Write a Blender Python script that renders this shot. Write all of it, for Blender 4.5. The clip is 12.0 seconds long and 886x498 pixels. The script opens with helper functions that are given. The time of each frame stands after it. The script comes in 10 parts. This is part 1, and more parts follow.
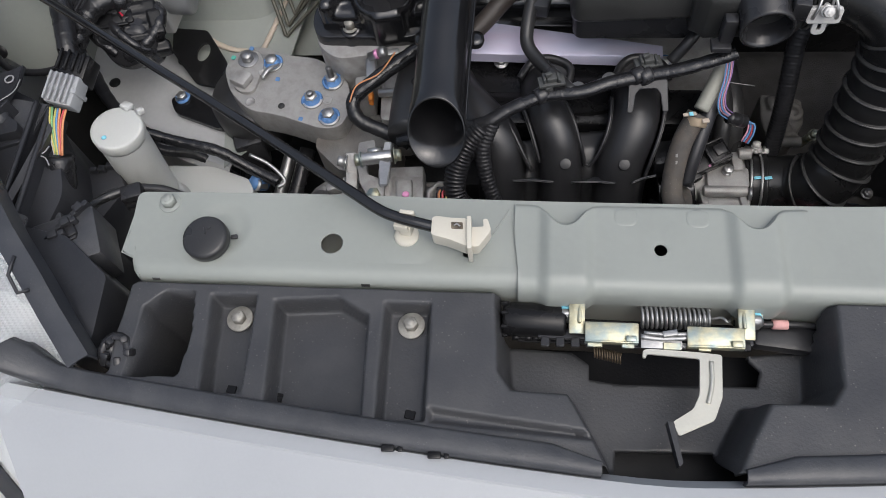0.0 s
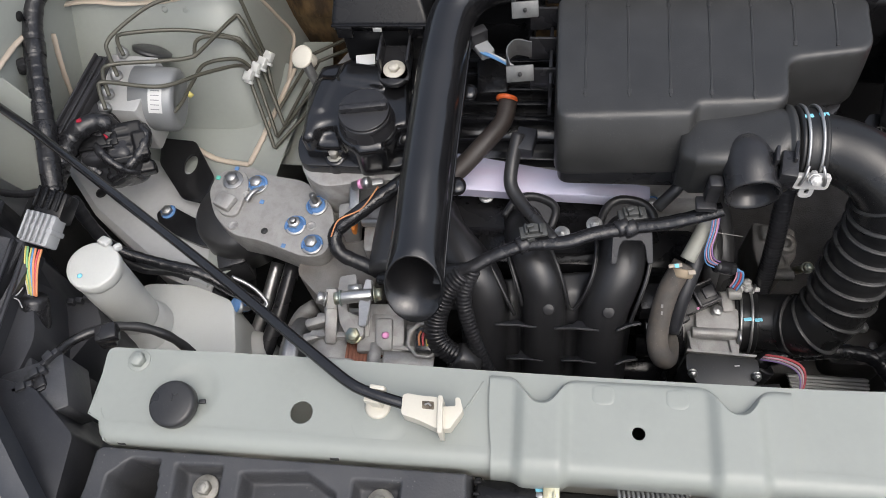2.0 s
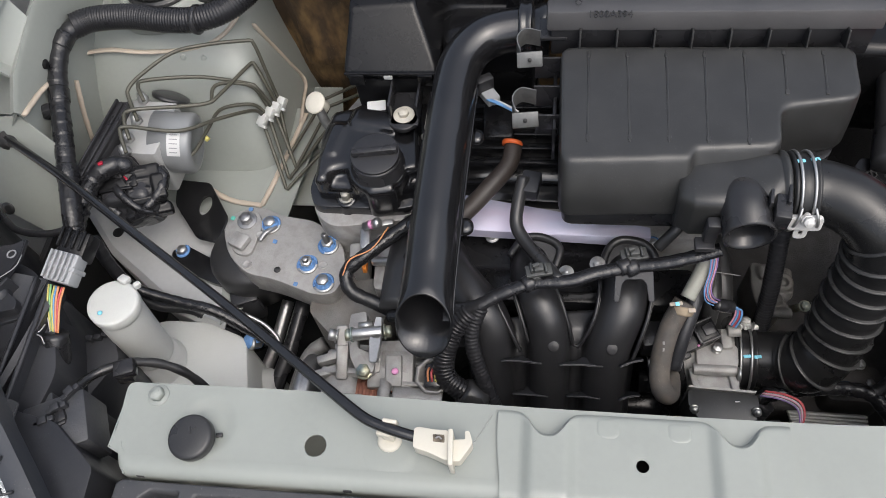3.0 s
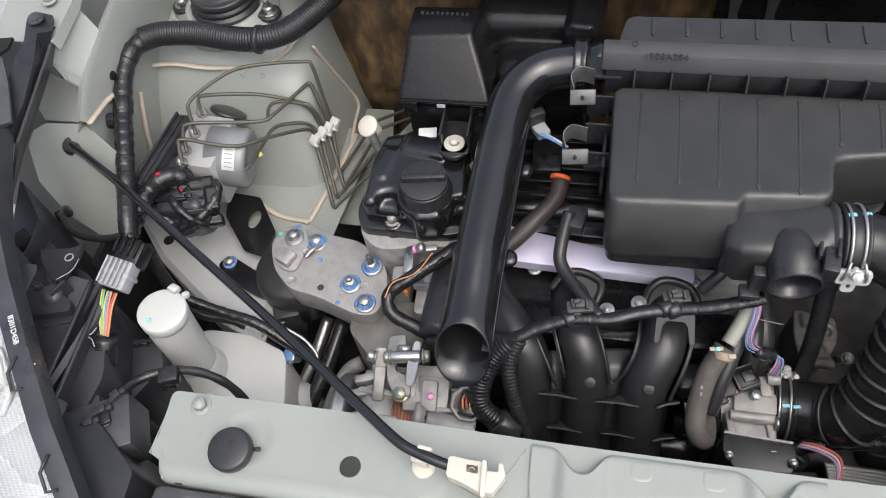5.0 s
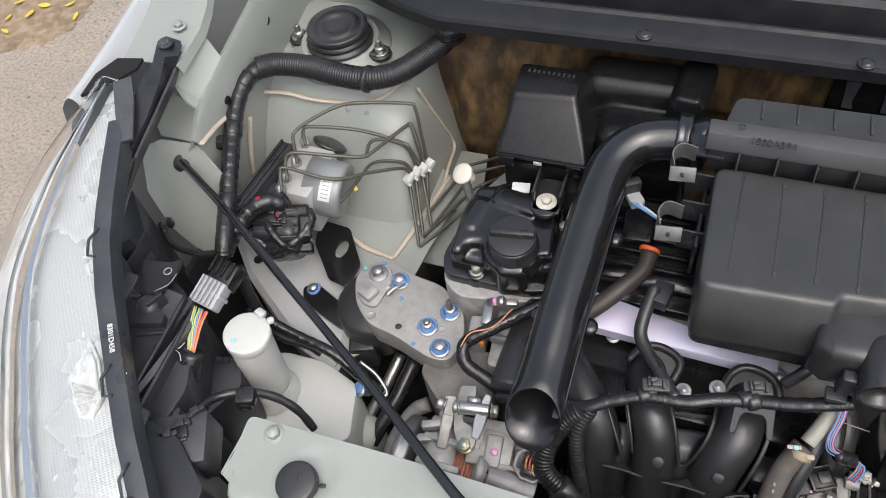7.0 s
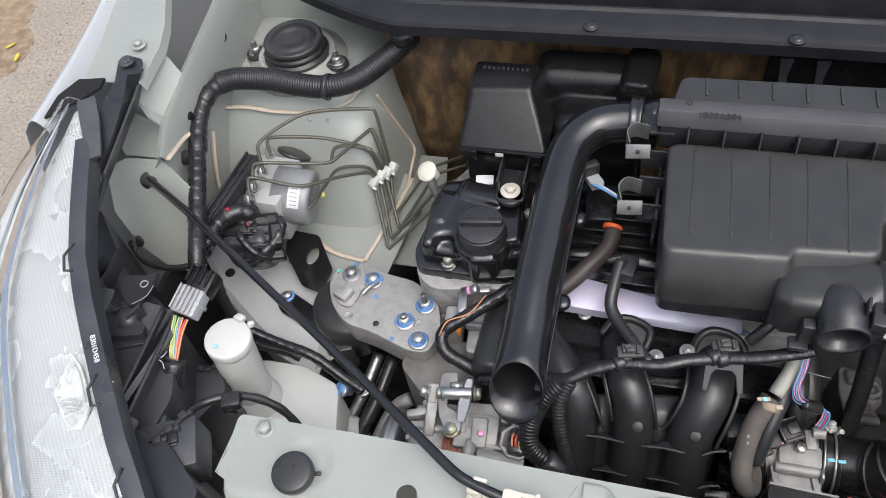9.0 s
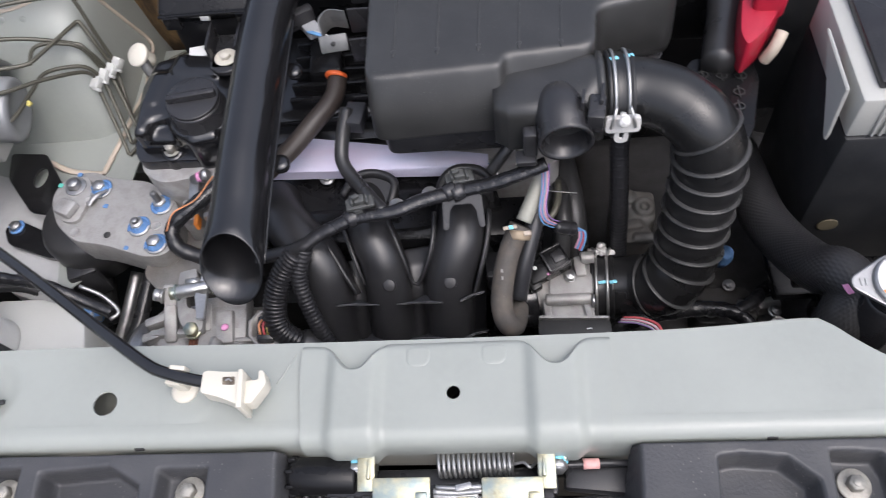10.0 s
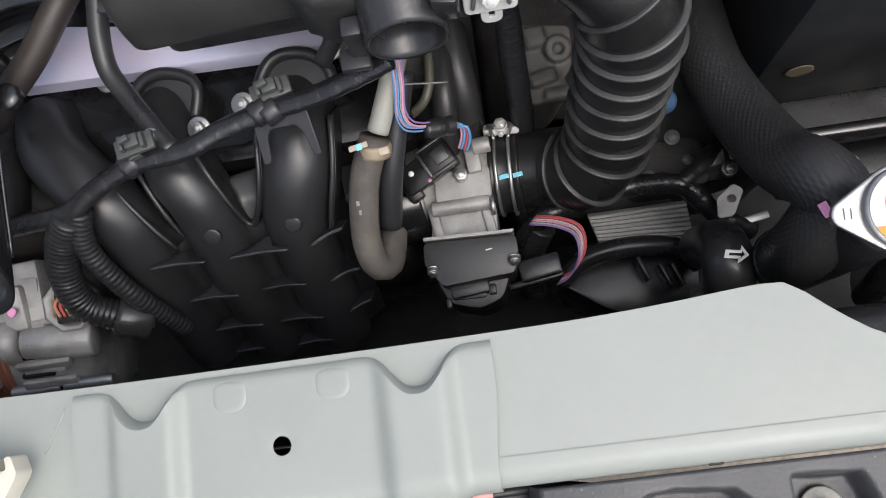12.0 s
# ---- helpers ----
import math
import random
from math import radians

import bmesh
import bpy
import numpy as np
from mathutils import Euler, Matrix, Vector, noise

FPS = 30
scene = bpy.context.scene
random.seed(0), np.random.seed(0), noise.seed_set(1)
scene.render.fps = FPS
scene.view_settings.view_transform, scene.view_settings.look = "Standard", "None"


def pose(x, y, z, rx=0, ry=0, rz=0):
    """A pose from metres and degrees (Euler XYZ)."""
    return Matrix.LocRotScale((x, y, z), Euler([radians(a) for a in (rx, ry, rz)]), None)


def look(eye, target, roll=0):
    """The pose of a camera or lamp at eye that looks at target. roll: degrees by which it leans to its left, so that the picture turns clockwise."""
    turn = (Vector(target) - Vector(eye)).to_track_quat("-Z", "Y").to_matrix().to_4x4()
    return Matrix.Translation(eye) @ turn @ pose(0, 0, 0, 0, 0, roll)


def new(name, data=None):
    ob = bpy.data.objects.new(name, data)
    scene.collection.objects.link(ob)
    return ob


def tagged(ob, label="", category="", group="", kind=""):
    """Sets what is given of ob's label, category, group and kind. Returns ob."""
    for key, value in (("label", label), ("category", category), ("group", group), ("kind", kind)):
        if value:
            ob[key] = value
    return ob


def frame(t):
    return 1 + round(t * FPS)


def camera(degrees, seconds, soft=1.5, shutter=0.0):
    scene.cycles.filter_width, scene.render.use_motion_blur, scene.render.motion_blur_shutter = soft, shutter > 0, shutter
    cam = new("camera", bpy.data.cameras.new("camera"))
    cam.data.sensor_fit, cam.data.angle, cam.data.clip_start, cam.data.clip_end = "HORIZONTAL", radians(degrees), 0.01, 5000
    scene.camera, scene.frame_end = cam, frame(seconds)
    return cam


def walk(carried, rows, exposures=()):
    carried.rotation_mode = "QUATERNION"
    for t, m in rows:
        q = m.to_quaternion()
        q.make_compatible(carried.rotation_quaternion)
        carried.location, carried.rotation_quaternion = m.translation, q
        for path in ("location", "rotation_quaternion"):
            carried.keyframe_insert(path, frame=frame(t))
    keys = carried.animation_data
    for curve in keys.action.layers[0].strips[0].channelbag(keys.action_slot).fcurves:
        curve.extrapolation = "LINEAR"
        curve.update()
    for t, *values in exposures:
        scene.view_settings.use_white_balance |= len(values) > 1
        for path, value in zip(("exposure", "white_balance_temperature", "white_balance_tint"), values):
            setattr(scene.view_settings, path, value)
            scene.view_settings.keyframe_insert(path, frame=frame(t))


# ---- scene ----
cam = camera(60.1, 12.0, 0.1, 0.15)
PATH = [
    (0, (-0.105, -0.282, 1.372), (-0.331, 0.59, -0.413), -11.5),
    (0.5, (-0.059, -0.264, 1.361), (-0.33, 0.554, -0.443), -13.0),
    (1, (-0.023, -0.222, 1.356), (-0.284, 0.582, -0.457), -13.0),
    (1.5, (-0.08, -0.172, 1.388), (-0.333, 0.686, -0.401), -12.2),
    (2, (-0.081, -0.163, 1.41), (-0.335, 0.761, -0.346), -11.4),
    (2.5, (-0.09, -0.159, 1.409), (-0.346, 0.805, -0.325), -11.0),
    (3, (-0.085, -0.177, 1.435), (-0.345, 0.835, -0.271), -10.5),
    (3.2, (-0.075, -0.178, 1.438), (-0.337, 0.851, -0.257), -10.3),
    (4.8, (-0.092, -0.191, 1.449), (-0.404, 0.861, -0.222), -10.2),
    (5, (-0.093, -0.173, 1.451), (-0.446, 0.864, -0.223), -10.7),
    (5.5, (-0.115, -0.142, 1.456), (-0.566, 0.874, -0.206), -11.2),
    (6, (-0.122, -0.131, 1.472), (-0.627, 0.891, -0.172), -11.0),
    (6.5, (-0.122, -0.14, 1.478), (-0.654, 0.895, -0.148), -11.0),
    (7, (-0.109, -0.153, 1.48), (-0.65, 0.884, -0.142), -11.2),
    (7.2, (-0.09, -0.173, 1.466), (-0.623, 0.868, -0.157), -11.2),
    (9, (-0.115, -0.205, 1.481), (-0.554, 0.919, -0.114), -10.4),
    (9.5, (-0.04, -0.206, 1.426), (-0.427, 0.888, -0.203), -11.3),
    (10, (0.05, -0.196, 1.346), (-0.135, 0.815, -0.37), -11.6),
    (10.5, (0.112, -0.165, 1.33), (0.108, 0.747, -0.45), -10.9),
    (10.8, (0.14, -0.151, 1.33), (0.218, 0.688, -0.484), -11.2),
    (11, (0.125, -0.116, 1.311), (0.19, 0.668, -0.527), -12.9),
    (11.2, (0.13, -0.051, 1.276), (0.121, 0.581, -0.622), -18.5),
    (11.5, (0.143, 0.016, 1.221), (0.017, 0.509, -0.713), -27.8),
    (11.6, (0.151, 0.022, 1.204), (-0.02, 0.485, -0.734), -32.5),
    (12, (0.137, 0.016, 1.214), (-0.04, 0.386, -0.744), -33.5),
]
walk(cam, [(t, look(eye, target, roll)) for t, eye, target, roll in PATH], [
    (0.0, -0.50, 6330, 10), (0.6, -0.58, 6330, 10), (1.5, -0.15, 6430, 10), (3.0, -0.17, 6450, 10), (5.0, 0.03, 6480, 10), (5.5, 0.13, 6500, 10), (6.5, 0.06, 6500, 10),
    (7.2, 0.06, 6500, 10), (9.0, 0.09, 6340, 10), (9.5, 0.07, 6180, 14), (10.0, 0.09, 6220, 14), (10.5, 0.06, 6270, 14), (11.2, 0.05, 6300, 13), (12.0, -0.02, 6400, 10)])

# ---- light: bright overcast day ----
SKY, SUN, SUN_HEIGHT, SUN_TURN = 0.23, 1.3, 62.0, 140.0
world = bpy.data.worlds.new("overcast_sky")
scene.world = world
world.use_nodes = True
wn, wl = world.node_tree.nodes, world.node_tree.links
sky = wn.new("ShaderNodeTexSky")
sky.sky_type, sky.sun_disc = "NISHITA", False
sky.sun_elevation, sky.sun_rotation = radians(SUN_HEIGHT), radians(SUN_TURN)
sky.air_density, sky.dust_density, sky.ozone_density = 1.0, 5.0, 1.0
soft_sky = wn.new("ShaderNodeHueSaturation")
soft_sky.inputs["Saturation"].default_value = 0.6
wl.new(sky.outputs[0], soft_sky.inputs["Color"])
wl.new(soft_sky.outputs[0], wn["Background"].inputs["Color"])
wn["Background"].inputs["Strength"].default_value = SKY
lamp = bpy.data.lights.new("sun", "SUN")
lamp.energy, lamp.angle, lamp.color = SUN, radians(72), (1.0, 0.985, 0.965)
sun = new("sun", lamp)
a, e = radians(SUN_TURN), radians(SUN_HEIGHT)
sun.matrix_world = look((0, 0, 6), Vector((0, 0, 6)) - Vector((math.sin(a) * math.cos(e), math.cos(a) * math.cos(e), math.sin(e))))


# ---- materials ----
def surface(name, color, rough=0.5, metal=0.0, vary=0.12, coarse=14.0, fine=420.0, bump=0.1, dust=0.0, dust_color=(0.32, 0.31, 0.29),
            coat=0.0, transmission=0.0, tone=None, tone_amount=0.0, tone_scale=25.0, spec=0.5, stretch=(1, 1, 1), rough_vary=0.12, film_share=1.0, speck_size=430.0):
    """A surface with wear at two scales: broad tone changes, fine grain in colour, gloss and relief, and specks of dust."""
    m = bpy.data.materials.new(name)
    m.use_nodes = True
    n, l = m.node_tree.nodes, m.node_tree.links
    b = n["Principled BSDF"]
    b.inputs["Metallic"].default_value = metal
    b.inputs["IOR"].default_value = 1.48
    b.inputs["Specular IOR Level"].default_value = spec
    b.inputs["Coat Weight"].default_value = coat
    b.inputs["Transmission Weight"].default_value = transmission
    co = n.new("ShaderNodeTexCoord")
    mp = n.new("ShaderNodeMapping")
    mp.inputs["Scale"].default_value = stretch
    info = n.new("ShaderNodeObjectInfo")
    shift = n.new("ShaderNodeVectorMath")
    shift.operation = "ADD"
    l.new(co.outputs["Object"], shift.inputs[0])
    l.new(info.outputs["Random"], shift.inputs[1])
    l.new(shift.outputs[0], mp.inputs["Vector"])

    def noise_tex(scale, detail):
        t = n.new("ShaderNodeTexNoise")
        t.inputs["Scale"].default_value, t.inputs["Detail"].default_value = scale, detail
        l.new(mp.outputs[0], t.inputs["Vector"])
        return t.outputs["Fac"]

    def ramp(source, lo, hi, out_lo, out_hi):
        r = n.new("ShaderNodeMapRange")
        for key, value in (("From Min", lo), ("From Max", hi), ("To Min", out_lo), ("To Max", out_hi)):
            r.inputs[key].default_value = value
        l.new(source, r.inputs["Value"])
        return r.outputs[0]

    def mix(fac, one, two):
        x = n.new("ShaderNodeMix")
        x.data_type = "RGBA"
        l.new(fac, x.inputs["Factor"])
        for value, socket in ((one, x.inputs["A"]), (two, x.inputs["B"])):
            if isinstance(value, tuple):
                socket.default_value = (*value, 1)
            else:
                l.new(value, socket)
        return x.outputs["Result"]

    broad, grain = noise_tex(coarse, 4), noise_tex(fine, 3)
    dark, light = (tuple(min(1, c * k) for c in color) for k in (1 - vary, 1 + vary))
    out = mix(ramp(broad, 0.3, 0.7, 0, 1), dark, light)
    out = mix(ramp(grain, 0.35, 0.75, 0, 0.35), out, tuple(min(1, c * (1 + 1.6 * vary)) for c in color))
    if tone:
        out = mix(ramp(noise_tex(tone_scale, 5), 0.42, 0.66, 0, tone_amount), out, tone)
    rough_out = ramp(broad, 0.3, 0.7, max(0.03, rough - rough_vary), min(1, rough + rough_vary))
    if dust:
        film = noise_tex(38, 8)
        speck = n.new("ShaderNodeTexVoronoi")
        speck.inputs["Scale"].default_value = speck_size
        l.new(mp.outputs[0], speck.inputs["Vector"])
        spots = ramp(speck.outputs["Distance"], 0.20, 0.06, 0, 1)
        gate = ramp(noise_tex(40, 3), 0.46, 0.66, 0, 1)
        both = n.new("ShaderNodeMath")
        both.operation = "MULTIPLY"
        l.new(spots, both.inputs[0])
        l.new(gate, both.inputs[1])
        most = n.new("ShaderNodeMath")
        most.operation, most.use_clamp = "MAXIMUM", True
        l.new(ramp(film, 0.40, 0.85, 0, dust * film_share), most.inputs[0])
        scaled = n.new("ShaderNodeMath")
        scaled.operation = "MULTIPLY"
        scaled.inputs[1].default_value = min(0.55, dust * 5)
        l.new(both.outputs[0], scaled.inputs[0])
        l.new(scaled.outputs[0], most.inputs[1])
        out = mix(most.outputs[0], out, dust_color)
    l.new(out, b.inputs["Base Color"])
    l.new(rough_out, b.inputs["Roughness"])
    if bump:
        relief = n.new("ShaderNodeBump")
        relief.inputs["Strength"].default_value, relief.inputs["Distance"].default_value = bump, 0.0008
        l.new(grain, relief.inputs["Height"])
        l.new(relief.outputs[0], b.inputs["Normal"])
    return m


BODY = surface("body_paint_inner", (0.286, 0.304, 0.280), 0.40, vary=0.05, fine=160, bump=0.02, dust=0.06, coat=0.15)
WHITE = surface("body_paint_white", (0.40, 0.415, 0.43), 0.42, vary=0.03, bump=0.01, dust=0.02, coat=0.2)
BLACK = surface("black_plastic_satin", (0.022, 0.022, 0.024), 0.27, vary=0.25, bump=0.12, dust=0.03, spec=0.5)
GLOSSY = surface("black_plastic_glossy", (0.009, 0.009, 0.010), 0.20, vary=0.25, bump=0.05, dust=0.02, spec=0.85, rough_vary=0.06)
MOUNT_ALU = surface("sand_cast_aluminium", (0.35, 0.343, 0.330), 0.55, 0.35, vary=0.10, coarse=60, fine=800, bump=0.55, dust=0.1, tone=(0.25, 0.24, 0.225), tone_amount=0.5, tone_scale=120)
RAIL_PAINT = surface("pale_rail_paint", (0.43, 0.435, 0.435), 0.42, vary=0.08, fine=160, bump=0.03, dust=0.08)
GREY_PLASTIC = surface("dark_grey_plastic", (0.043, 0.045, 0.051), 0.40, vary=0.18, bump=0.35, dust=0.18, dust_color=(0.22, 0.215, 0.20), spec=0.55)
BOX_PLASTIC = surface("charcoal_plastic", (0.0255, 0.0255, 0.0250), 0.36, vary=0.10, fine=900, bump=0.18, dust=0.055, dust_color=(0.30, 0.30, 0.29), spec=0.65, rough_vary=0.05, film_share=0.9, speck_size=360)
COVER_PLASTIC = surface("dusty_cover_plastic", (0.045, 0.046, 0.050), 0.42, vary=0.12, bump=0.35, dust=0.30, dust_color=(0.26, 0.25, 0.22), spec=0.55, film_share=0.3, speck_size=240)
FLANGE_PLASTIC = surface("lamp_flange_plastic", (0.034, 0.037, 0.044), 0.34, vary=0.15, bump=0.15, dust=0.08)
LAMP_BLACK = surface("housing_black_plastic", (0.024, 0.025, 0.029), 0.38, vary=0.18, bump=0.12, dust=0.04)
RUBBER = surface("black_rubber", (0.024, 0.024, 0.025), 0.33, vary=0.2, bump=0.1, dust=0.04, spec=0.6)
LOOM = surface("black_corrugated_sleeve", (0.018, 0.018, 0.020), 0.32, vary=0.2, bump=0.08, dust=0.015, spec=0.4)
TAPE = surface("black_wrapped_tape", (0.013, 0.013, 0.0145), 0.26, vary=0.25, fine=300, bump=0.6, dust=0.02, spec=0.6)
HOSE_OLD = surface("dusty_rubber_hose", (0.060, 0.054, 0.049), 0.7, vary=0.45, tone=(0.12, 0.10, 0.08), tone_amount=0.7, tone_scale=60, bump=0.25, dust=0.15)
ALU = surface("cast_aluminium", (0.36, 0.355, 0.345), 0.55, 0.45, vary=0.28, coarse=40, fine=1100, bump=0.35, dust=0.12, tone=(0.22, 0.20, 0.18), tone_amount=0.45, tone_scale=70)
ALU_DARK = surface("dirty_cast_aluminium", (0.22, 0.213, 0.20), 0.6, 0.4, vary=0.3, coarse=35, fine=700, bump=0.5, dust=0.12, tone=(0.12, 0.09, 0.07), tone_amount=0.5)
ALU_CLEAN = surface("machined_aluminium", (0.55, 0.55, 0.54), 0.36, 0.85, vary=0.1, bump=0.2)
ZINC = surface("zinc_plated_steel", (0.46, 0.46, 0.455), 0.40, 0.9, vary=0.15, bump=0.15)
GOLD_ZINC = surface("yellow_zinc_steel", (0.42, 0.40, 0.28), 0.40, 0.7, vary=0.35, coarse=70, tone=(0.24, 0.32, 0.34), tone_amount=0.8, tone_scale=90, bump=0.2, dust=0.08)
COOLER_ALU = surface("bare_cooler_aluminium", (0.60, 0.59, 0.57), 0.5, 0.2, vary=0.15, bump=0.2, dust=0.1)
CLIP_STEEL = surface("dark_spring_steel", (0.17, 0.17, 0.165), 0.45, 0.6, vary=0.25, coarse=80, bump=0.2)
DULL = surface("dusty_plated_bolt", (0.30, 0.29, 0.26), 0.55, 0.45, vary=0.3, coarse=120, bump=0.3, dust=0.12)
IRIDESCENT = surface("iridescent_plated_steel", (0.47, 0.48, 0.60), 0.42, 0.35, vary=0.08, tone=(0.56, 0.43, 0.54), tone_amount=0.7, tone_scale=20, stretch=(0.35, 1, 1), bump=0.05)
LEVER = surface("cream_zinc_steel", (0.52, 0.51, 0.45), 0.38, 0.55, vary=0.1, bump=0.1)
STEEL = surface("dull_steel", (0.36, 0.36, 0.36), 0.42, 0.85, vary=0.2, bump=0.2)
PIPE_GREEN = surface("olive_coated_pipe", (0.085, 0.082, 0.065), 0.38, 0.2, vary=0.15, bump=0.08)
BLUE = surface("blue_marking_paint", (0.10, 0.21, 0.42), 0.55, vary=0.35, coarse=60, bump=0.2)
CYAN = surface("light_blue_marking_paint", (0.25, 0.65, 0.80), 0.55, vary=0.2)
PINK = surface("pink_marking_paint", (0.72, 0.30, 0.52), 0.6, vary=0.3)
PINK_SLEEVE = surface("pink_sleeve", (0.72, 0.40, 0.38), 0.6, vary=0.1)
COPPER = surface("copper_windings", (0.24, 0.10, 0.065), 0.5, 0.5, vary=0.3, bump=0.3)
COPPER_BOLT = surface("copper_bolt", (0.55, 0.20, 0.10), 0.4, 0.6, vary=0.2)
MILK = surface("translucent_white_plastic", (0.54, 0.55, 0.525), 0.52, vary=0.05, bump=0.06, dust=0.04)
MILK_CREAM = surface("cream_nylon", (0.58, 0.55, 0.47), 0.45, vary=0.05, bump=0.05)
BATTERY_WHITE = surface("battery_case_white", (0.40, 0.40, 0.375), 0.4, vary=0.05, bump=0.05, dust=0.05)
HOSE_RUBBER = surface("glossy_hose_rubber", (0.012, 0.012, 0.0125), 0.30, vary=0.2, bump=0.08, dust=0.02, spec=0.55)
RED = surface("red_plastic", (0.36, 0.015, 0.035), 0.4, vary=0.1, bump=0.05)
RED_INK = surface("red_print", (0.75, 0.05, 0.05), 0.5, vary=0.05, bump=0)
WHITE_INK = surface("white_print", (0.75, 0.75, 0.74), 0.5, vary=0.05, bump=0)
PAPER = surface("white_label", (0.58, 0.58, 0.57), 0.5, vary=0.04, bump=0)
ORANGE = surface("orange_print", (0.85, 0.28, 0.04), 0.5, vary=0.05, bump=0)
ORANGE_RING = surface("orange_clip", (0.60, 0.11, 0.025), 0.45, vary=0.1)
GREY_CONNECTOR = surface("grey_connector_plastic", (0.33, 0.34, 0.35), 0.45, vary=0.06, bump=0.06, dust=0.04)
INSULATION = surface("brown_felt_insulation", (0.0468, 0.02808, 0.01404), 0.7, vary=0.55, coarse=16, fine=260, bump=1.0, tone=(0.22, 0.135, 0.055), tone_amount=0.9, tone_scale=45, stretch=(1, 1, 0.4), dust=0.10, dust_color=(0.25, 0.2, 0.14))
DARK = surface("dark_engine_metal", (0.03, 0.03, 0.03), 0.6, 0.2, vary=0.4, coarse=20, bump=0.4, dust=0.05)
SEALANT = surface("cream_seam_sealer", (0.473, 0.405, 0.3298), 0.65, vary=0.12, bump=0.4)
CONCRETE = surface("weathered_concrete", (0.315, 0.272, 0.222), 0.9, vary=0.12, coarse=9, fine=60, bump=1.0, tone=(0.19, 0.16, 0.135), tone_amount=0.75, tone_scale=95)
SOIL = surface("brown_leaf_litter", (0.20, 0.145, 0.09), 0.95, vary=0.35, coarse=9, fine=70, bump=1.0, tone=(0.34, 0.27, 0.19), tone_amount=0.8, tone_scale=30)
LEAF = surface("yellow_fallen_leaf", (0.55, 0.42, 0.05), 0.6, vary=0.3, bump=0.2)
REFLECTOR = surface("lamp_reflector_white", (0.56, 0.57, 0.57), 0.34, 0.15, vary=0.08, coarse=30, tone=(0.30, 0.31, 0.31), tone_amount=0.55, tone_scale=22, stretch=(2.2, 0.8, 1), bump=0.05)
BLACK_DEEP = surface("deep_black_plastic", (0.0075, 0.0075, 0.0082), 0.25, vary=0.3, bump=0.05, dust=0.010, spec=0.30)
COWL_PLASTIC = surface("matt_cowl_plastic", (0.012, 0.0125, 0.015), 0.48, vary=0.15, bump=0.3, dust=0.03, spec=0.35)
RUNNER_PLASTIC = surface("manifold_nylon", (0.017, 0.017, 0.0185), 0.36, vary=0.2, bump=0.08, dust=0.03, spec=0.6, rough_vary=0.06)
# lighter than HOSE_RUBBER: the ridges' highlight put into the colour, plus dust
RIDGE = surface("light_dusty_ridge", (0.030, 0.030, 0.030), 0.36, vary=0.4, coarse=60, bump=0.1, dust=0.12)
FADED = surface("faded_sticker", (0.10, 0.085, 0.055), 0.6, vary=0.3)
BLOCK_ALU = surface("matt_milled_aluminium", (0.42, 0.42, 0.41), 0.5, 0.3, vary=0.1, bump=0.1)
SLEEVE_BLACK = surface("matt_black_sleeve", (0.018, 0.019, 0.021), 0.45, vary=0.25, bump=0.1, dust=0.05, spec=0.4)
CASING = surface("grimy_gearbox_casting", (0.055, 0.052, 0.05), 0.55, 0.2, vary=0.4, coarse=30, fine=500, bump=0.7, dust=0.05, tone=(0.03, 0.027, 0.024), tone_amount=0.7, tone_scale=40)
CHROME = surface("chrome", (0.75, 0.75, 0.76), 0.12, 1.0, vary=0.03, bump=0, rough_vary=0.03)
WIRES = {k: surface(k + "_wire", c, 0.45, vary=0.08, bump=0.05) for k, c in dict(
    red=(0.52, 0.09, 0.10), pink=(0.62, 0.30, 0.38), blue=(0.12, 0.28, 0.52), yellow=(0.52, 0.46, 0.14), green=(0.20, 0.42, 0.20),
    orange=(0.62, 0.26, 0.12), white=(0.50, 0.50, 0.50), grey=(0.35, 0.35, 0.36), purple=(0.24, 0.15, 0.36), black=(0.015, 0.015, 0.016)).items()}


MILK_SHADER = MILK.node_tree.nodes["Principled BSDF"]
MILK_SHADER.inputs["Subsurface Weight"].default_value = 0.6
MILK_SHADER.inputs["Subsurface Scale"].default_value = 0.02
MILK_SHADER.inputs["Subsurface Radius"].default_value = (1.0, 1.0, 0.95)


def glass(name, tint, rough):
    m = bpy.data.materials.new(name)
    m.use_nodes = True
    b = m.node_tree.nodes["Principled BSDF"]
    b.inputs["Base Color"].default_value = (*tint, 1)
    b.inputs["Roughness"].default_value = rough
    b.inputs["Transmission Weight"].default_value = 1.0
    b.inputs["IOR"].default_value = 1.2
    return m


LENS = glass("clear_lamp_lens", (0.96, 0.97, 0.97), 0.03)
SCREEN = surface("dark_windscreen_glass", (0.01, 0.012, 0.013), 0.06, vary=0.1, bump=0, rough_vary=0.02)


# ---- mesh helpers ----
WHERE = {}


def soften(bm, angle):
    limit = radians(angle)
    for f in bm.faces:
        f.smooth = True
    for ed in bm.edges:
        ed.smooth = ed.is_manifold and ed.calc_face_angle(0) < limit


def thing(name, at, label, category, group="", kind=""):
    ob = new(name)
    ob.empty_display_size = 0.02
    ob.location = at
    WHERE[ob.name] = Vector(at)
    return tagged(ob, label, category, group, kind)


def mesh_object(name, bm, material, angle=38):
    soften(bm, angle)
    lo = Vector([min(v.co[k] for v in bm.verts) for k in range(3)])
    hi = Vector([max(v.co[k] for v in bm.verts) for k in range(3)])
    mid = (lo + hi) / 2
    bm.transform(Matrix.Translation(-mid))
    me = bpy.data.meshes.new(name)
    bm.to_mesh(me)
    bm.free()
    me.materials.append(material)
    ob = new(name, me)
    WHERE[ob.name] = mid
    return ob, mid


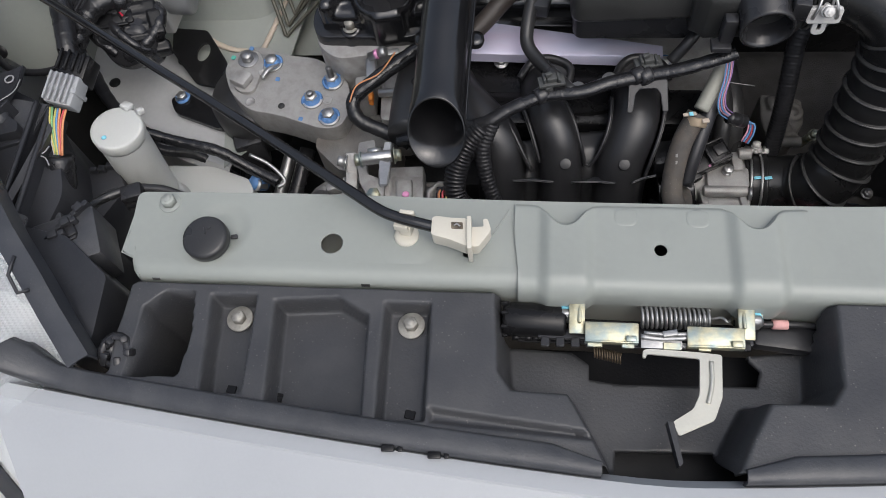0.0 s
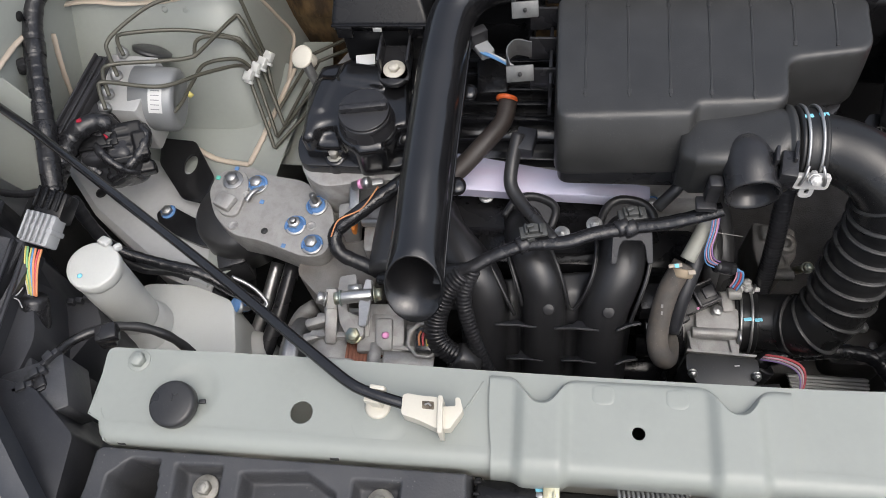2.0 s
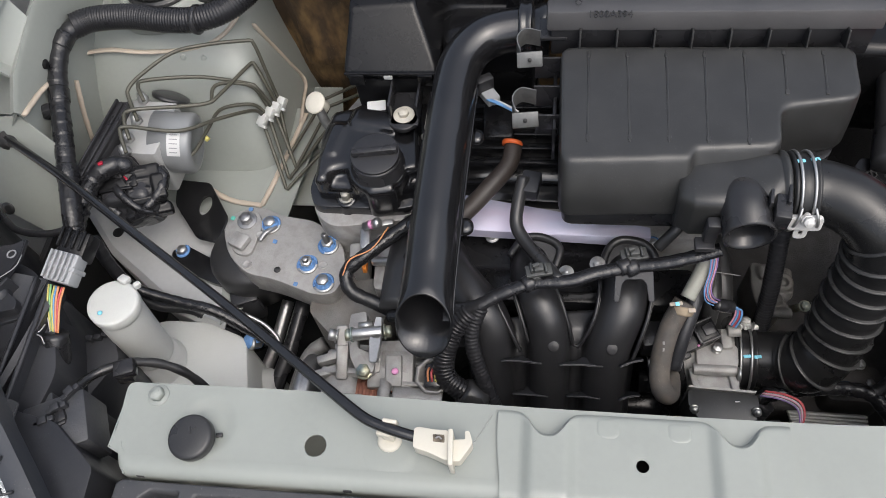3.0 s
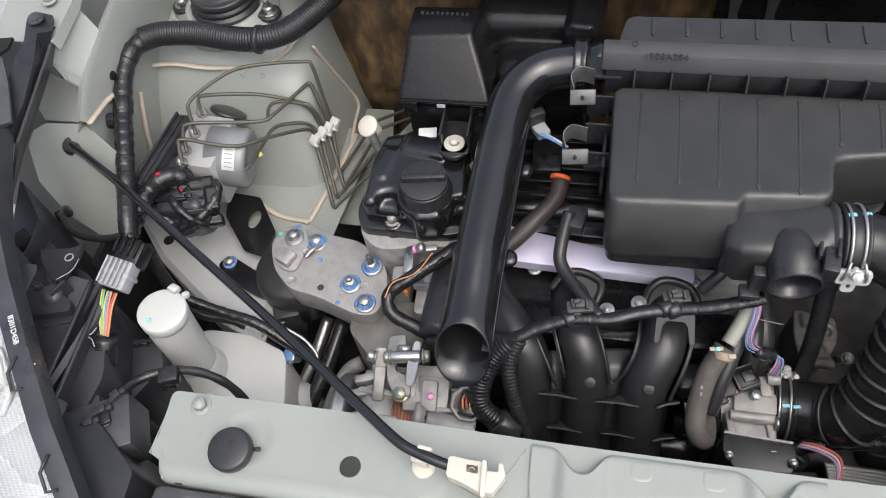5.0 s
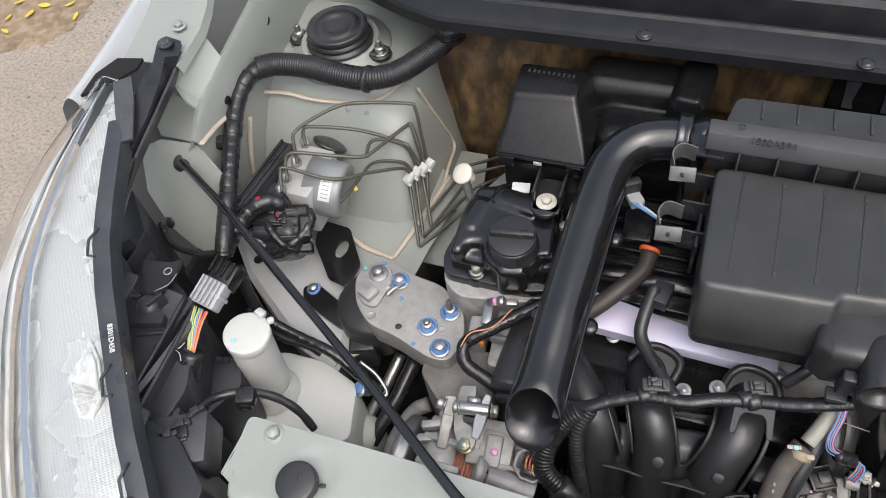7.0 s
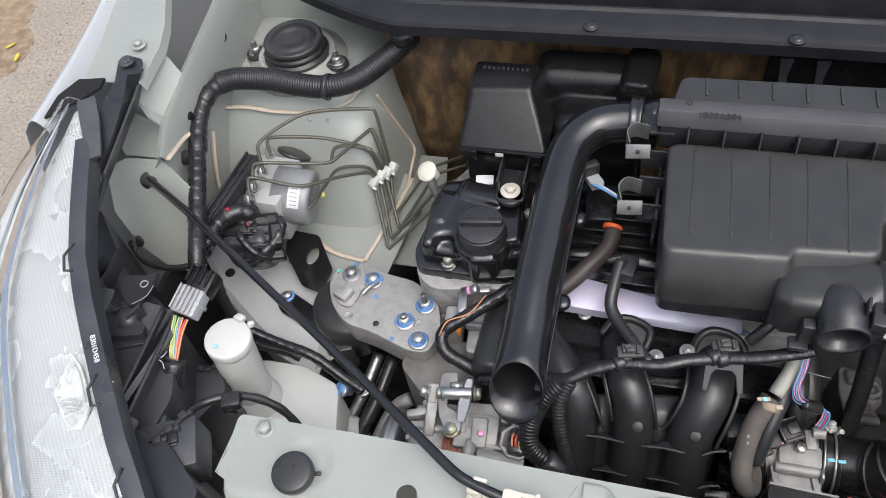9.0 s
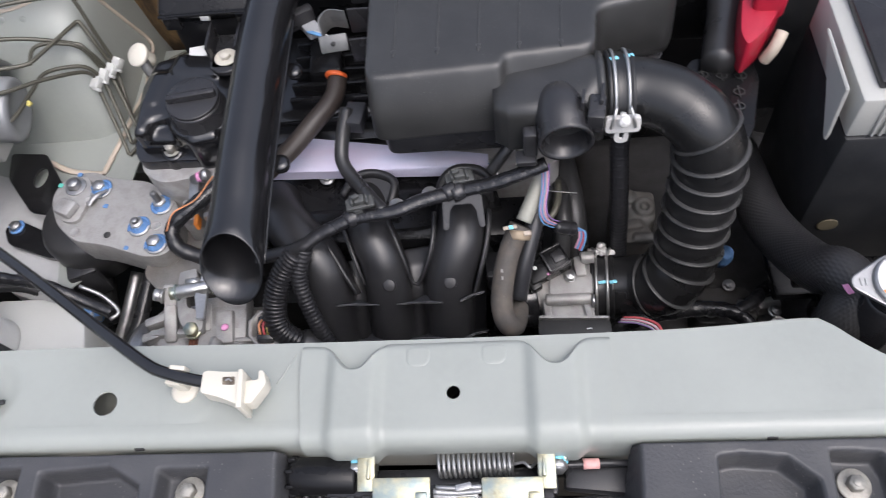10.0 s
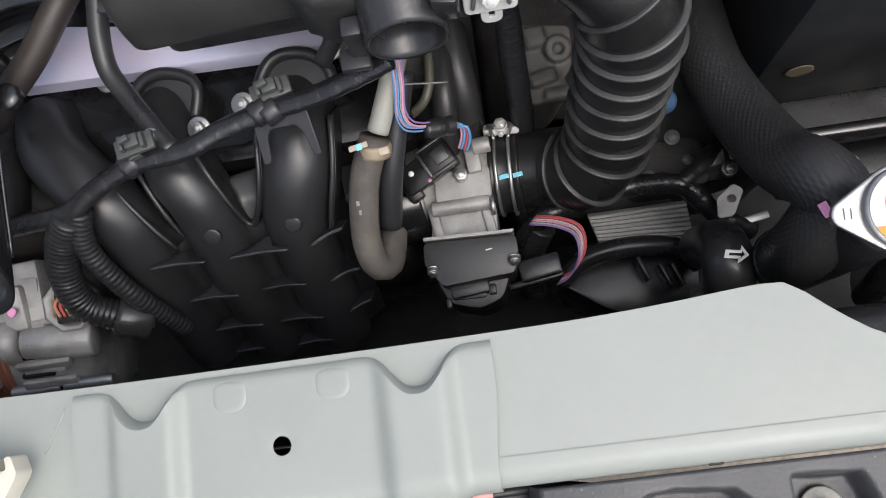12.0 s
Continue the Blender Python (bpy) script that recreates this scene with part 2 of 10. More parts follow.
def part(name, bm, material, parent, label="", angle=38):
    ob, mid = mesh_object(name, bm, material, angle)
    ob.parent = parent
    ob.location = mid - WHERE[parent.name]
    if label:
        ob["label"] = label
    return ob


def solo(name, bm, material, label, category, group="", kind="", angle=38):
    ob, mid = mesh_object(name, bm, material, angle)
    ob.location = mid
    return tagged(ob, label, category, group, kind)


def merge(bm, other):
    me = bpy.data.meshes.new("piece")
    other.to_mesh(me)
    other.free()
    bm.from_mesh(me)
    bpy.data.meshes.remove(me)
    return bm


def B():
    return bmesh.new()


def frame_of(axis, up=(0, 0, 1)):
    z = Vector(axis).normalized()
    u = Vector(up)
    if abs(z.dot(u.normalized())) > 0.98:
        u = Vector((0, 1, 0))
    x = u.cross(z).normalized()
    y = z.cross(x)
    return Matrix((x, y, z)).transposed()


def box(bm, c, s, rot=(0, 0, 0), bevel=0.002, seg=2, taper=(1, 1), m=None):
    """A bevelled block of size s at c; taper shrinks its top."""
    t = bmesh.new()
    bmesh.ops.create_cube(t, size=1)
    for v in t.verts:
        k = taper if v.co.z > 0 else (1, 1)
        v.co = Vector((v.co.x * s[0] * k[0], v.co.y * s[1] * k[1], v.co.z * s[2]))
    if bevel:
        bmesh.ops.bevel(t, geom=t.edges[:], offset=min(bevel, 0.45 * min(s)), segments=seg, affect="EDGES", profile=0.5)
    t.transform((m or pose(*c, *rot)))
    return merge(bm, t)


def ring(center, basis, rx, ry, seg, start=0.0):
    return [Vector(center) + basis @ Vector((rx * math.cos(start + 2 * math.pi * k / seg), ry * math.sin(start + 2 * math.pi * k / seg), 0)) for k in range(seg)]


def loft(bm, rings, caps=(True, True), closed=True):
    rows = [[bm.verts.new(p) for p in r] for r in rings]
    n = len(rows[0])
    for a, b in zip(rows, rows[1:]):
        for k in range(n if closed else n - 1):
            j = (k + 1) % n
            bm.faces.new((a[k], a[j], b[j], b[k]))
    if closed and caps[0]:
        bm.faces.new(rows[0][::-1])
    if closed and caps[1]:
        bm.faces.new(rows[-1])
    return bm


def lathe(bm, profile, origin, axis=(0, 0, 1), seg=28, caps=(True, True), oval=1.0):
    """A turned body: profile of (radius, height along the axis)."""
    basis, o, ax = frame_of(axis), Vector(origin), Vector(axis).normalized()
    return loft(bm, [ring(o + ax * h, basis, r, r * oval, seg) for r, h in profile], caps)


def cyl(bm, p0, p1, r0, r1=None, seg=20, bevel=0.0):
    p0, p1 = Vector(p0), Vector(p1)
    r1 = r0 if r1 is None else r1
    d = (p1 - p0).length
    prof = [(r0, 0), (r1, d)] if not bevel else [(r0 - bevel, 0), (r0 - 0.3 * bevel, 0.3 * bevel), (r0, bevel), (r1, d - bevel), (r1 - 0.3 * bevel, d - 0.3 * bevel), (r1 - bevel, d)]
    return lathe(bm, prof, p0, p1 - p0, seg)


def spline(pts, step):
    """Evenly spaced places along a smooth curve through pts."""
    p = [Vector(q) for q in pts]
    p = [2 * p[0] - p[1], *p, 2 * p[-1] - p[-2]]
    out = []
    for a, b, c, d in zip(p, p[1:], p[2:], p[3:]):
        n = max(6, int((c - b).length / max(step, 1e-4)))
        for k in range(n):
            t = k / n
            out.append(0.5 * (2 * b + (c - a) * t + (2 * a - 5 * b + 4 * c - d) * t**2 + (3 * b - a - 3 * c + d) * t**3))
    out.append(p[-2])
    even, want = [out[0]], step
    run = 0.0
    for a, b in zip(out, out[1:]):
        leg = (b - a).length
        while leg > 1e-9 and run + leg >= want:
            even.append(a.lerp(b, (want - run) / leg))
            want += step
        run += leg
    if (even[-1] - out[-1]).length > 0.3 * step:
        even.append(out[-1])
    return even


def tube(bm, pts, r, seg=12, step=0.006, shape=None, caps=(True, True), smooth=True, flat=1.0):
    """A hose through pts; shape(metres along, total) scales its radius."""
    path = spline(pts, step) if smooth else [Vector(p) for p in pts]
    total = sum((b - a).length for a, b in zip(path, path[1:]))
    tang = [(path[min(k + 1, len(path) - 1)] - path[max(k - 1, 0)]).normalized() for k in range(len(path))]
    basis = frame_of(tang[0])
    rings, run = [], 0.0
    for k, (p, d) in enumerate(zip(path, tang)):
        if k:
            run += (p - path[k - 1]).length
            turn = tang[k - 1].rotation_difference(d).to_matrix()
            basis = turn @ basis
        s = r * (shape(run, total) if shape else 1.0)
        rings.append(ring(p, basis, s, s * flat, seg))
    return loft(bm, rings, caps)


def corrugated(pitch, depth):
    return lambda s, total: 1.0 - depth * (0.5 + 0.5 * math.cos(2 * math.pi * s / pitch)) ** 2


def wrapped(depth=0.06):
    return lambda s, total: 1.0 + 0.8 * depth * noise.noise((s * 95, 3.1, 0.7)) + 0.9 * depth * ((s * 70) % 1.0)


def prism(bm, poly, z0, z1, bevel=0.002, seg=2, m=None, grow=0.0):
    """An upright block over a plan outline; grow widens its foot."""
    t = bmesh.new()
    n = len(poly)
    cx, cy = sum(p[0] for p in poly) / n, sum(p[1] for p in poly) / n
    low = [t.verts.new((cx + (p[0] - cx) * (1 + grow), cy + (p[1] - cy) * (1 + grow), z0)) for p in poly]
    top = [t.verts.new((p[0], p[1], z1)) for p in poly]
    t.faces.new(low[::-1])
    t.faces.new(top)
    for k in range(n):
        t.faces.new((low[k], low[(k + 1) % n], top[(k + 1) % n], top[k]))
    bmesh.ops.recalc_face_normals(t, faces=t.faces)
    if bevel:
        bmesh.ops.bevel(t, geom=t.edges[:], offset=bevel, segments=seg, affect="EDGES", profile=0.5, clamp_overlap=True)
    if m:
        t.transform(m)
    return merge(bm, t)


def sheet(bm, rows, thick=0.0015):
    """A pressed sheet through a grid of places, given its thickness below."""
    t = bmesh.new()
    loft(t, rows, closed=False)
    bmesh.ops.recalc_face_normals(t, faces=t.faces)
    up = sum((f.normal.z * f.calc_area() for f in t.faces))
    if up < 0:
        bmesh.ops.reverse_faces(t, faces=t.faces)
    bmesh.ops.solidify(t, geom=t.faces[:], thickness=thick)
    return merge(bm, t)


def slab(bm, pts, thick=0.0015, bevel=0.0):
    """A flat panel with the given corners and thickness."""
    t = bmesh.new()
    f = t.faces.new([t.verts.new(p) for p in pts])
    f.normal_update()
    nrm = f.normal.copy()
    if nrm.z < 0:
        nrm = -nrm
    made = bmesh.ops.extrude_face_region(t, geom=[f])
    for v in [g for g in made["geom"] if isinstance(g, bmesh.types.BMVert)]:
        v.co -= nrm * thick
    bmesh.ops.recalc_face_normals(t, faces=t.faces)
    if bevel:
        bmesh.ops.bevel(t, geom=t.edges[:], offset=bevel, segments=2, affect="EDGES", clamp_overlap=True)
    return merge(bm, t)


def circle_pts(c, r, seg=24, oval=1.0):
    return [(c[0] + r * math.cos(2 * math.pi * k / seg), c[1] + r * oval * math.sin(2 * math.pi * k / seg)) for k in range(seg)]


def rounded(poly, r, seg=5):
    """A plan outline with its corners rounded."""
    out, n = [], len(poly)
    for k in range(n):
        a, b, c = (Vector(poly[(k + d) % n][:2]) for d in (-1, 0, 1))
        u, w = (a - b), (c - b)
        q = min(r, 0.45 * u.length, 0.45 * w.length)
        p0, p1 = b + u.normalized() * q, b + w.normalized() * q
        for j in range(seg + 1):
            t = j / seg
            p = (1 - t) ** 2 * p0 + 2 * t * (1 - t) * b + t * t * p1
            out.append((p.x, p.y))
    return out


def from_curve(data):
    ob = bpy.data.objects.new("shape", data)
    scene.collection.objects.link(ob)
    bpy.context.view_layer.update()
    dg = bpy.context.evaluated_depsgraph_get()
    me = bpy.data.meshes.new_from_object(ob.evaluated_get(dg))
    bm = bmesh.new()
    bm.from_mesh(me)
    bpy.data.objects.remove(ob)
    bpy.data.meshes.remove(me)
    return bm


def plate(bm, outline, holes=(), thick=0.002, bevel=0.0, m=None):
    """A flat plate with true holes, its top face at z = 0 of m."""
    c = bpy.data.curves.new("outline", "CURVE")
    c.dimensions, c.fill_mode, c.extrude, c.bevel_depth, c.bevel_resolution = "2D", "BOTH", max(thick / 2 - bevel, 1e-5), bevel, 1
    for loop in (outline, *holes):
        s = c.splines.new("POLY")
        s.points.add(len(loop) - 1)
        for pt, p in zip(s.points, loop):
            pt.co = (p[0], p[1], 0, 1)
        s.use_cyclic_u = True
    t = from_curve(c)
    bpy.data.curves.remove(c)
    t.transform((m or Matrix()) @ Matrix.Translation((0, 0, -thick / 2)))
    return merge(bm, t)


def lettering(bm, words, size, m, depth=0.0004):
    c = bpy.data.curves.new("words", "FONT")
    c.body, c.size, c.extrude, c.align_x, c.align_y = words, size, depth, "CENTER", "CENTER"
    t = from_curve(c)
    bpy.data.curves.remove(c)
    t.transform(m)
    return merge(bm, t)


def basis_at(place, x_axis, normal):
    z = Vector(normal).normalized()
    x = Vector(x_axis)
    x = (x - z * x.dot(z)).normalized()
    return Matrix.Translation(place) @ Matrix((x, z.cross(x), z)).transposed().to_4x4()


def hexagon(bm, at, axis, across, height, washer=0.0, washer_h=0.0015):
    """A hexagon head with a flange, standing on at."""
    ax, o = Vector(axis).normalized(), Vector(at)
    if washer:
        lathe(bm, [(washer, 0), (washer, washer_h * 0.7), (washer * 0.94, washer_h)], o, axis, 24)
        o = o + ax * washer_h
    basis, r = frame_of(axis), across / 1.732
    loft(bm, [ring(o, basis, r, r, 6), ring(o + ax * height * 0.85, basis, r, r, 6), ring(o + ax * height, basis, r * 0.86, r * 0.86, 6)])
    lathe(bm, [(r * 0.55, height * 0.99), (r * 0.5, height * 0.99 + 0.0004)], o, axis, 14)
    return bm


def bolt(parent, at, axis=(0, 0, 1), across=0.010, height=0.006, washer=0.009, material=None, paint=None, stud=0.0, name="bolt", label=""):
    """A flanged bolt as a part, with a painted mark or a stud where it has one."""
    ob = part(name, hexagon(B(), at, axis, across, height, washer), material or ZINC, parent, label, 30)
    ax, o = Vector(axis).normalized(), Vector(at)
    if paint:
        t = B()
        side = frame_of(axis)
        arc = [o + ax * 0.0014 + side @ Vector((washer * 0.90 * math.cos(q), washer * 0.90 * math.sin(q), 0)) for q in [radians(100 + 900 * (o.x + o.y) + 210 * k / 18) for k in range(19)]]
        tube(t, arc, 0.0013, 6, 0.003, wrapped(0.5), smooth=False, flat=0.7)
        hexa = across / 1.732 * 1.03
        loft(t, [ring(o + ax * 0.001, side, hexa, hexa, 6), ring(o + ax * height * 0.62, side, hexa, hexa, 6)], (False, False))
        q = o + ax * (height * 0.5 + 0.0015) + side @ Vector((-across * 0.5, -across * 0.1, 0))
        box(t, (0, 0, 0), (0.001, across * 0.45, height * 0.8), m=basis_at(q, side @ Vector((1, 0, 0)), axis), bevel=0.0003, seg=1)
        part("paint_mark", t, paint, ob, "blue paint mark")
    if stud:
        t = B()
        tube(t, [o + ax * height, o + ax * (height + stud)], across * 0.29, 12, 0.0006, corrugated(0.0012, 0.12))
        part("stud", t, STEEL, ob)
    return ob


def smoothstep(x, a, b):
    t = np.clip((x - a) / (b - a), 0, 1)
    return t * t * (3 - 2 * t)


def inside_distance(X, Y, poly):
    """Distance to a plan outline, negative inside it."""
    d, sign = np.full(X.shape, 1e9), np.ones(X.shape)
    n = len(poly)
    for k in range(n):
        ax, ay = poly[k][:2]
        bx, by = poly[(k + 1) % n][:2]
        ex, ey = bx - ax, by - ay
        wx, wy = X - ax, Y - ay
        t = np.clip((wx * ex + wy * ey) / (ex * ex + ey * ey + 1e-12), 0, 1)
        d = np.minimum(d, np.hypot(wx - t * ex, wy - t * ey))
        cross = ((ay > Y) != (by > Y)) & (X < (bx - ax) * (Y - ay) / (by - ay + 1e-12) + ax)
        sign = np.where(cross, -sign, sign)
    return d * sign


def relief(x0, x1, y0, y1, step, height, keep=None, thick=0.0025, rims=()):
    """A moulded sheet: height(X, Y) over a plan grid; keep(X, Y) leaves openings, whose edges follow the outlines in rims."""
    nx, ny = int((x1 - x0) / step) + 1, int((y1 - y0) / step) + 1
    X, Y = np.meshgrid(np.linspace(x0, x1, nx), np.linspace(y0, y1, ny), indexing="ij")
    Z = height(X, Y)
    K = np.ones(X.shape, bool) if keep is None else keep(X, Y)
    ids = -np.ones(X.shape, int)
    bm = bmesh.new()
    cell = K[:-1, :-1] & K[1:, :-1] & K[1:, 1:] & K[:-1, 1:]
    verts = {}

    def vert(i, j):
        if (i, j) not in verts:
            verts[i, j] = bm.verts.new((X[i, j], Y[i, j], Z[i, j]))
        return verts[i, j]

    for i, j in zip(*np.nonzero(cell)):
        bm.faces.new((vert(i, j), vert(i + 1, j), vert(i + 1, j + 1), vert(i, j + 1)))
    edge = [ed for ed in bm.edges if ed.is_boundary]
    on_edge = list({v for ed in edge for v in ed.verts})
    for poly in rims:
        px, py = np.array([v.co.x for v in on_edge]), np.array([v.co.y for v in on_edge])
        d, h = inside_distance(px, py, poly), 1e-4
        gx, gy = (inside_distance(px + h, py, poly) - d) / h, (inside_distance(px, py + h, poly) - d) / h
        for v, q, ax, ay in zip(on_edge, d, gx, gy):
            if abs(q) < 2.2 * step:
                v.co.x, v.co.y = v.co.x - q * ax, v.co.y - q * ay
    made = bmesh.ops.extrude_edge_only(bm, edges=edge)
    for v in [g for g in made["geom"] if isinstance(g, bmesh.types.BMVert)]:
        v.co.z -= thick
    return bm


def fuse(bm, voxel, rounds=6):
    """One moulded skin over overlapping closed bodies, its inner corners filleted."""
    me = bpy.data.meshes.new("bodies")
    bm.to_mesh(me)
    bm.free()
    ob = bpy.data.objects.new("bodies", me)
    scene.collection.objects.link(ob)
    skin = ob.modifiers.new("skin", "REMESH")
    skin.mode, skin.voxel_size = "VOXEL", voxel
    if rounds:
        calm = ob.modifiers.new("calm", "SMOOTH")
        calm.factor, calm.iterations = 0.5, rounds
    bpy.context.view_layer.update()
    made = bpy.data.meshes.new_from_object(ob.evaluated_get(bpy.context.evaluated_depsgraph_get()))
    out = bmesh.new()
    out.from_mesh(made)
    bpy.data.objects.remove(ob)
    bpy.data.meshes.remove(me)
    bpy.data.meshes.remove(made)
    return out


def inset(poly, d):
    """A plan outline moved inwards by d."""
    n = len(poly)
    area = sum(poly[k][0] * poly[(k + 1) % n][1] - poly[(k + 1) % n][0] * poly[k][1] for k in range(n))
    out = []
    for k in range(n):
        a, b, c = (Vector(poly[(k + j) % n][:2]) for j in (-1, 0, 1))
        e = (c - a).normalized()
        out.append(b + Vector((-e.y, e.x)) * d * (1 if area > 0 else -1))
    return [(p.x, p.y) for p in out]


def domed(bm, poly, z0, z1, r, seg=7):
    """An upright block whose top edge is rounded to the radius r."""
    rings = [[Vector((x, y, z0)) for x, y in poly]]
    for k in range(seg + 1):
        q = math.pi / 2 * k / seg
        rings.append([Vector((x, y, z1 - r + r * math.sin(q))) for x, y in inset(poly, r * (1 - math.cos(q)))])
    t = bmesh.new()
    loft(t, rings)
    bmesh.ops.recalc_face_normals(t, faces=t.faces)
    return merge(bm, t)


# ---- ground ----
t = B()
rnd = random.Random(5)
grid = [[Vector((x, y, 0.0)) for x in (-300, -20, -6, -2.2, -1.6, -1.2, -0.6, 0, 0.6, 2, 6, 20, 300)] for y in (-300, -20, -5, -1.5, 0, 1.2, 2.5, 5, 20, 300)]
loft(t, grid, closed=False)
bmesh.ops.recalc_face_normals(t, faces=t.faces)
if sum(f.normal.z for f in t.faces) < 0:
    bmesh.ops.reverse_faces(t, faces=t.faces)
solo("ground", t, CONCRETE, "worn pinkish concrete pavement with scattered chippings", "ground", kind="structure")

t = B()
near = [(-2.214, 1.649, 0.004), (-2.061, 1.456, 0.004), (-2.074, 1.310, 0.004), (-2.149, 1.227, 0.004), (-2.484, 1.040, 0.004)]
outline = near + [(-5.0, near[4][1] - 0.1, 0), (-5.0, 7.0, 0), (near[0][0] + 0.8, 7.0, 0)]
prism(t, [(x + 0.012 * rnd.uniform(-1, 1), y + 0.012 * rnd.uniform(-1, 1)) for x, y in rounded([p[:2] for p in outline], 0.10, 8)], -0.01, 0.0015, 0)
solo("soil", t, SOIL, "strip of bare brown soil with dry leaf litter", "soil", kind="structure")


def leaf_mesh(seed):
    g = random.Random(seed)
    t = B()
    n, rows = 7, []
    for k in range(n):
        u = k / (n - 1)
        w = 0.016 * math.sin(math.pi * (0.06 + 0.9 * u)) * g.uniform(0.85, 1.1)
        rows.append([Vector(((u - 0.5) * 0.075, -w, 0.006 + 0.008 * u * u)), Vector(((u - 0.5) * 0.075, 0, 0.003 + 0.006 * u * u)), Vector(((u - 0.5) * 0.075, w, 0.006 + 0.008 * u * u))])
    sheet(t, rows, 0.0006)
    return t


for k, place in enumerate([(-2.328, 1.337, 0.000), (-2.261, 1.367, 0.000), (-2.087, 1.389, 0.000), (-2.145, 1.441, 0.000), (-2.342, 1.418, 0.000), (-2.235, 1.419, 0.000), (-2.294, 1.274, 0.000)]):
    t = leaf_mesh(k)
    t.transform(Matrix.Translation((place[0], place[1], 0.006)) @ Matrix.Scale(rnd.uniform(0.35, 0.75), 4) @ pose(0, 0, 0, rnd.uniform(-8, 8), 0, rnd.uniform(0, 360)))
    solo("fallen_leaf", t, LEAF, "dry yellow leaf lying on the ground", "leaf", "fallen leaves")
t = B()
for k in range(900):
    x, y, s = rnd.uniform(-2.4, -0.95), rnd.uniform(0.2, 2.6), rnd.uniform(0.002, 0.0055)
    box(t, (x, y, s * 0.2), (s * 1.6, s, s * 0.7), (0, 0, rnd.uniform(0, 180)), s * 0.25, 1)
solo("gravel", t, surface("grey_chippings", (0.17, 0.14, 0.12), 0.9, vary=0.4), "small dark stone chippings on the pavement", "gravel", kind="stuff")

# ---- radiator support panel ----
support = thing("radiator_support", (0, 0.005, 0.76), "pale grey-green painted steel radiator support bar with bolt holes", "body panel")
BACK = [(-0.446, 0.047), (-0.30, 0.048), (-0.10, 0.045), (0.12, 0.045), (0.20, 0.047), (0.262, 0.051), (0.278, 0.048), (0.297, 0.032), (0.315, 0.019), (0.333, 0.012), (0.352, 0.013), (0.372, 0.024), (0.392, 0.034), (0.425, 0.037), (0.56, 0.038)]
FRONT = [(0.56, -0.027), (0.115, -0.027), (-0.115, -0.024), (-0.434, -0.026)]
LEFT = [(-0.446, -0.018)] + rounded([(-0.446, -0.018), (-0.4595, -0.012), (-0.4555, 0.004), (-0.458, 0.047), (-0.440, 0.047)], 0.008)[6:-6]
OUTLINE = [(p.x, p.y) for p in spline([(x, y, 0) for x, y in BACK], 0.012)] + FRONT + LEFT
HOLES = [circle_pts((-0.273, 0.0), 0.0098), circle_pts((0.391, -0.009), 0.0105), circle_pts((0, 0), 0.0115), circle_pts((-0.381, -0.002), 0.011), circle_pts((-0.157, -0.006), 0.004)]


# shallow round pressings let into the plate: centre, outer and inner radius, depth
DISHES = [((-0.373, 0.012), 0.0300, 0.0040, -0.0026), ((-0.206, -0.0005), 0.0245, 0.004, 0.0012)]
t = B()
plate(t, OUTLINE, [h for h in HOLES if h is not HOLES[3]] + [circle_pts(c, r, 48) for c, r, _, _ in DISHES], 0.0016, 0.0003, pose(0, 0, 0.800))
for (x, y), r1, r0, depth in DISHES:
    lathe(t, [(r0 + (r1 - r0) * k / 12, depth * float(smoothstep(np.array(1 - k / 12), 0.08, 0.62))) for k in range(13)][::-1], (x, y, 0.79995), seg=48, caps=(False, True))
part("top_plate", t, BODY, support, angle=40)
t = B()
lip = []
for y, z in ((0.007, 0.8006), (0.002, 0.8008), (-0.0018, 0.8003), (-0.0055, 0.7984), (-0.0085, 0.7951), (-0.0098, 0.791), (-0.0102, 0.785), (-0.0102, 0.770), (-0.0102, 0.735)):
    lip.append([Vector((x, fy + y, z)) for x, fy in [(-0.4475, -0.0150), (-0.4455, -0.0200), (-0.4420, -0.0238), (-0.437, -0.0255), (-0.30, -0.0250), (-0.115, -0.0245), (0.115, -0.0270), (0.34, -0.0275), (0.56, -0.0275)]])
sheet(t, lip, 0.0012)
part("front_lip", t, BODY, support)
t = B()
sheet(t, [[p + Vector((0, -0.0022, z)) for p in spline([(x, y, 0) for x, y in BACK], 0.012)] for z in (0.7975, 0.78, 0.75)], 0.0012)
part("rear_flange", t, BODY, support)
t = B()
slab(t, [(-0.4385, -0.034, 0.797), (-0.4465, -0.018, 0.797), (-0.4595, -0.012, 0.797), (-0.4565, 0.036, 0.797), (-0.4565, 0.036, 0.72), (-0.4385, -0.034, 0.72)], 0.0015)
part("end_plate", t, BODY, support)
t = B()
box(t, (-0.285, 0.008, 0.762), (0.30, 0.062, 0.002), bevel=0.0005, seg=1)
part("lower_plate", t, BODY, support)
for x in (-0.425, -0.241, 0.225, 0.43):
    t = B()
    box(t, (x, (-0.0251 if x < 0 else -0.0275) - 0.0093, 0.7922), (0.0075, 0.0012, 0.0034), (-14, 0, 0), 0.0005, 2)
    part("drain_slot", t, DARK, support)

# reinforcement with two raised channels over the latch
def channel(x):
    return float(sum(smoothstep(np.array(0.024 - abs(x - c)), 0.0, 0.011) for c in (-0.0755, 0.0755)))


def notch_back(x):
    return 0.037 - 0.019 * float(max(math.exp(-(abs((x - c) / 0.0158) ** 2.8)) for c in (-0.0765, 0.0765)))


xs = [-0.1185 + 0.237 * k / 94 for k in range(95)]
rows = []
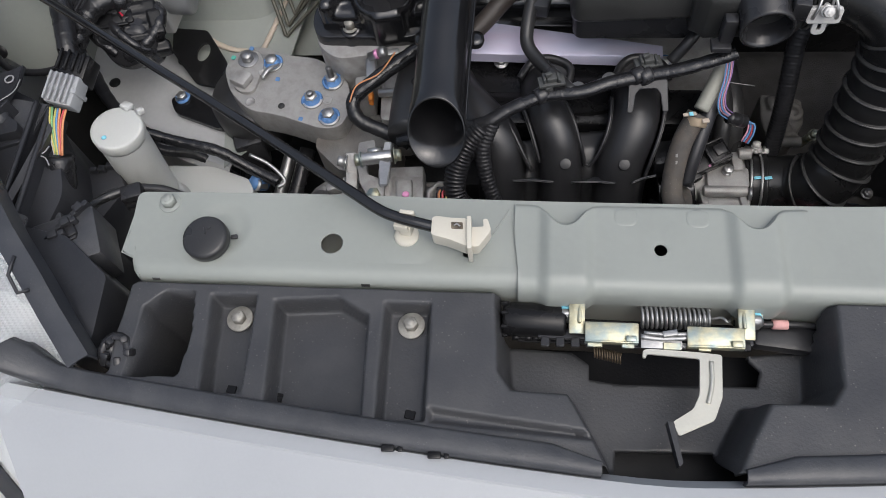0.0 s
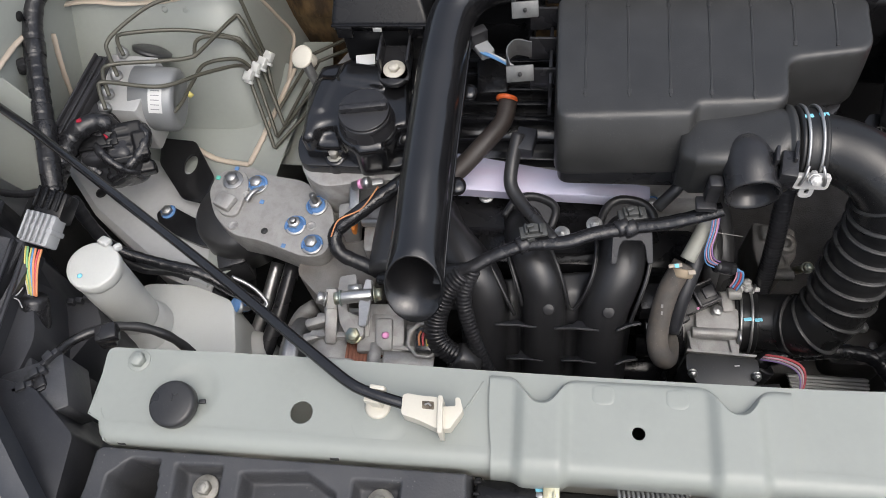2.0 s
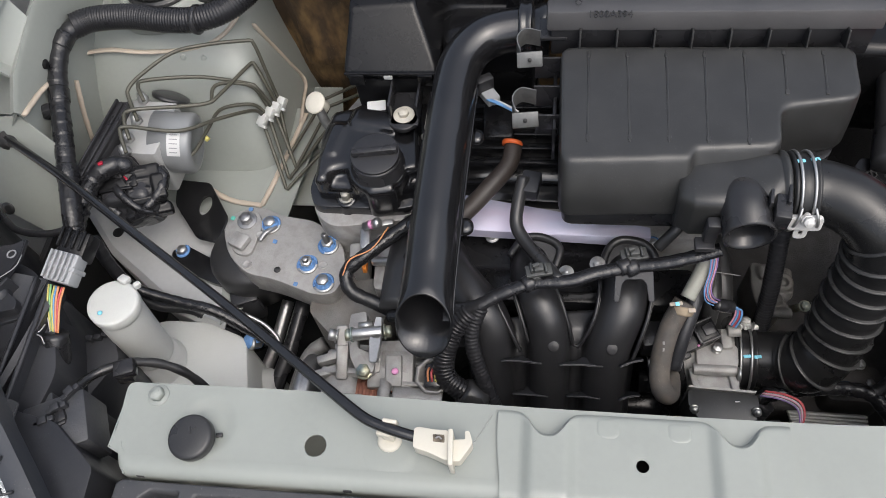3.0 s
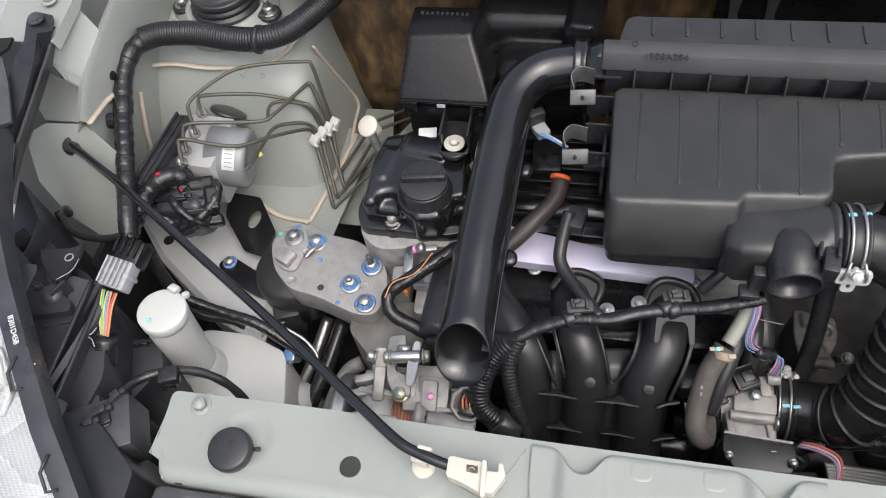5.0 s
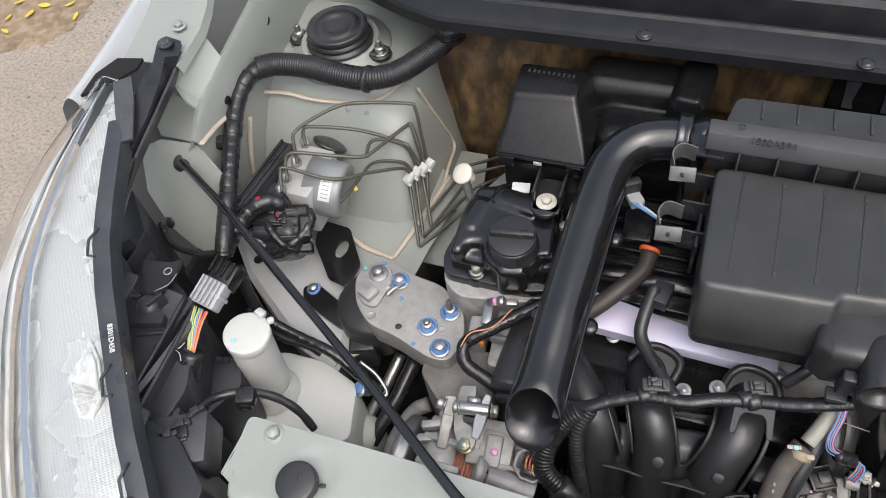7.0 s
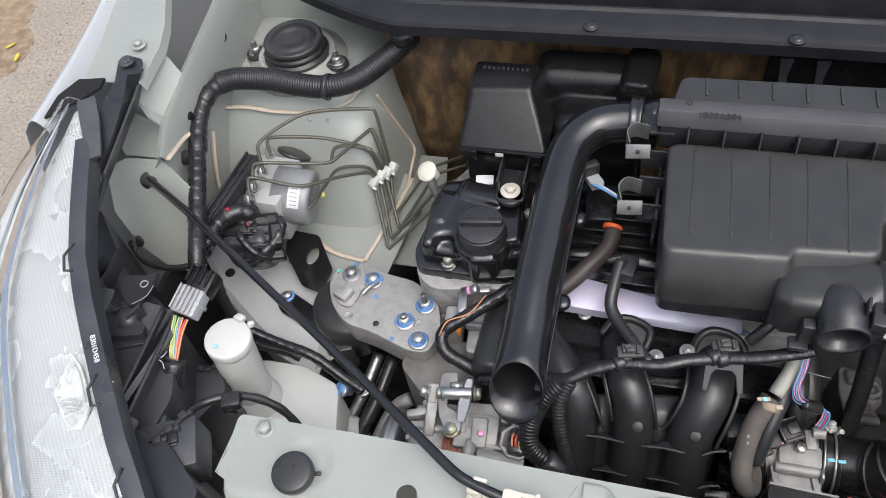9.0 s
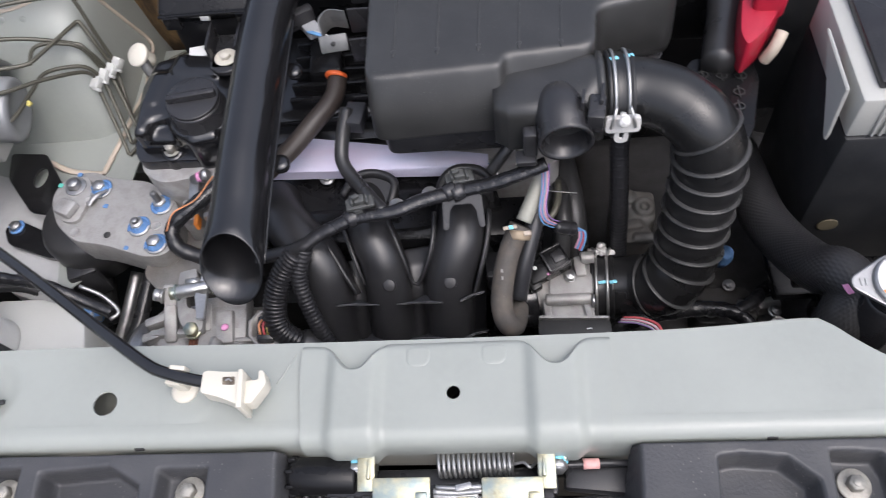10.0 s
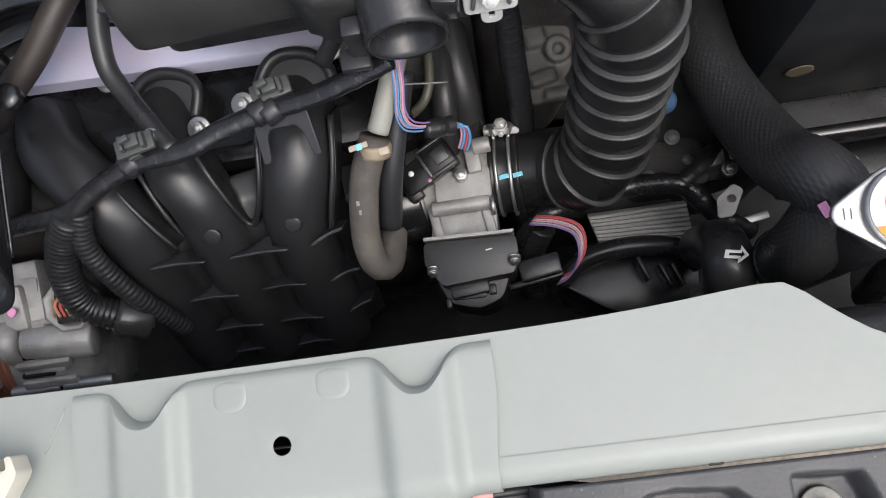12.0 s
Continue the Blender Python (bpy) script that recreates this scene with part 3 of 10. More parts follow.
# its rear edge is turned down onto the bar
for dy, k in ((0.0042, 0.0), (0.0034, 0.35), (0.0018, 0.85)):
    rows.append([Vector((x, notch_back(x) + dy, 0.8008 + k * (0.0024 + 0.0058 * channel(x)))) for x in xs])
for u in range(23):
    row = []
    for x in xs:
        yb = notch_back(x)
        y = yb + (-0.0262 - yb) * u / 22
        row.append(Vector((x, y, 0.8034 + 0.0058 * channel(x))))
    rows.append(row)
for dy, z in ((-0.0045, -0.0006), (-0.008, -0.0028), (-0.0108, -0.0065), (-0.0122, -0.011), (-0.0126, -0.018), (-0.0126, -0.026)):
    rows.append([Vector((x, -0.0262 + dy - 0.0052 * channel(x) * min(1, -z / 0.006), 0.8034 + 0.0058 * channel(x) * max(0, 1 + z / 0.012) + z - 0.006 * channel(x) * min(1, -z / 0.026))) for x in xs])
for row in rows:
    for v in row:
        v.x -= math.copysign(max(0.0, abs(v.x) - 0.10) / 0.0185 * 0.0045 * float(smoothstep(np.array(-v.y), -0.02, 0.03)), v.x)
t = B()
loft(t, rows, closed=False)
gone = [f for f in t.faces if max(abs(f.calc_center_median().x), abs(f.calc_center_median().y)) < 0.0085]
bmesh.ops.delete(t, geom=gone, context="FACES")
inner = [ed for ed in t.edges if ed.is_boundary and max(abs(v.co.x) for v in ed.verts) < 0.02 and max(abs(v.co.y) for v in ed.verts) < 0.02]
made = bmesh.ops.extrude_edge_only(t, edges=inner)
for v in [g for g in made["geom"] if isinstance(g, bmesh.types.BMVert)]:
    d = Vector((v.co.x, v.co.y, 0)).normalized() * 0.0052
    v.co = Vector((d.x, d.y, v.co.z - 0.0004))
bmesh.ops.recalc_face_normals(t, faces=t.faces)
if sum(f.normal.z for f in t.faces) < 0:
    bmesh.ops.reverse_faces(t, faces=t.faces)
bmesh.ops.solidify(t, geom=t.faces[:], thickness=0.0016)
part("reinforcement", t, BODY, support, "overlaid latch plate with two pressed channels")
bolt(support, (-0.426, 0.036, 0.7995), across=0.0115, height=0.0075, washer=0.0100, material=BODY)
for x in (-0.0270, 0.0310):
    t = B()
    mark = [(0.0098 * math.copysign(abs(math.cos(q)) ** 0.7, math.cos(q)), 0.0085 * math.copysign(abs(math.sin(q)) ** (0.8 if math.sin(q) < 0 else 0.4), math.sin(q))) for q in [2 * math.pi * k / 40 for k in range(40)]]
    loft(t, [[Vector((x + px * k, 0.0292 + py * k, 0.8030 + z)) for px, py in mark] for k, z in ((1, 0.0001), (0.93, 0.0005), (0.80, 0.0008), (0.62, 0.0009), (0.35, 0.0008))])
    part("pressed_mark", t, BODY, support)
t = B()
tube(t, [(-0.137, 0.012, 0.8002), (-0.130, 0.024, 0.8002), (-0.124, 0.036, 0.8002)], 0.0006, 6, 0.003)
part("seam_line", t, BODY, support)

# rubber bump stop
stop = thing("bump_stop", (-0.381, -0.002, 0.800), "round black rubber bonnet bump stop on the support bar", "bump stop")
t = B()
lathe(t, [(0.010, -0.006), (0.010, 0.001), (0.0180, 0.0015), (0.0198, 0.004), (0.0198, 0.0105), (0.0188, 0.0128), (0.0165, 0.0138), (0.004, 0.0141)], (-0.381, -0.002, 0.800), (0.0, -0.08, 1), 32)
part("pad", t, RUBBER, stop)
t = B()
box(t, (-0.381, 0.002, 0.8146), (0.0016, 0.007, 0.0012), (0, 0, 20), 0.0003, 1)
box(t, (-0.378, 0.004, 0.8146), (0.004, 0.0012, 0.0012), (0, 0, 30), 0.0003, 1)
part("moulded_arrow", t, RUBBER, stop)
t = B()
box(t, (-0.3595, 0.003, 0.8015), (0.006, 0.004, 0.003), (0, 0, 10), 0.001)
part("tab", t, RUBBER, stop)

# ---- plastic cover in front of the bar ----
L_IN = [(-0.131, -0.043, 0.797), (-0.126, -0.104, 0.797), (-0.116, -0.118, 0.797), (-0.073, -0.119, 0.797), (-0.057, -0.147, 0.797), (-0.040, -0.182, 0.797)]
L_OUT = [(-0.045, -0.24, 0), (-0.55, -0.2, 0), (-0.444, -0.119, 0.797), (-0.448, -0.088, 0.797), (-0.446, -0.041, 0.797), (-0.43, -0.03, 0), (-0.13, -0.03, 0)]
RAISED_L = [p[:2] for p in L_IN + L_OUT]
RAISED_R = [(-x, y) for x, y in RAISED_L[:6]] + [(0.045, -0.24), (0.62, -0.24), (0.62, -0.03), (0.13, -0.03)]
POCKETS = [
    ([(-0.427, -0.062, 0.790), (-0.411, -0.048, 0.790), (-0.388, -0.047, 0.790), (-0.382, -0.087, 0.790), (-0.385, -0.120, 0.790), (-0.426, -0.122, 0.790)], 0.125),
    ([(-0.371, -0.049, 0.790), (-0.333, -0.048, 0.790), (-0.329, -0.132, 0.790), (-0.361, -0.134, 0.790)], 0.021),
    ([(-0.315, -0.052, 0.790), (-0.262, -0.048, 0.790), (-0.236, -0.062, 0.790), (-0.231, -0.145, 0.790), (-0.307, -0.138, 0.790)], 0.024),
    ([(-0.222, -0.051, 0.790), (-0.185, -0.050, 0.790), (-0.182, -0.147, 0.790), (-0.218, -0.149, 0.790)], 0.019),
]
POCKETS += [
    ([(-0.179, -0.137, 0.790), (-0.060, -0.149, 0.790), (-0.053, -0.155, 0.790), (-0.178, -0.148, 0.790)], 0.006),
    ([(0.186, -0.050, 0.790), (0.201, -0.048, 0.790), (0.231, -0.051, 0.790), (0.249, -0.067, 0.790), (0.247, -0.125, 0.790), (0.181, -0.117, 0.790)], 0.024),
    ([(0.261, -0.047, 0.790), (0.294, -0.049, 0.790), (0.299, -0.062, 0.790), (0.299, -0.140, 0.790), (0.257, -0.139, 0.790)], 0.019),
    ([(0.314, -0.046, 0.790), (0.428, -0.048, 0.790), (0.438, -0.065, 0.790), (0.426, -0.146, 0.790), (0.313, -0.140, 0.790)], 0.024),
]
SLOT = [p[:2] for p in [(-0.129, -0.032, 0.765), (-0.125, -0.066, 0.765), (-0.067, -0.068, 0.765), (-0.053, -0.078, 0.765), (-0.053, -0.091, 0.765), (-0.029, -0.094, 0.765), (0.083, -0.091, 0.765), (0.087, -0.077, 0.765), (0.075, -0.065, 0.765), (0.124, -0.059, 0.765), (0.131, -0.022, 0.765)]]
CATCH = [p[:2] for p in [(-0.033, -0.149, 0.757), (0.044, -0.147, 0.757), (0.046, -0.177, 0.757), (-0.035, -0.175, 0.757)]]


def cover_height(X, Y):
    inside = np.minimum(inside_distance(X, Y, RAISED_L), inside_distance(X, Y, RAISED_R))
    Z = 0.738 + 0.057 * smoothstep(-inside, -0.010, 0.003)
    Z = Z + 0.006 * smoothstep(Y, -0.05, -0.15) * smoothstep(-inside, -0.004, 0.004)
    for poly, depth in POCKETS:
        d = inside_distance(X, Y, [p[:2] for p in poly])
        Z = Z - depth * smoothstep(-d, -0.0018, 0.0034)
    ridge = inside_distance(X, Y, [p[:2] for p in POCKETS[0][0]])
    Z = Z + 0.03 * smoothstep(-np.hypot((X + 0.402) / 1.0, (Y + 0.098) / 1.4), -0.016, -0.012) * smoothstep(-ridge, 0.0, 0.004)
    return Z + 0.0004 * np.sin(X * 60) * np.cos(Y * 90)


def cover_keep(X, Y):
    edge = -0.189 + 0.070 * np.hypot(X, 0.03) + 0.06 * X * X
    left = np.interp(Y, [-0.125, -0.085, -0.04], [-0.462, -0.458, -0.444])
    return (inside_distance(X, Y, SLOT) > 0) & (inside_distance(X, Y, CATCH) > 0) & (Y > edge + 0.012) & (X > left)


cover = thing("grille_cover", (0, -0.11, 0.75), "moulded dark grey plastic cover behind the bumper, dusty, with bolted pockets", "plastic cover")
part("moulding", relief(-0.47, 0.56, -0.19, -0.039, 0.0016, cover_height, cover_keep, 0.004, (SLOT, CATCH)), COVER_PLASTIC, cover, angle=88)
for x, y, z in ((-0.3495, -0.063, 0.7765), (-0.201, -0.064, 0.7785), (0.2765, -0.067, 0.7785)):
    bolt(cover, (x, y, z), (0, 0, 1), 0.0105, 0.0075, 0.0115, DULL, name="bolt", label="flanged bolt with a pale washer")
t = B()
box(t, (0.0, -0.125, 0.705), (0.62, 0.14, 0.003), bevel=0.001)
box(t, (0.0, -0.192, 0.735), (0.11, 0.003, 0.055), bevel=0.001)
part("lower_duct", t, COWL_PLASTIC, cover)
for x, y in ((-0.344, -0.125), (-0.305, -0.129), (-0.195, -0.139)):
    t = B()
    box(t, (x, y, float(cover_height(np.array([x]), np.array([y]))[0])), (0.0085, 0.007, 0.0016), (0, 0, -8), 0.0006, 1)
    part("clip_slot", t, BLACK_DEEP, cover)

# trim strip along the bumper's upper edge
def strip_y(x):
    return -0.185 + 0.070 * math.hypot(x, 0.03) + 0.06 * x * x


trim = thing("bumper_trim", (0, -0.17, 0.80), "long soft dark grey sealing strip along the bumper edge", "trim strip")
for side in (-1, 1):
    rows = []
    for k in range(41):
        u = k / 40
        x = side * (0.050 + 0.478 * u)
        ye, lift = strip_y(x) + 0.02 * max(0, u - 0.85), 0.030 * max(0.0, (u - 0.88) / 0.12) ** 2
        w = 0.0185 * (1 + 0.5 * smoothstep(np.array(u), 0.90, 0.97)) * min(1, (1 - u) / 0.03 + 0.25) * min(1, 0.55 + 6 * u)
        rows.append([Vector((x, ye + w * c, z + lift)) for c, z in ((1.25, 0.770), (1.10, 0.785), (1.04, 0.8015), (0.96, 0.8058), (0.84, 0.8076), (0.30, 0.8072), (0.08, 0.8058), (0.0, 0.8035), (-0.02, 0.79))])
    t = B()
    sheet(t, rows, 0.002)
    part("strip", t, GREY_PLASTIC, trim, angle=60)
for x in (-0.206, -0.171):
    t = B()
    box(t, (x, strip_y(x) - 0.002, 0.8035), (0.010, 0.005, 0.004), (0, 0, 4), 0.001)
    box(t, (x + 0.009, strip_y(x) - 0.002, 0.8030), (0.004, 0.004, 0.003), (0, 0, 4), 0.0008)
    part("strip_hook", t, BLACK_DEEP, trim)

# bumper skin
bumper = thing("front_bumper", (0, -0.3, 0.3), "glossy white painted front bumper seen from above", "bumper")
rows = []
LEFTS = [(-0.52, 0.0), (-0.525, 0.0), (-0.53, 0.0), (-0.535, 0), (-0.535, 0), (-0.535, 0), ((-0.514, -0.170, 0.791)[0], 0), ((-0.491, -0.199, 0.762)[0], 0), (-0.465, 0), (-0.45, 0), (-0.45, 0)]
for (dy, z), (xl, _) in zip(((0.006, 0.780), (-0.002, 0.7990), (-0.009, 0.8005), (-0.0140, 0.8008), (-0.0155, 0.7994), (-0.0185, 0.7988), (-0.05, 0.791), (-0.10, 0.762), (-0.14, 0.715), (-0.165, 0.62), (-0.15, 0.30)), LEFTS):
    rows.append([Vector((xl + (0.62 - xl) * k / 48, strip_y(xl + (0.62 - xl) * k / 48) + dy, z)) for k in range(49)])
t = B()
sheet(t, rows[3:], 0.003)
part("skin", t, WHITE, bumper, angle=30)
t = B()
sheet(t, rows[:4], 0.003)
part("edge_lip", t, WHITE, bumper, "rolled upper edge", angle=30)

# ---- latch ----
latch = thing("bonnet_latch", (0, -0.06, 0.76), "yellow zinc-plated bonnet latch with a coil spring", "latch")
for x in (-0.076, 0.076):
    bolt(latch, (x * 0.975, -0.0435, 0.777), (0, -0.90, 0.35), 0.0125, 0.009, 0.0085, ZINC, CYAN, name="bolt")
    t = B()
    s = 1 if x < 0 else -1
    box(t, (x + s * 0.012, -0.047, 0.772), (0.003, 0.024, 0.034), (0, 0, 0), 0.0012)
    box(t, (x + s * 0.004, -0.042, 0.781), (0.018, 0.010, 0.0025), (20, 0, 0), 0.001)
    box(t, (x + s * 0.010, -0.054, 0.7855), (0.013, 0.026, 0.0025), (14, 0, 0), 0.0010)
    part("bracket", t, GOLD_ZINC, latch)
for x0, x1, y in ((-0.060, -0.018, -0.068), (0.019, 0.063, -0.069)):
    t = B()
    box(t, ((x0 + x1) / 2, y + 0.002, 0.7885), (x1 - x0, 0.0150, 0.0025), (12, 0, 0), 0.0010)
    box(t, ((x0 + x1) / 2, y - 0.0055, 0.7845), (x1 - x0, 0.0025, 0.007), (0, 0, 0), 0.0010)
    box(t, ((x0 + x1) / 2 + (x1 - x0) * 0.35, y - 0.004, 0.7905), (0.008, 0.005, 0.003), (12, 0, 0), 0.0008)
    part("guide_plate", t, GOLD_ZINC, latch)
t = B()
coil = [Vector((-0.014 + 0.056 * u, -0.046 + 0.0085 * math.cos(2 * math.pi * 15 * u), 0.772 + 0.0085 * math.sin(2 * math.pi * 15 * u))) for u in [k / 260 for k in range(261)]]
tube(t, coil, 0.0013, 6, 0.002, smooth=False)
part("spring", t, STEEL, latch, "grey coil spring")
t = B()
tube(t, [(0.042, -0.046, 0.772), (0.050, -0.046, 0.776), (0.054, -0.050, 0.777), (0.058, -0.046, 0.772)], 0.0013, 6, 0.002)
part("spring_hook", t, STEEL, latch)
t = B()
tube(t, [(-0.016, -0.068, 0.786), (0.0, -0.069, 0.785), (0.02, -0.068, 0.786)], 0.0022, 8, 0.003)
box(t, (0.0, -0.0715, 0.783), (0.032, 0.010, 0.002), (10, 0, 0), 0.0006)
box(t, (0.006, -0.066, 0.789), (0.012, 0.005, 0.004), (0, 0, 12), 0.001)
part("claw", t, STEEL, latch)
t = B()
coil = [Vector((-0.052 + 0.022 * u, -0.0775 - 0.005 * u + 0.0042 * math.cos(2 * math.pi * 11 * u), 0.772 + 0.0042 * math.sin(2 * math.pi * 11 * u))) for u in [k / 150 for k in range(151)]]
tube(t, coil, 0.0008, 6, 0.002, smooth=False)
part("small_spring", t, surface("bronzed_spring", (0.10, 0.075, 0.05), 0.4, 0.7, vary=0.2), latch, "small bronzed coil spring")
t = B()
prism(t, rounded([(-0.0146, -0.0786), (-0.0101, -0.0772), (0.0273, -0.0785), (0.0457, -0.0800), (0.0433, -0.1139), (0.0362, -0.1319), (0.0091, -0.1452), (0.0051, -0.1346), (0.0210, -0.1239), (0.0264, -0.1125), (0.0285, -0.0838), (-0.0114, -0.0816), (-0.0126, -0.0852), (-0.0153, -0.0846)], 0.0025), 0.7815, 0.7840, 0.0006, 1)
part("release_lever", t, LEVER, latch, "cream-coated steel release lever")
t = B()
tube(t, [(0.037, -0.086, 0.785), (0.036, -0.104, 0.785), (0.032, -0.120, 0.785)], 0.0017, 8, 0.002, flat=0.6)
part("lever_rib", t, LEVER, latch)
t = B()
prism(t, rounded([(0.0007, -0.1340), (0.0057, -0.1349), (0.0108, -0.1654), (0.0076, -0.1681)], 0.0015), 0.776, 0.7865, 0.0008, 1)
part("lever_tip", t, LAMP_BLACK, latch)
t = B()
cyl(t, (-0.126, -0.052, 0.772), (-0.074, -0.053, 0.772), 0.0142, seg=26, bevel=0.003)
for k in range(8):
    a = 2 * math.pi * k / 8
    box(t, (-0.1245, -0.052 + 0.0138 * math.cos(a), 0.772 + 0.0138 * math.sin(a)), (0.006, 0.004, 0.003), (math.degrees(a), 0, 0), 0.0008, 1)
for k in range(5):
    cyl(t, (-0.118 + 0.0105 * k, -0.066, 0.767), (-0.112 + 0.0105 * k, -0.066, 0.767), 0.003, seg=8)
part("rubber_buffer", t, BLACK_DEEP, latch)
t = B()
box(t, (-0.02, -0.055, 0.755), (0.19, 0.02, 0.012), (0, 0, 0), 0.003)
box(t, (0.105, -0.05, 0.748), (0.05, 0.026, 0.014), (0, 0, -6), 0.004)
part("back_plate", t, BLACK, latch)
t = B()
TA, TB = Vector((-0.097, -0.072, 0.777)), Vector((0.073, -0.069, 0.777))
box(t, (TA + TB) / 2 + Vector((0, 0.006, -0.004)), ((TB - TA).length, 0.008, 0.005), (0, 0, 0), 0.001)
for k in range(14):
    if k not in (4, 5, 9):
        box(t, TA.lerp(TB, (k + 0.5) / 14) + Vector((0, 0.000, -0.002)), (0.007, 0.008, 0.003), (0, 0, 0), 0.0006, 1)
part("toothed_bar", t, BLACK, latch, "black toothed plastic bar")
for x, w in ((-0.052, 0.012), (-0.026, 0.010), (0.008, 0.014), (0.033, 0.010)):
    t = B()
    box(t, (x, -0.0745, 0.7835), (w, 0.006, 0.0022), (12, 0, 0), 0.0006, 1)
    part("folded_tab", t, GOLD_ZINC, latch)
t = B()
tube(t, [(-0.014, -0.0655, 0.7880), (0.001, -0.0665, 0.7885), (0.019, -0.0655, 0.7880)], 0.0016, 8, 0.003)
box(t, (0.003, -0.0725, 0.7790), (0.034, 0.004, 0.006), (0, 0, 0), 0.0008)
part("pivot_rod", t, STEEL, latch)
cable = thing("release_cable", (0.1, -0.043, 0.745), "black bonnet release cable with a pink sleeve", "cable")
t = B()
tube(t, [(0.062, -0.046, 0.766), (0.085, -0.044, 0.760), (0.12, -0.043, 0.758), (0.15, -0.045, 0.748), (0.2, -0.06, 0.72)], 0.0028, 8, 0.004)
part("cable_sheath", t, BLACK, cable)
t = B()
tube(t, [(0.094, -0.0437, 0.7595), (0.107, -0.0433, 0.7590)], 0.0042, 10, 0.004)
part("sleeve", t, PINK_SLEEVE, cable)

# ---- bonnet stay, lying in its clip ----
stay = thing("bonnet_stay", (-0.45, 0.17, 0.80), "long black bonnet stay rod lying in a white clip", "stay rod")
t = B()
tube(t, [(-0.722, 0.348, 0.775), (-0.62, 0.285, 0.784), (-0.50, 0.205, 0.795), (-0.37, 0.118, 0.808), (-0.27, 0.047, 0.822), (-0.231, 0.0205, 0.8245), (-0.214, 0.0136, 0.8240), (-0.1976, 0.0091, 0.8238), (-0.180, 0.0055, 0.8225)], 0.0048, 12, 0.006)
part("rod", t, GLOSSY, stay)
t = B()
lathe(t, [(0.0125, 0.0), (0.0125, 0.003), (0.008, 0.005), (0.007, 0.012), (0.0052, 0.014)], (-0.724, 0.350, 0.771), (0.65, -0.4, 0.15), 18)
part("grommet", t, RUBBER, stay)
t = B()
prism(t, rounded([(-0.1848, 0.0117), (-0.1811, 0.0132), (-0.1692, 0.0117), (-0.1562, 0.0116), (-0.1545, -0.0137), (-0.1711, -0.0072), (-0.1845, -0.0040)], 0.003), 0.8135, 0.8290, 0.0035, 3)
part("end_handle", t, MILK_CREAM, stay, "cream plastic grip on the rod's end")
t = B()
prism(t, rounded([(-0.1565, 0.0119), (-0.1528, 0.0119), (-0.1506, -0.0172), (-0.1545, -0.0172)], 0.0010), 0.807, 0.8325, 0.0010, 2)
part("grip_flange", t, MILK_CREAM, stay)
t = B()
prism(t, rounded([(-0.1530, 0.0053), (-0.1427, 0.0062), (-0.1436, 0.0132), (-0.1399, 0.0133), (-0.1368, 0.0043), (-0.1377, 0.0012), (-0.1459, -0.0118), (-0.1515, -0.0121)], 0.0016), 0.812, 0.8255, 0.0022, 3)
part("grip_hook", t, MILK_CREAM, stay)
t = B()
prism(t, rounded([(-0.1691, 0.0077), (-0.1595, 0.0077), (-0.1589, 0.0012), (-0.1685, 0.0016)], 0.001), 0.8270, 0.8293, 0.0003, 1)
part("handle_slot", t, surface("worn_brown_slot", (0.20, 0.165, 0.12), 0.6, vary=0.3, tone=(0.04, 0.03, 0.02), tone_amount=0.9, tone_scale=130), stay)
t = B()
tube(t, [(-0.1665, 0.0045, 0.8293), (-0.1640, 0.0058, 0.8297), (-0.1615, 0.0040, 0.8293)], 0.0007, 8, 0.001)
part("slot_pin", t, STEEL, stay)
clip = thing("stay_clip", (-0.213, 0.004, 0.802), "white plastic clip that holds the bonnet stay on the bar", "clip")
t = B()
lathe(t, [(0.0105, 0), (0.0105, 0.002), (0.0085, 0.0032), (0.004, 0.0035)], (-0.209, 0.0085, 0.8005), seg=24)
part("clip_disc", t, MILK_CREAM, clip)
t = B()
box(t, (-0.209, 0.0120, 0.8095), (0.011, 0.010, 0.020), (0, 0, -8), 0.002)
box(t, (-0.2115, 0.0085, 0.8165), (0.0125, 0.0042, 0.0080), (0, 0, -8), 0.001)
box(t, (-0.2063, 0.0175, 0.8230), (0.0122, 0.0036, 0.0110), (8, 0, -6), 0.001)
box(t, (-0.209, 0.0130, 0.8155), (0.0120, 0.013, 0.004), (0, 0, -8), 0.0015)
part("clip_body", t, MILK_CREAM, clip)

# ---- inner body: apron, rail, tower, firewall, cowl ----
apron = thing("inner_wing", (-0.72, 0.5, 0.55), "pale grey-green pressed steel inner wing panels", "body panel")
t = B()
slab(t, [(-0.750, 0.360, 0.798), (-0.770, 0.355, 0.789), (-0.784, 0.345, 0.770), (-0.785, 0.323, 0.726), (-0.755, 0.301, 0.685), (-0.718, 0.290, 0.662), (-0.677, 0.286, 0.655), (-0.655, 0.342, 0.763), (-0.696, 0.361, 0.800)], 0.002, 0.0006)
part("apron_panel", t, BODY, apron)
t = B()
lathe(t, [(0.0085, 0), (0.0085, 0.0012), (0.003, 0.0014)], (-0.755, 0.304, 0.690), (0, -0.09, 0.05), 18)
part("rubber_plug", t, RUBBER, apron)
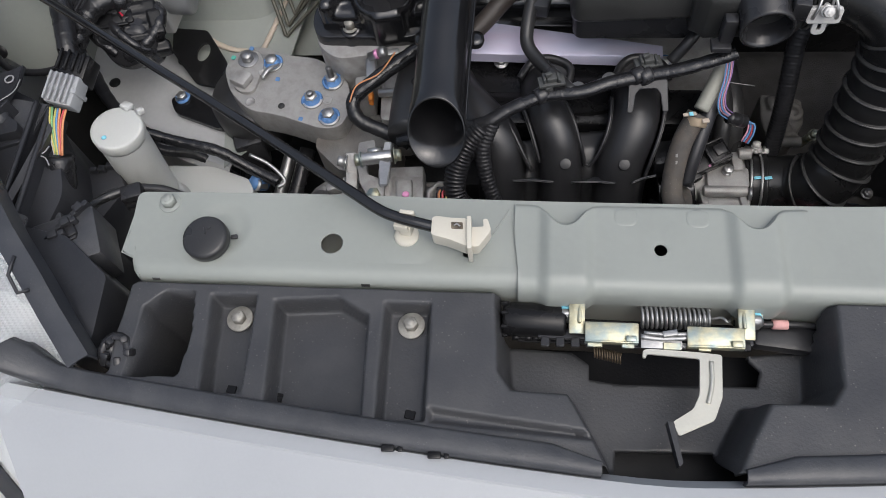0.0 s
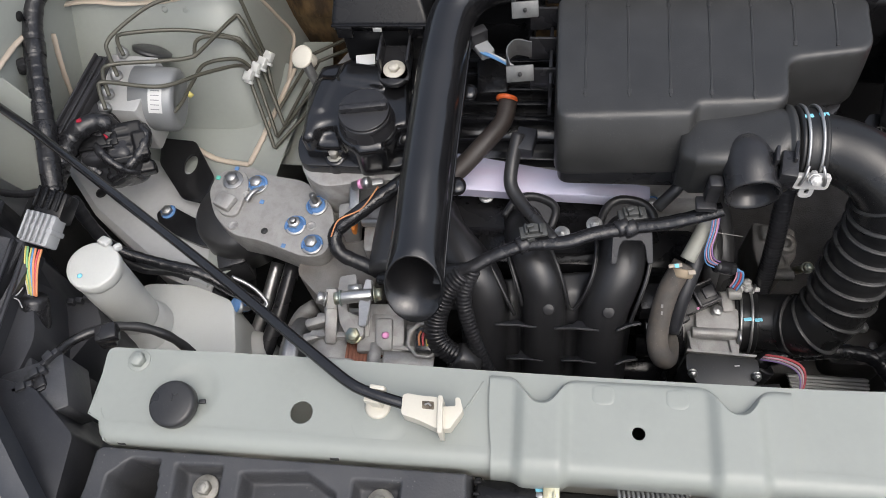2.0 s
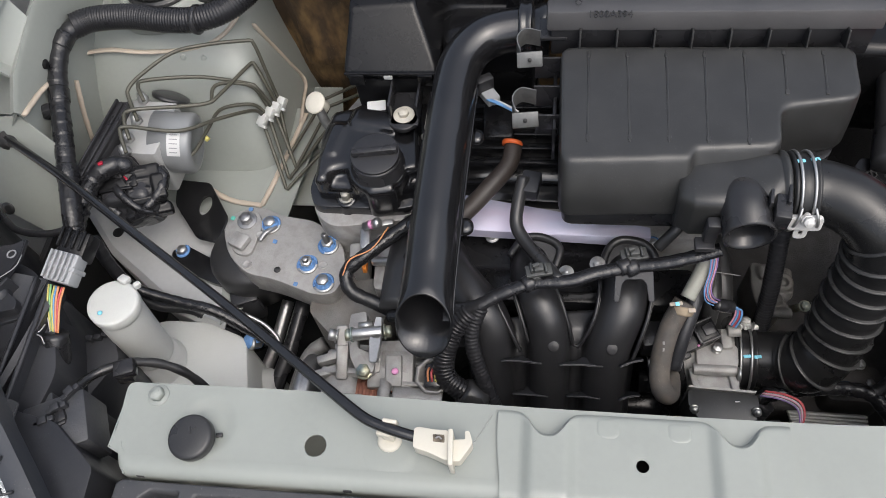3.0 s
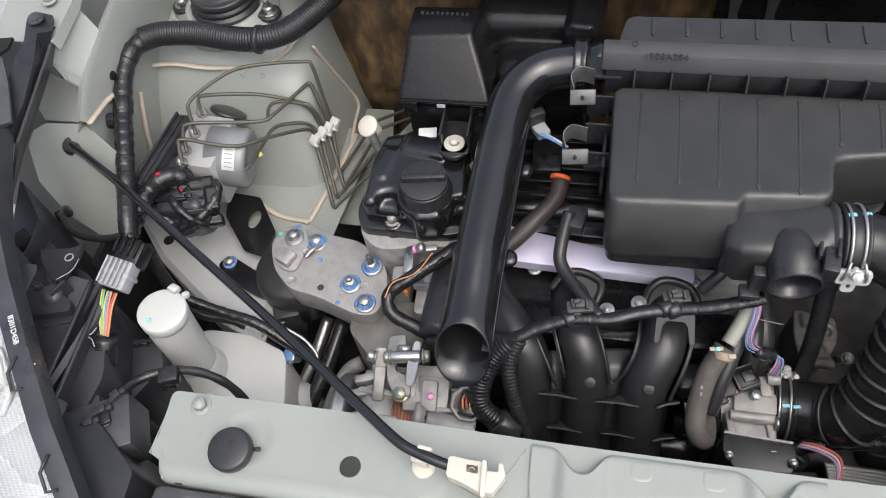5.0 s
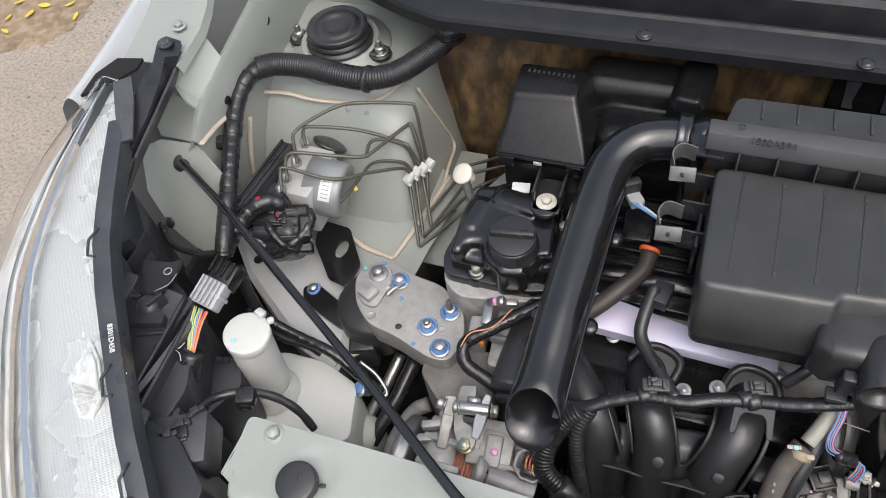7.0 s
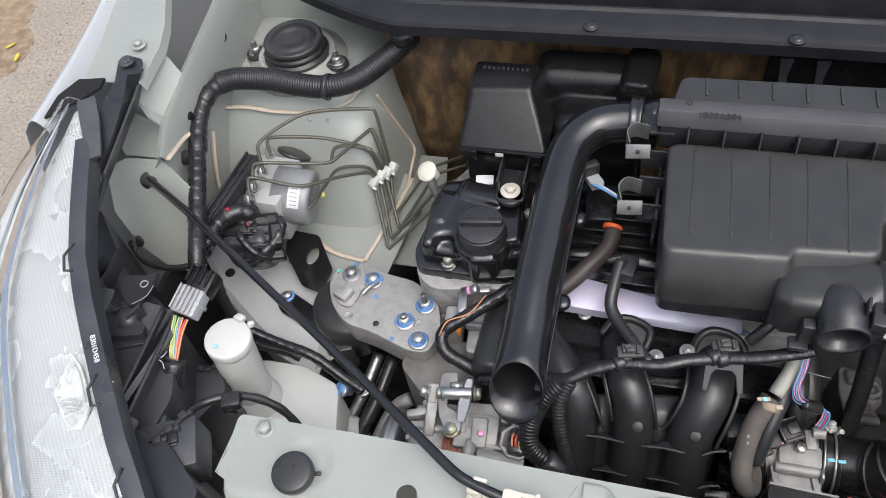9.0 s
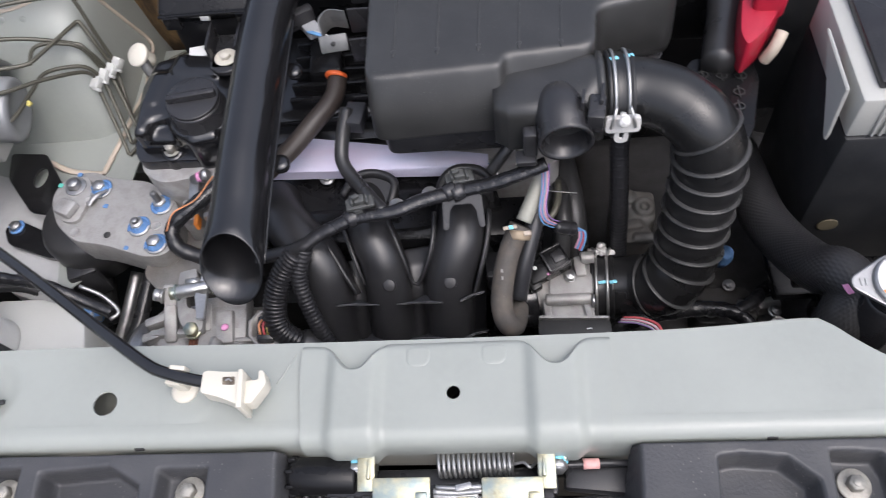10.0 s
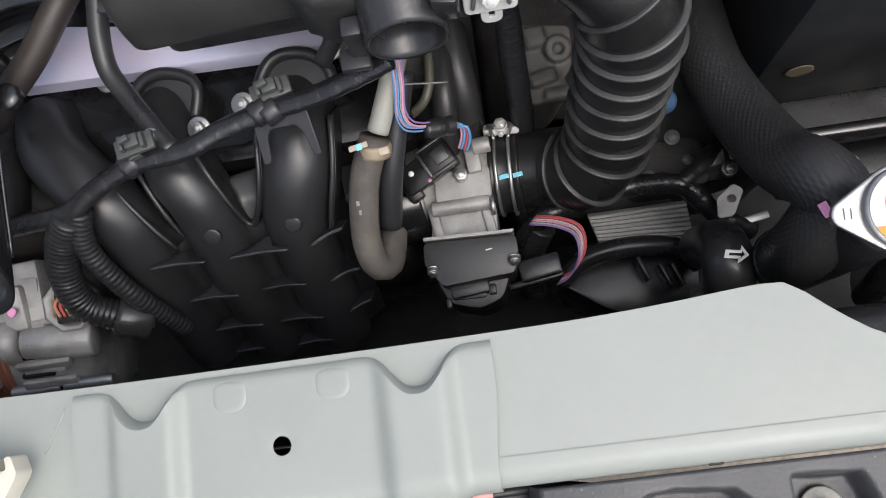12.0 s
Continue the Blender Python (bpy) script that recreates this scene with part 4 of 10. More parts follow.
# upper rail: a tall wall whose edge runs back to the cowl
TOP = [(-0.689, 0.353, 0.815), (-0.692, 0.389, 0.835), (-0.687, 0.460, 0.860), (-0.678, 0.553, 0.885), (-0.70, 0.80, 0.90), (-0.68, 1.0, 0.92)]
t = B()
sheet(t, [[Vector((x - 0.006, y, z - 0.004)) for x, y, z in TOP], [Vector(p) for p in TOP], [Vector((x + 0.002, y + 0.002, z - 0.004)) for x, y, z in TOP], [Vector((x - 0.004, y + 0.01, z - 0.06)) for x, y, z in TOP], [Vector((x - 0.012, y + 0.012, 0.60)) for x, y, z in TOP]], 0.002)
part("upper_rail", t, BODY, apron)
t = B()
sheet(t, [[Vector((x - 0.002, y + 0.003, z - 0.003)) for x, y, z in TOP], [Vector((x - 0.06, y, z - 0.075)) for x, y, z in TOP]], 0.002)
part("outer_slope", t, BODY, apron)
t = B()
slab(t, [(-0.761, 0.372, 0.790), (-0.703, 0.364, 0.800), (-0.705, 0.401, 0.820), (-0.783, 0.442, 0.800), (-0.815, 0.423, 0.780)], 0.002)
part("ledge", t, BODY, apron)
# hinge-side plate and bracket
t = B()
P0 = [(-0.741, 0.562, 0.905), (-0.715, 0.501, 0.902), (-0.706, 0.464, 0.898), (-0.706, 0.403, 0.892)]
P1 = [(-0.797, 0.553, 0.905), (-0.771, 0.491, 0.902), (-0.767, 0.448, 0.893), (-0.766, 0.407, 0.886)]
P2 = [(-0.846, 0.566, 0.890), (-0.823, 0.503, 0.886), (-0.820, 0.454, 0.880), (-0.818, 0.405, 0.872)]
sheet(t, [[Vector(p) for p in r] for r in (P2, P1, P0)] + [[Vector((p[0] + 0.004, p[1], p[2] - 0.012)) for p in P0]], 0.002)
part("wing_flange", t, BODY, apron)
t = B()
Q = [[(-0.711, 0.469, 0.892), (-0.701, 0.466, 0.875), (-0.687, 0.458, 0.862)], [(-0.712, 0.416, 0.885), (-0.704, 0.425, 0.865), (-0.691, 0.431, 0.848)], [(-0.720, 0.399, 0.862), (-0.713, 0.407, 0.842), (-0.697, 0.405, 0.832)], [(-0.706, 0.390, 0.845), (-0.702, 0.392, 0.836), (-0.697, 0.393, 0.828)]]
sheet(t, [[Vector(p) for p in r] for r in Q], 0.003)
part("rounded_bracket", t, BODY, apron)
bolt(apron, (-0.733, 0.461, 0.901), (0, 0, 1), 0.010, 0.005, 0.0095, BODY, name="bolt")
# black discs in place of open holes, their inner darkness put into the colour
for px in ((-0.6910, 0.438, 0.806), (-0.6820, 0.562, 0.838)):
    t = B()
    cyl(t, Vector(px) + Vector((0.0030, -0.0005, 0.0)), Vector(px) + Vector((-0.004, 0, 0)), 0.006, seg=14)
    part("hole_plug", t, surface("hole_dark", (0.004, 0.004, 0.004), 0.9), apron)

rail = thing("chassis_rail", (-0.57, 0.32, 0.5), "whitish painted steel chassis rail beside the engine", "body panel")
# wall and outer half of the top are paler than the BODY parts behind
t = B()
EDGE = [(-0.735, 0.378), (-0.662, 0.299), (-0.60, 0.255), (-0.545, 0.216), (-0.478, 0.192)]
INNER = [(-0.735, 0.60), (-0.62, 0.60), (-0.52, 0.58), (-0.445, 0.55), (-0.415, 0.50)]
MIDDLE = [(a[0] + (b[0] - a[0]) * k, a[1] + (b[1] - a[1]) * k) for a, b, k in zip(EDGE, INNER, (0.30, 0.33, 0.36, 0.40, 0.42))]
sheet(t, [[Vector((x, y, 0.50)) for x, y in EDGE], [Vector((x, y - 0.001, 0.592)) for x, y in EDGE], [Vector((x + 0.004, y + 0.006, 0.600)) for x, y in EDGE], [Vector((x, y, 0.600)) for x, y in MIDDLE]], 0.002)
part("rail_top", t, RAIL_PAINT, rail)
t = B()
sheet(t, [[Vector((x, y, 0.6004)) for x, y in MIDDLE], [Vector((x, y, 0.6004)) for x, y in INNER], [Vector((x + 0.004, y, 0.45)) for x, y in INNER]], 0.002)
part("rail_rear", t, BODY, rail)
t = B()
slab(t, [(-0.481, 0.198, 0.601), (-0.44, 0.24, 0.601), (-0.41, 0.50, 0.601), (-0.44, 0.52, 0.601), (-0.50, 0.30, 0.601)], 0.002)
slab(t, [(-0.40, 0.62, 0.57), (-0.47, 0.62, 0.57), (-0.47, 0.40, 0.57), (-0.36, 0.40, 0.57)], 0.002)
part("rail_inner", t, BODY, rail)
# the rail's holes are black discs too, dark by colour alone
for p in ((-0.571, 0.364, 0.601), (-0.658, 0.327, 0.601)):
    t = B()
    lathe(t, [(0.0075, 0), (0.0075, 0.001), (0.003, 0.0012)], p, seg=16)
    part("hole_plug", t, surface("rail_hole_black", (0.006, 0.006, 0.006), 0.7), rail)

tower = thing("strut_tower", (-0.615, 0.62, 0.5), "pale grey-green strut tower with a black rubber strut cap", "body panel")
t = B()
rings = []
for z, cx, cy, rx, ry, p in ((0.40, -0.625, 0.64, 0.215, 0.27, 4.0), (0.60, -0.618, 0.63, 0.168, 0.196, 9.0), (0.70, -0.612, 0.628, 0.144, 0.140, 8.0), (0.735, -0.610, 0.628, 0.136, 0.117, 6.0), (0.752, -0.610, 0.628, 0.125, 0.106, 3.0), (0.764, -0.612, 0.630, 0.110, 0.096, 2.4), (0.770, -0.614, 0.632, 0.098, 0.087, 2.2), (0.7705, -0.615, 0.633, 0.06, 0.055, 2.0)):
    row = []
    for k in range(56):
        a = 2 * math.pi * k / 56
        c, s = math.cos(a), math.sin(a)
        row.append(Vector((cx + rx * math.copysign(abs(c) ** (2 / p), c), cy + ry * math.copysign(abs(s) ** (2 / p), s), z)))
    rings.append(row)
loft(t, rings)
part("dome", t, BODY, tower, angle=16)
STRUT = Vector((-0.600, 0.604, 0.778))
t = B()
lathe(t, [(0.074, -0.014), (0.070, -0.002), (0.058, 0.000), (0.0565, 0.0075), (0.0535, 0.0085), (0.0500, 0.0060), (0.044, 0.0030)], STRUT, seg=44)
part("mount_plate", t, BODY, tower)
t = B()
lathe(t, [(0.0475, 0.002), (0.0480, 0.008), (0.0455, 0.0105), (0.0420, 0.0110), (0.0415, 0.0135), (0.0440, 0.0150), (0.0440, 0.0185), (0.0405, 0.0200), (0.0400, 0.0225), (0.0425, 0.0240), (0.0430, 0.0300), (0.0420, 0.0318), (0.0395, 0.0322), (0.0385, 0.0312), (0.0300, 0.0312), (0.0295, 0.0320), (0.0205, 0.0320), (0.0200, 0.0312), (0.008, 0.0312)], STRUT, seg=48)
part("strut_cap", t, RUBBER, tower, "black ribbed rubber strut cap")
for px in ((-0.664, 0.601, 0.785), (-0.534, 0.592, 0.785)):
    t = B()
    lathe(t, [(0.016, 0), (0.015, 0.004), (0.011, 0.005)], Vector(px) - Vector((0, 0, 0.008)), seg=22)
    box(t, Vector(px).lerp(STRUT, 0.22) - Vector((0, 0, 0.003)), (0.034, 0.026, 0.008), (0, 0, 8 if px[0] < -0.6 else -8), 0.004, 3)
    part("nut_seat", t, RUBBER, tower)
    bolt(tower, Vector(px) - Vector((0, 0, 0.003)), (0, 0, 1), 0.014, 0.008, 0.0115, ZINC, None, 0.012, name="strut_nut")
# cream sealer along the seams
for pts in ([(-0.711, 0.506, 0.752), (-0.661, 0.516, 0.752), (-0.608, 0.514, 0.750), (-0.544, 0.524, 0.748), (-0.509, 0.544, 0.752), (-0.491, 0.578, 0.760)],
            [(-0.6885, 0.464, 0.750), (-0.6895, 0.447, 0.722), (-0.6915, 0.434, 0.691), (-0.6900, 0.424, 0.662), (-0.672, 0.417, 0.630)],
            [(-0.544, 0.400, 0.603), (-0.510, 0.383, 0.603), (-0.465, 0.376, 0.603)],
            [(-0.465, 0.376, 0.603), (-0.452, 0.438, 0.603), (-0.434, 0.539, 0.603)],
            [(-0.472, 0.562, 0.752), (-0.469, 0.575, 0.715), (-0.458, 0.592, 0.655), (-0.4475, 0.602, 0.604), (-0.443, 0.565, 0.603), (-0.4385, 0.520, 0.603)]):
    t = B()
    tube(t, pts, 0.0034, 8, 0.008, wrapped(0.25), flat=0.5)
    part("seam_sealer", t, SEALANT, tower, "cream seam sealer")
t = B()
tube(t, [(-0.683, 0.356, 0.808), (-0.6865, 0.380, 0.801), (-0.6895, 0.408, 0.793), (-0.6895, 0.432, 0.785)], 0.0036, 8, 0.008, wrapped(0.25), flat=0.6)
part("seam_sealer", t, SEALANT, tower, "cream seam sealer")

for px in ((-0.561, 0.5143, 0.740), (-0.534, 0.5143, 0.738)):
    t = B()
    lathe(t, [(0.0050, -0.002), (0.0040, 0.0002), (0.0026, 0.0006), (0.001, 0.0007)], px, (0, -0.85, 0.5), 14)
    part("weld_dimple", t, BODY, tower)

firewall = thing("firewall", (0.05, 0.64, 0.4), "bulkhead behind the engine clad in mottled brown felt insulation", "firewall")
t = B()
rows = []
for k in range(34):
    z = 0.24 + 0.605 * k / 33
    row = []
    for j in range(70):
        x = -0.47 + 1.19 * j / 69
        d = 0.010 * noise.noise((x * 7, z * 7, 1)) + 0.004 * noise.noise((x * 30, z * 18, 4))
        for cx, cz, w, h in ((-0.39, 0.70, 0.055, 0.08), (-0.10, 0.78, 0.2, 0.05), (0.25, 0.76, 0.09, 0.06)):
            q = max(abs(x - cx) / w, abs(z - cz) / h)
            d -= 0.014 * max(0.0, min(1.0, (1.15 - q) / 0.15))
        row.append(Vector((x, 0.632 + d + 0.05 * max(0, abs(x + 0.1) - 0.32), z)))
    rows.append(row)
loft(t, rows, closed=False)
bmesh.ops.recalc_face_normals(t, faces=t.faces)
if sum(f.normal.y for f in t.faces) > 0:
    bmesh.ops.reverse_faces(t, faces=t.faces)
bmesh.ops.solidify(t, geom=t.faces[:], thickness=0.012)
part("insulation", t, INSULATION, firewall, angle=60)
t = B()
box(t, (0.1, 0.70, 0.57), (1.6, 0.004, 0.54), bevel=0)
part("steel_wall", t, BODY, firewall)
# plain black panel, added to keep the gap beside the battery black
t = B()
box(t, (0.370, 0.605, 0.535), (0.66, 0.012, 0.59), bevel=0.004)
part("black_pad", t, BLACK_DEEP, firewall, "plain black panel in front of the insulation")
for x in (0.060, 0.102):
    t = B()
    slab(t, [(x - 0.008, 0.5965, 0.829), (x + 0.008, 0.5965, 0.829), (x + 0.005, 0.5955, 0.802), (x + 0.008, 0.5945, 0.790), (x - 0.004, 0.5945, 0.790), (x - 0.005, 0.5955, 0.802)], 0.003, 0.0006)
    part("bracket_strap", t, GREY_PLASTIC, firewall, "dark grey bracket strap")

cowl = thing("cowl_panel", (0.05, 0.65, 0.88), "dark grey plastic cowl panel below the windscreen with push clips", "cowl")
t = B()
rows = []
for y, z in ((0.556, 0.866), (0.5545, 0.882), (0.557, 0.8865), (0.562, 0.888), (0.570, 0.8895), (0.580, 0.8900), (0.590, 0.8905), (0.594, 0.8935), (0.598, 0.8930), (0.601, 0.884), (0.606, 0.835), (0.640, 0.825), (0.648, 0.870), (0.652, 0.888), (0.660, 0.8935), (0.730, 0.899), (0.736, 0.893), (0.745, 0.90), (0.80, 0.905)):
    row = []
    for k in range(60):
        x = -0.60 + 1.34 * k / 59
        back = 0.075 * max(0, (-0.42 - x) / 0.18) ** 1.3
        row.append(Vector((x, y + back - 0.01 * max(0, (x - 0.05)) , z + 0.006 * math.cos(x * 2.2) - 0.006)))
    rows.append(row)
sheet(t, rows, 0.0025)
part("panel", t, COWL_PLASTIC, cowl, angle=30)
for p in ((-0.176, 0.563, 0.888), (0.055, 0.559, 0.888), (0.28, 0.573, 0.888), (0.5, 0.573, 0.888)):
    t = B()
    lathe(t, [(0.0095, 0), (0.0092, 0.002), (0.0075, 0.0032), (0.0066, 0.0026), (0.0062, 0.0042), (0.003, 0.0046)], Vector(p) - Vector((0, 0, 0.001)), seg=22)
    part("push_clip", t, BLACK, cowl)
t = B()
sheet(t, [[Vector((-0.66 + 1.44 * k / 20, 0.79 + 0.62 * u + 0.05 * (1 - ((k - 10) / 10) ** 2) * -1 + 0.05, 0.905 + 0.36 * u)) for k in range(21)] for u in (0, 0.25, 0.5, 0.75, 1.0)], 0.005)
solo("windscreen", t, SCREEN, "dark tinted windscreen glass at the cowl", "windscreen")

# ---- wing (outer fender) ----
wing = thing("front_wing", (-0.82, 0.6, 0.4), "glossy white front wing with a narrow shut-line edge", "fender")
EDGES = [(-0.812, 0.324, 0.893), (-0.810, 0.363, 0.897), (-0.811, 0.418, 0.901), (-0.816, 0.475, 0.904), (-0.824, 0.544, 0.908), (-0.80, 0.70, 0.918), (-0.79, 0.9, 0.930), (-0.77, 1.1, 0.94)]
t = B()
sheet(t, [[Vector((x + dx, y, z + dz)) for x, y, z in EDGES] for dx, dz in ((0.012, -0.022), (0.008, -0.006), (0.004, -0.001), (-0.002, 0.0), (-0.010, -0.005), (-0.025, -0.022), (-0.042, -0.07), (-0.050, -0.16), (-0.048, -0.32), (-0.04, -0.55))][3:], 0.0012)
part("skin", t, WHITE, wing)
t = B()
sheet(t, [[Vector((x + dx, y, z + dz)) for x, y, z in EDGES] for dx, dz in ((0.014, -0.024), (0.008, -0.006), (0.004, -0.0012), (-0.0015, -0.0004))], 0.0012)
part("edge_flange", t, WHITE, wing, "folded inner edge")


# ---- engine: dark mass, head, covers ----
engine = thing("engine_block", (-0.08, 0.3, 0.3), "grimy cast engine block and cylinder head", "engine")
t = B()
box(t, (-0.13, 0.36, 0.46), (0.36, 0.26, 0.36), bevel=0.02)
box(t, (-0.07, 0.27, 0.42), (0.40, 0.16, 0.32), bevel=0.02)
part("block", t, DARK, engine)
t = B()
prism(t, rounded([(-0.357, 0.305, 0.700)[:2], (-0.330, 0.283, 0.700)[:2], (-0.235, 0.298, 0.700)[:2], (0.10, 0.28), (0.12, 0.47), (-0.32, 0.50), (-0.362, 0.42)], 0.015), 0.52, 0.700, 0.004)
for k in range(5):
    box(t, (-0.30 + 0.035 * k, 0.262 + 0.004 * k, 0.655), (0.02, 0.03, 0.05), (0, 0, 8), 0.004)
part("cylinder_head", t, ALU, engine, "stained cast aluminium head")
t = B()
prism(t, rounded([(-0.350, 0.286, 0.660)[:2], (-0.292, 0.301, 0.660)[:2], (-0.260, 0.246, 0.660)[:2], (-0.266, 0.185, 0.660)[:2], (-0.322, 0.170, 0.660)[:2], (-0.359, 0.204, 0.660)[:2]], 0.01), 0.45, 0.640, 0.006)
part("front_cover", t, ALU_DARK, engine)
t = B()
prism(t, rounded([(-0.282, 0.301, 0.690)[:2], (-0.242, 0.298, 0.690)[:2], (-0.245, 0.219, 0.690)[:2], (-0.276, 0.217, 0.690)[:2]], 0.008), 0.60, 0.675, 0.004)
part("thermostat_housing", t, ALU, engine)
t = B()
lathe(t, [(0.005, 0), (0.005, 0.014), (0.0066, 0.015), (0.0066, 0.020), (0.004, 0.022)], (-0.291, 0.283, 0.704), (0.9, 0.1, 0.3), 16)
box(t, (-0.288, 0.270, 0.698), (0.012, 0.030, 0.010), (0, 0, 8), 0.003)
box(t, (-0.272, 0.288, 0.702), (0.030, 0.009, 0.008), (0, 0, 12), 0.002)
cyl(t, (-0.280, 0.251, 0.680), (-0.239, 0.247, 0.690), 0.005, seg=12, bevel=0.001)
part("water_fitting", t, ZINC, engine, "plated fitting with a pink mark")
t = B()
lathe(t, [(0.0054, 0.0), (0.0054, 0.004)], Vector((-0.284, 0.284, 0.7065)), (0.9, 0.1, 0.3), 16)
part("paint_mark", t, PINK, engine)
t = B()
prism(t, [(-0.292, 0.253, 0.682)[:2], (-0.287, 0.253, 0.682)[:2], (-0.286, 0.239, 0.682)[:2], (-0.291, 0.239, 0.682)[:2]], 0.672, 0.6835, 0.001, 1)
part("orange_mark", t, ORANGE, engine)
# exhaust-side dark hose beside the head
t = B()
tube(t, [(-0.236, 0.180, 0.700), (-0.236, 0.214, 0.700), (-0.236, 0.254, 0.690), (-0.234, 0.297, 0.680)], 0.024, 14, 0.006)
part("coolant_elbow", t, RUBBER, engine)
valve = thing("valve_cover", (-0.1, 0.38, 0.70), "black plastic engine valve cover with an oil filler cap", "engine cover")
t = B()
prism(t, rounded([(-0.362, 0.329), (-0.352, 0.303), (-0.25, 0.302), (-0.20, 0.318), (0.10, 0.316), (0.10, 0.455), (-0.30, 0.47), (-0.347, 0.43)], 0.012), 0.696, 0.714, 0.003)
part("flange", t, GLOSSY, valve)
t = B()
PAD = [(-0.346, 0.313), (-0.331, 0.314), (-0.326, 0.330), (-0.311, 0.333), (-0.296, 0.315), (-0.281, 0.297), (-0.249, 0.303), (-0.250, 0.326), (-0.223, 0.334), (-0.242, 0.443), (-0.341, 0.418), (-0.349, 0.380)]
domed(t, rounded([(-0.349, 0.332), (-0.340, 0.314), (-0.255, 0.312), (-0.205, 0.330), (0.09, 0.330), (0.09, 0.445), (-0.29, 0.460), (-0.338, 0.425)], 0.014), 0.700, 0.738, 0.012)
domed(t, rounded(PAD, 0.006), 0.70, 0.7515, 0.010)
lathe(t, [(0.036, -0.03), (0.036, -0.004), (0.033, 0.0)], (-0.2735, 0.337, 0.750), (0.02, -0.05, 1), 32)
for px in ((-0.314, 0.314, 0.717), (-0.233, 0.329, 0.720), (-0.225, 0.385, 0.735), (-0.205, 0.345, 0.73)):
    lathe(t, [(0.0135, -0.02), (0.0125, -0.003), (0.011, -0.001)], px, seg=20)
box(t, (-0.330, 0.372, 0.745), (0.020, 0.05, 0.020), (0, 0, -8), 0.005)
box(t, (-0.285, 0.400, 0.748), (0.06, 0.03, 0.022), (0, 0, -10), 0.006)
part("dome", fuse(t, 0.0022, 5), GLOSSY, valve, angle=70)
t = B()
OILCAP = Vector((-0.2735, 0.336, 0.750))
lathe(t, [(0.031, -0.014), (0.031, 0.004), (0.0285, 0.006), (0.0285, 0.018), (0.0275, 0.0205), (0.02, 0.0212)], OILCAP, (0.02, -0.05, 1), 36)
part("oil_cap", t, BLACK, valve, "ribbed round black oil filler cap")
t = B()
box(t, OILCAP + Vector((0, 0, 0.0255)), (0.052, 0.0085, 0.012), (2, 0, 8), 0.003)
part("cap_grip", t, BLACK, valve)
t = B()
lathe(t, [(0.0275, 0.0), (0.0275, 0.003), (0.0265, 0.0034)], OILCAP + Vector((0, 0, 0.0205)), (0.02, -0.05, 1), 36)
part("cap_rim", t, BLACK, valve)
for px, h in (((-0.314, 0.314, 0.717), 0.73), ((-0.233, 0.329, 0.720), 0.728), ((-0.225, 0.385, 0.735), 0.735), ((-0.205, 0.345, 0.73), 0.73)):
    bolt(valve, px, (0, 0, 1), 0.0105, 0.009, 0.0085, DULL)
# ribs and coil covers between the inlet tube and the filter box
for k in range(5):
    t = B()
    box(t, (-0.11, 0.345 + 0.020 * k, 0.744), (0.135, 0.006, 0.016), (0, 0, 0), 0.002)
    part("rib", t, BLACK_DEEP, valve)
for x in (-0.14, -0.05, 0.04):
    t = B()
    box(t, (x, 0.392, 0.752), (0.035, 0.05, 0.028), (0, 0, 4), 0.005)
    part("coil_cover", t, BLACK_DEEP, valve)

# ---- battery-side relay box and resonator behind the engine ----
relay = thing("fuse_box", (-0.26, 0.49, 0.73), "black plastic fuse box with a sloping clipped lid", "fuse box")
t = B()
box(t, (-0.265, 0.498, 0.763), (0.098, 0.118, 0.066), bevel=0.006)
part("case", t, BLACK_DEEP, relay)
t = B()
R0, R1 = [(-0.3195, 0.433), (-0.210, 0.433), (-0.210, 0.565), (-0.3195, 0.565)], [(-0.3135, 0.487), (-0.238, 0.495), (-0.234, 0.541), (-0.3135, 0.541)]
def blend_ring(u, z):
    return [Vector((a[0] + (b[0] - a[0]) * u, a[1] + (b[1] - a[1]) * u, z)) for a, b in zip(rounded(R0, 0.006), rounded(R1, 0.006))]
loft(t, [blend_ring(0, 0.788), blend_ring(0, 0.798), blend_ring(0.03, 0.800), blend_ring(0.85, 0.833), blend_ring(0.95, 0.839), blend_ring(1.0, 0.842), [v * 1.0 for v in blend_ring(1.06, 0.844)]])
part("lid", t, BLACK_DEEP, relay)
t = B()
box(t, (-0.265, 0.4315, 0.7975), (0.108, 0.004, 0.003), bevel=0.001)
part("lid_lip", t, BLACK_DEEP, relay)
for x in (-0.305, -0.225):
    t = B()
    box(t, (x, 0.430, 0.790), (0.018, 0.006, 0.016), (0, 0, 0), 0.0015)
    part("lid_clip", t, BLACK_DEEP, relay)
t = B()
box(t, (-0.268, 0.431, 0.793), (0.010, 0.004, 0.006), bevel=0.001)
part("white_tab", t, MILK, relay)
t = B()
box(t, (-0.248, 0.408, 0.764), (0.034, 0.05, 0.004), (0, 0, 0), 0.0015)
box(t, (-0.264, 0.412, 0.775), (0.003, 0.04, 0.025), bevel=0.001)
box(t, (-0.232, 0.412, 0.775), (0.003, 0.04, 0.025), bevel=0.001)
lathe(t, [(0.018, 0), (0.018, 0.005), (0.016, 0.006)], (-0.249, 0.394, 0.760), seg=26)
part("mount_foot", t, BLACK, relay)
bolt(relay, (-0.249, 0.397, 0.7665), (0, 0, 1), 0.011, 0.005, 0.0125, MILK_CREAM, name="bolt", label="cream plated washer bolt")
t = B()
for k in range(10):
    box(t, (-0.302 + 0.006 * k, 0.528, 0.8445), (0.003, 0.005, 0.001), bevel=0)
part("embossed_marks", t, BLACK, relay)
t = B()
